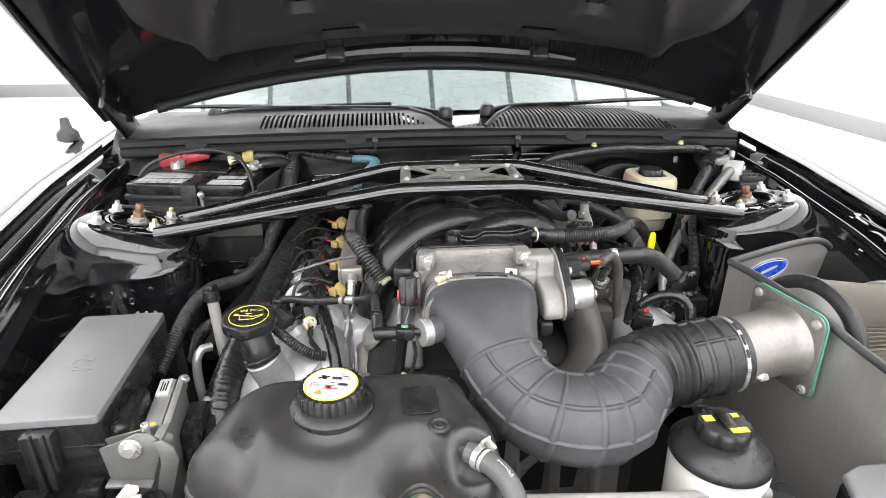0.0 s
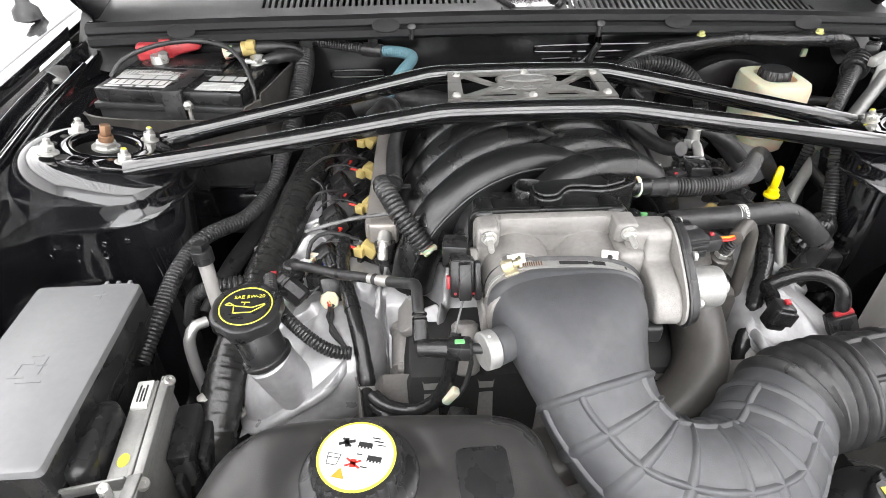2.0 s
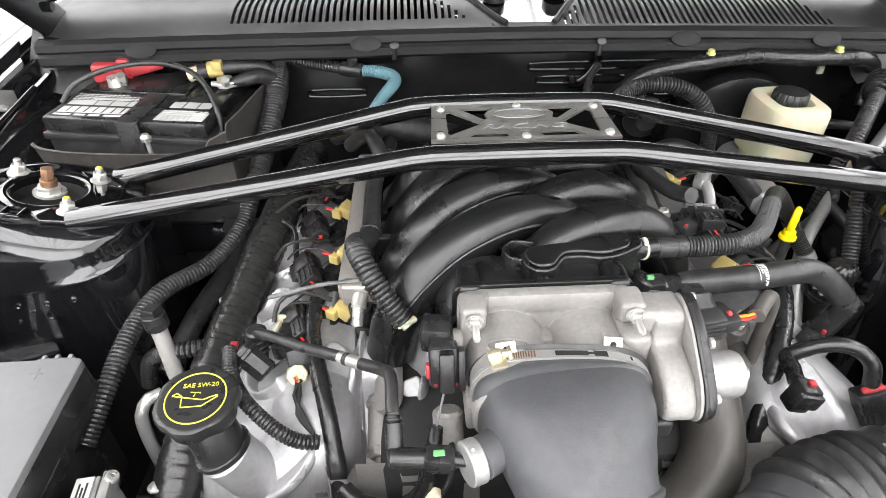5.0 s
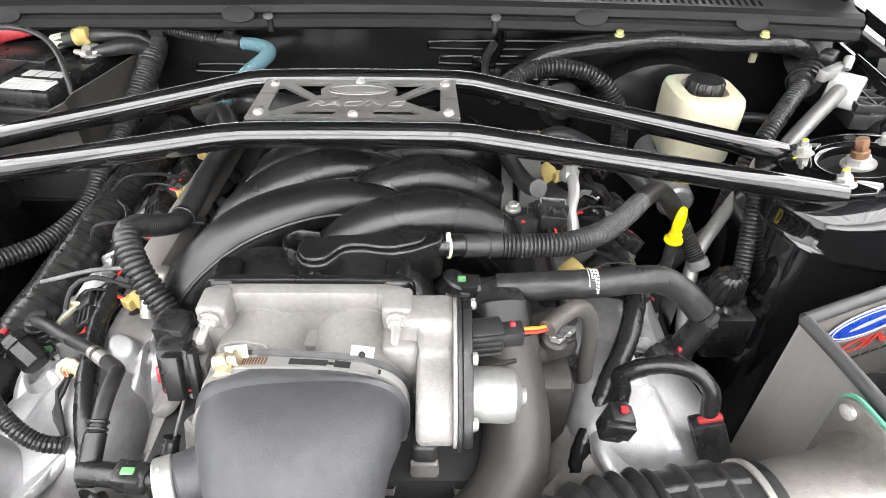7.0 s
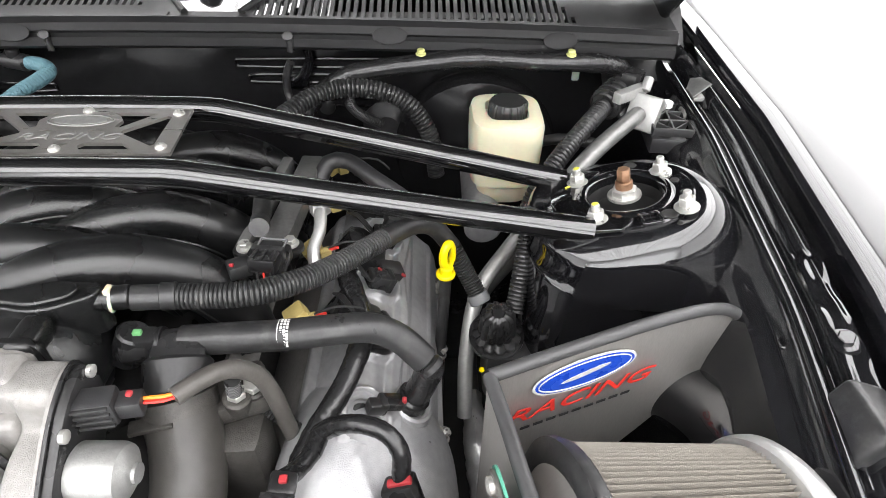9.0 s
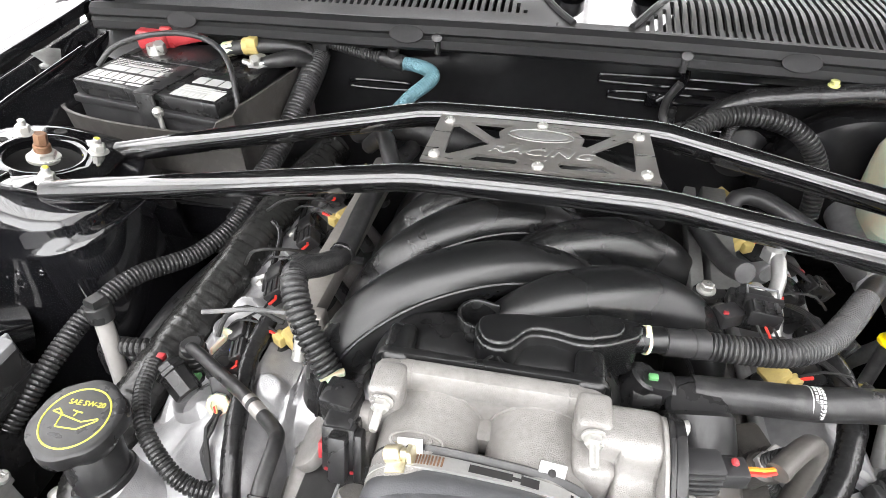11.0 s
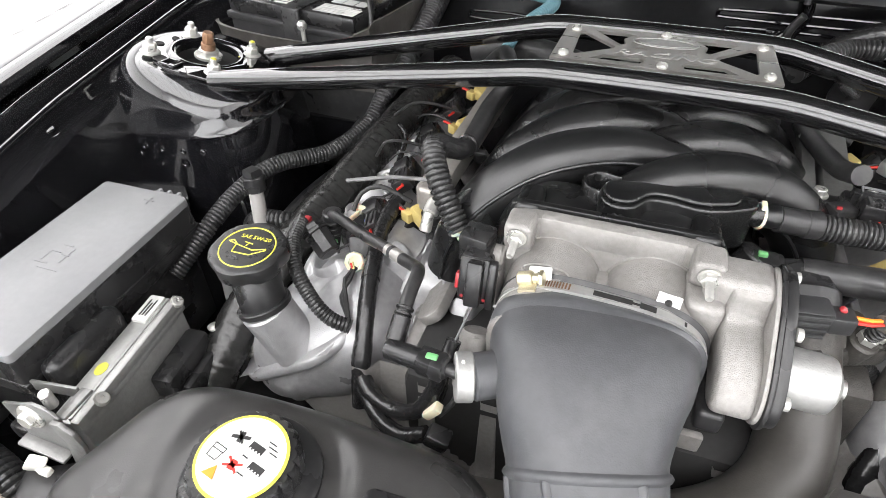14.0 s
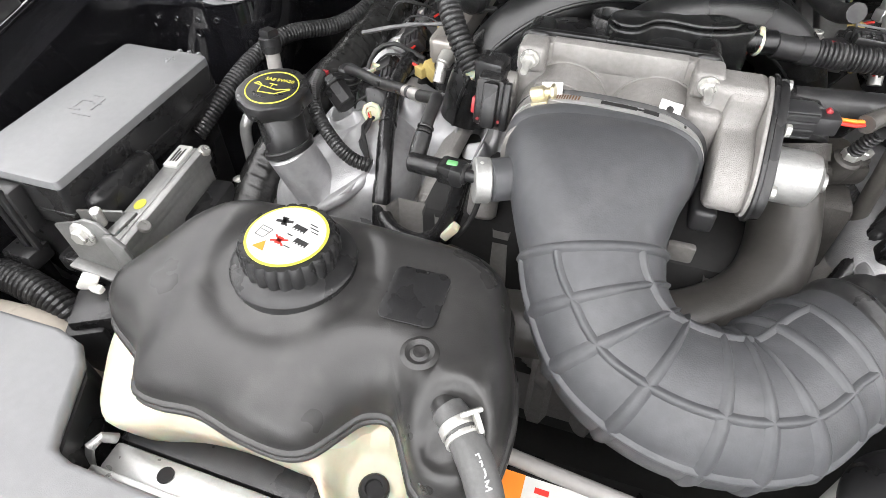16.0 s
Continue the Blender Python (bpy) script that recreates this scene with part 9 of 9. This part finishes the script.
part("body", merge(box((0.046, 0.040, 0.10), Matrix.Translation((-0.386, 0.492, 0.720)) @ Matrix.Rotation(radians(28), 4, "Z"), 0.004), box((0.050, 0.008, 0.012), Matrix.Translation((-0.386, 0.492, 0.757)) @ Matrix.Rotation(radians(28), 4, "Z"), 0.002)), PLASTIC, rb)
part("front_cap", box((0.034, 0.018, 0.060), Matrix.Translation((-0.389, 0.472, 0.730)) @ Matrix.Rotation(radians(28), 4, "Z"), 0.004), DARK_PLASTIC, rb)
part("white_clip", merge(box((0.014, 0.008, 0.026), Matrix.Translation((-0.404, 0.503, 0.777)) @ Matrix.Rotation(radians(40), 4, "Y") @ Matrix.Rotation(radians(20), 4, "Z"), 0.002), box((0.012, 0.007, 0.008), Matrix.Translation((-0.396, 0.502, 0.772)), 0.002)), WHITE, rb)

# ---- fender bolts and clips ----
for s in (-1, 1):
    for y in (0.62, 0.78, 1.18, 1.30):
        x, z = lip_x(y) - 0.05, lip_z(y) - 0.047
        solo("fender_bolt", merge(lathe([(0.011, 0), (0.011, 0.002)], 18, aim((s * x, y, z), (-s * 0.4, 0, 1))), hexnut((s * x, y, z + 0.001), (-s * 0.4, 0, 1), 0.0075, 0.006)), PAINT, "black painted hex bolt on the fender rail", "bolt", "fender bolts")
    solo("fender_clip", merge(prism([(-0.012, -0.016), (0.014, -0.014), (0.010, 0.012), (0.0, 0.024), (-0.010, 0.010)], 0.002, Matrix.Translation((s * (lip_x(1.15) - 0.032), 1.15, lip_z(1.15) - 0.020)) @ Matrix.Rotation(radians(-s * 40), 4, "Y"), 0.0006), box((0.020, 0.03, 0.006), Matrix.Translation((s * (lip_x(1.15) - 0.03), 1.15, lip_z(1.15) - 0.030)), 0.002), rod((s * (lip_x(1.15) - 0.03), 1.152, lip_z(1.15) - 0.03), (s * (lip_x(1.15) - 0.03), 1.152, lip_z(1.15) - 0.020), 0.005, 10, 0.001)), BRACKET, "bright spring clip on the fender rail", "clip", "clips")
    if s > 0:
        rail_pl = thing("rail_plate", (0.65, 0.78, 0.91), "gloss black creased plate bolted along the fender rail", "plate")
        part("plate", thicken(sheet(12, 40, lambda u, v: V((lip_x(0.71 + 0.15 * v) - 0.012 - 0.016 * u, 0.71 + 0.15 * v, lip_z(0.71 + 0.15 * v) - 0.015 - 0.008 * u + 0.005 * noise.noise(V((u * 2.2, v * 6, 0.4)))))), 0.002), PAINT, rail_pl)
        part("bolt", merge(lathe([(0.0105, 0), (0.0105, 0.0015), (0.008, 0.002)], 20, aim((0.6445, 0.763, 0.9115), (-0.25, -0.1, 1))), hexnut((0.6445, 0.763, 0.913), (-0.25, -0.1, 1), 0.0065, 0.005)), PAINT, rail_pl)
    solo("rubber_stop", box((0.035, 0.05, 0.04), Matrix.Translation((s * (lip_x(0.70) - 0.025), 0.70, lip_z(0.70) - 0.028)) @ Matrix.Rotation(radians(s * 20), 4, "Y"), 0.006, 3), HOSE, "black rubber hood stop on the fender rail", "rubber stop", "rubber stops")
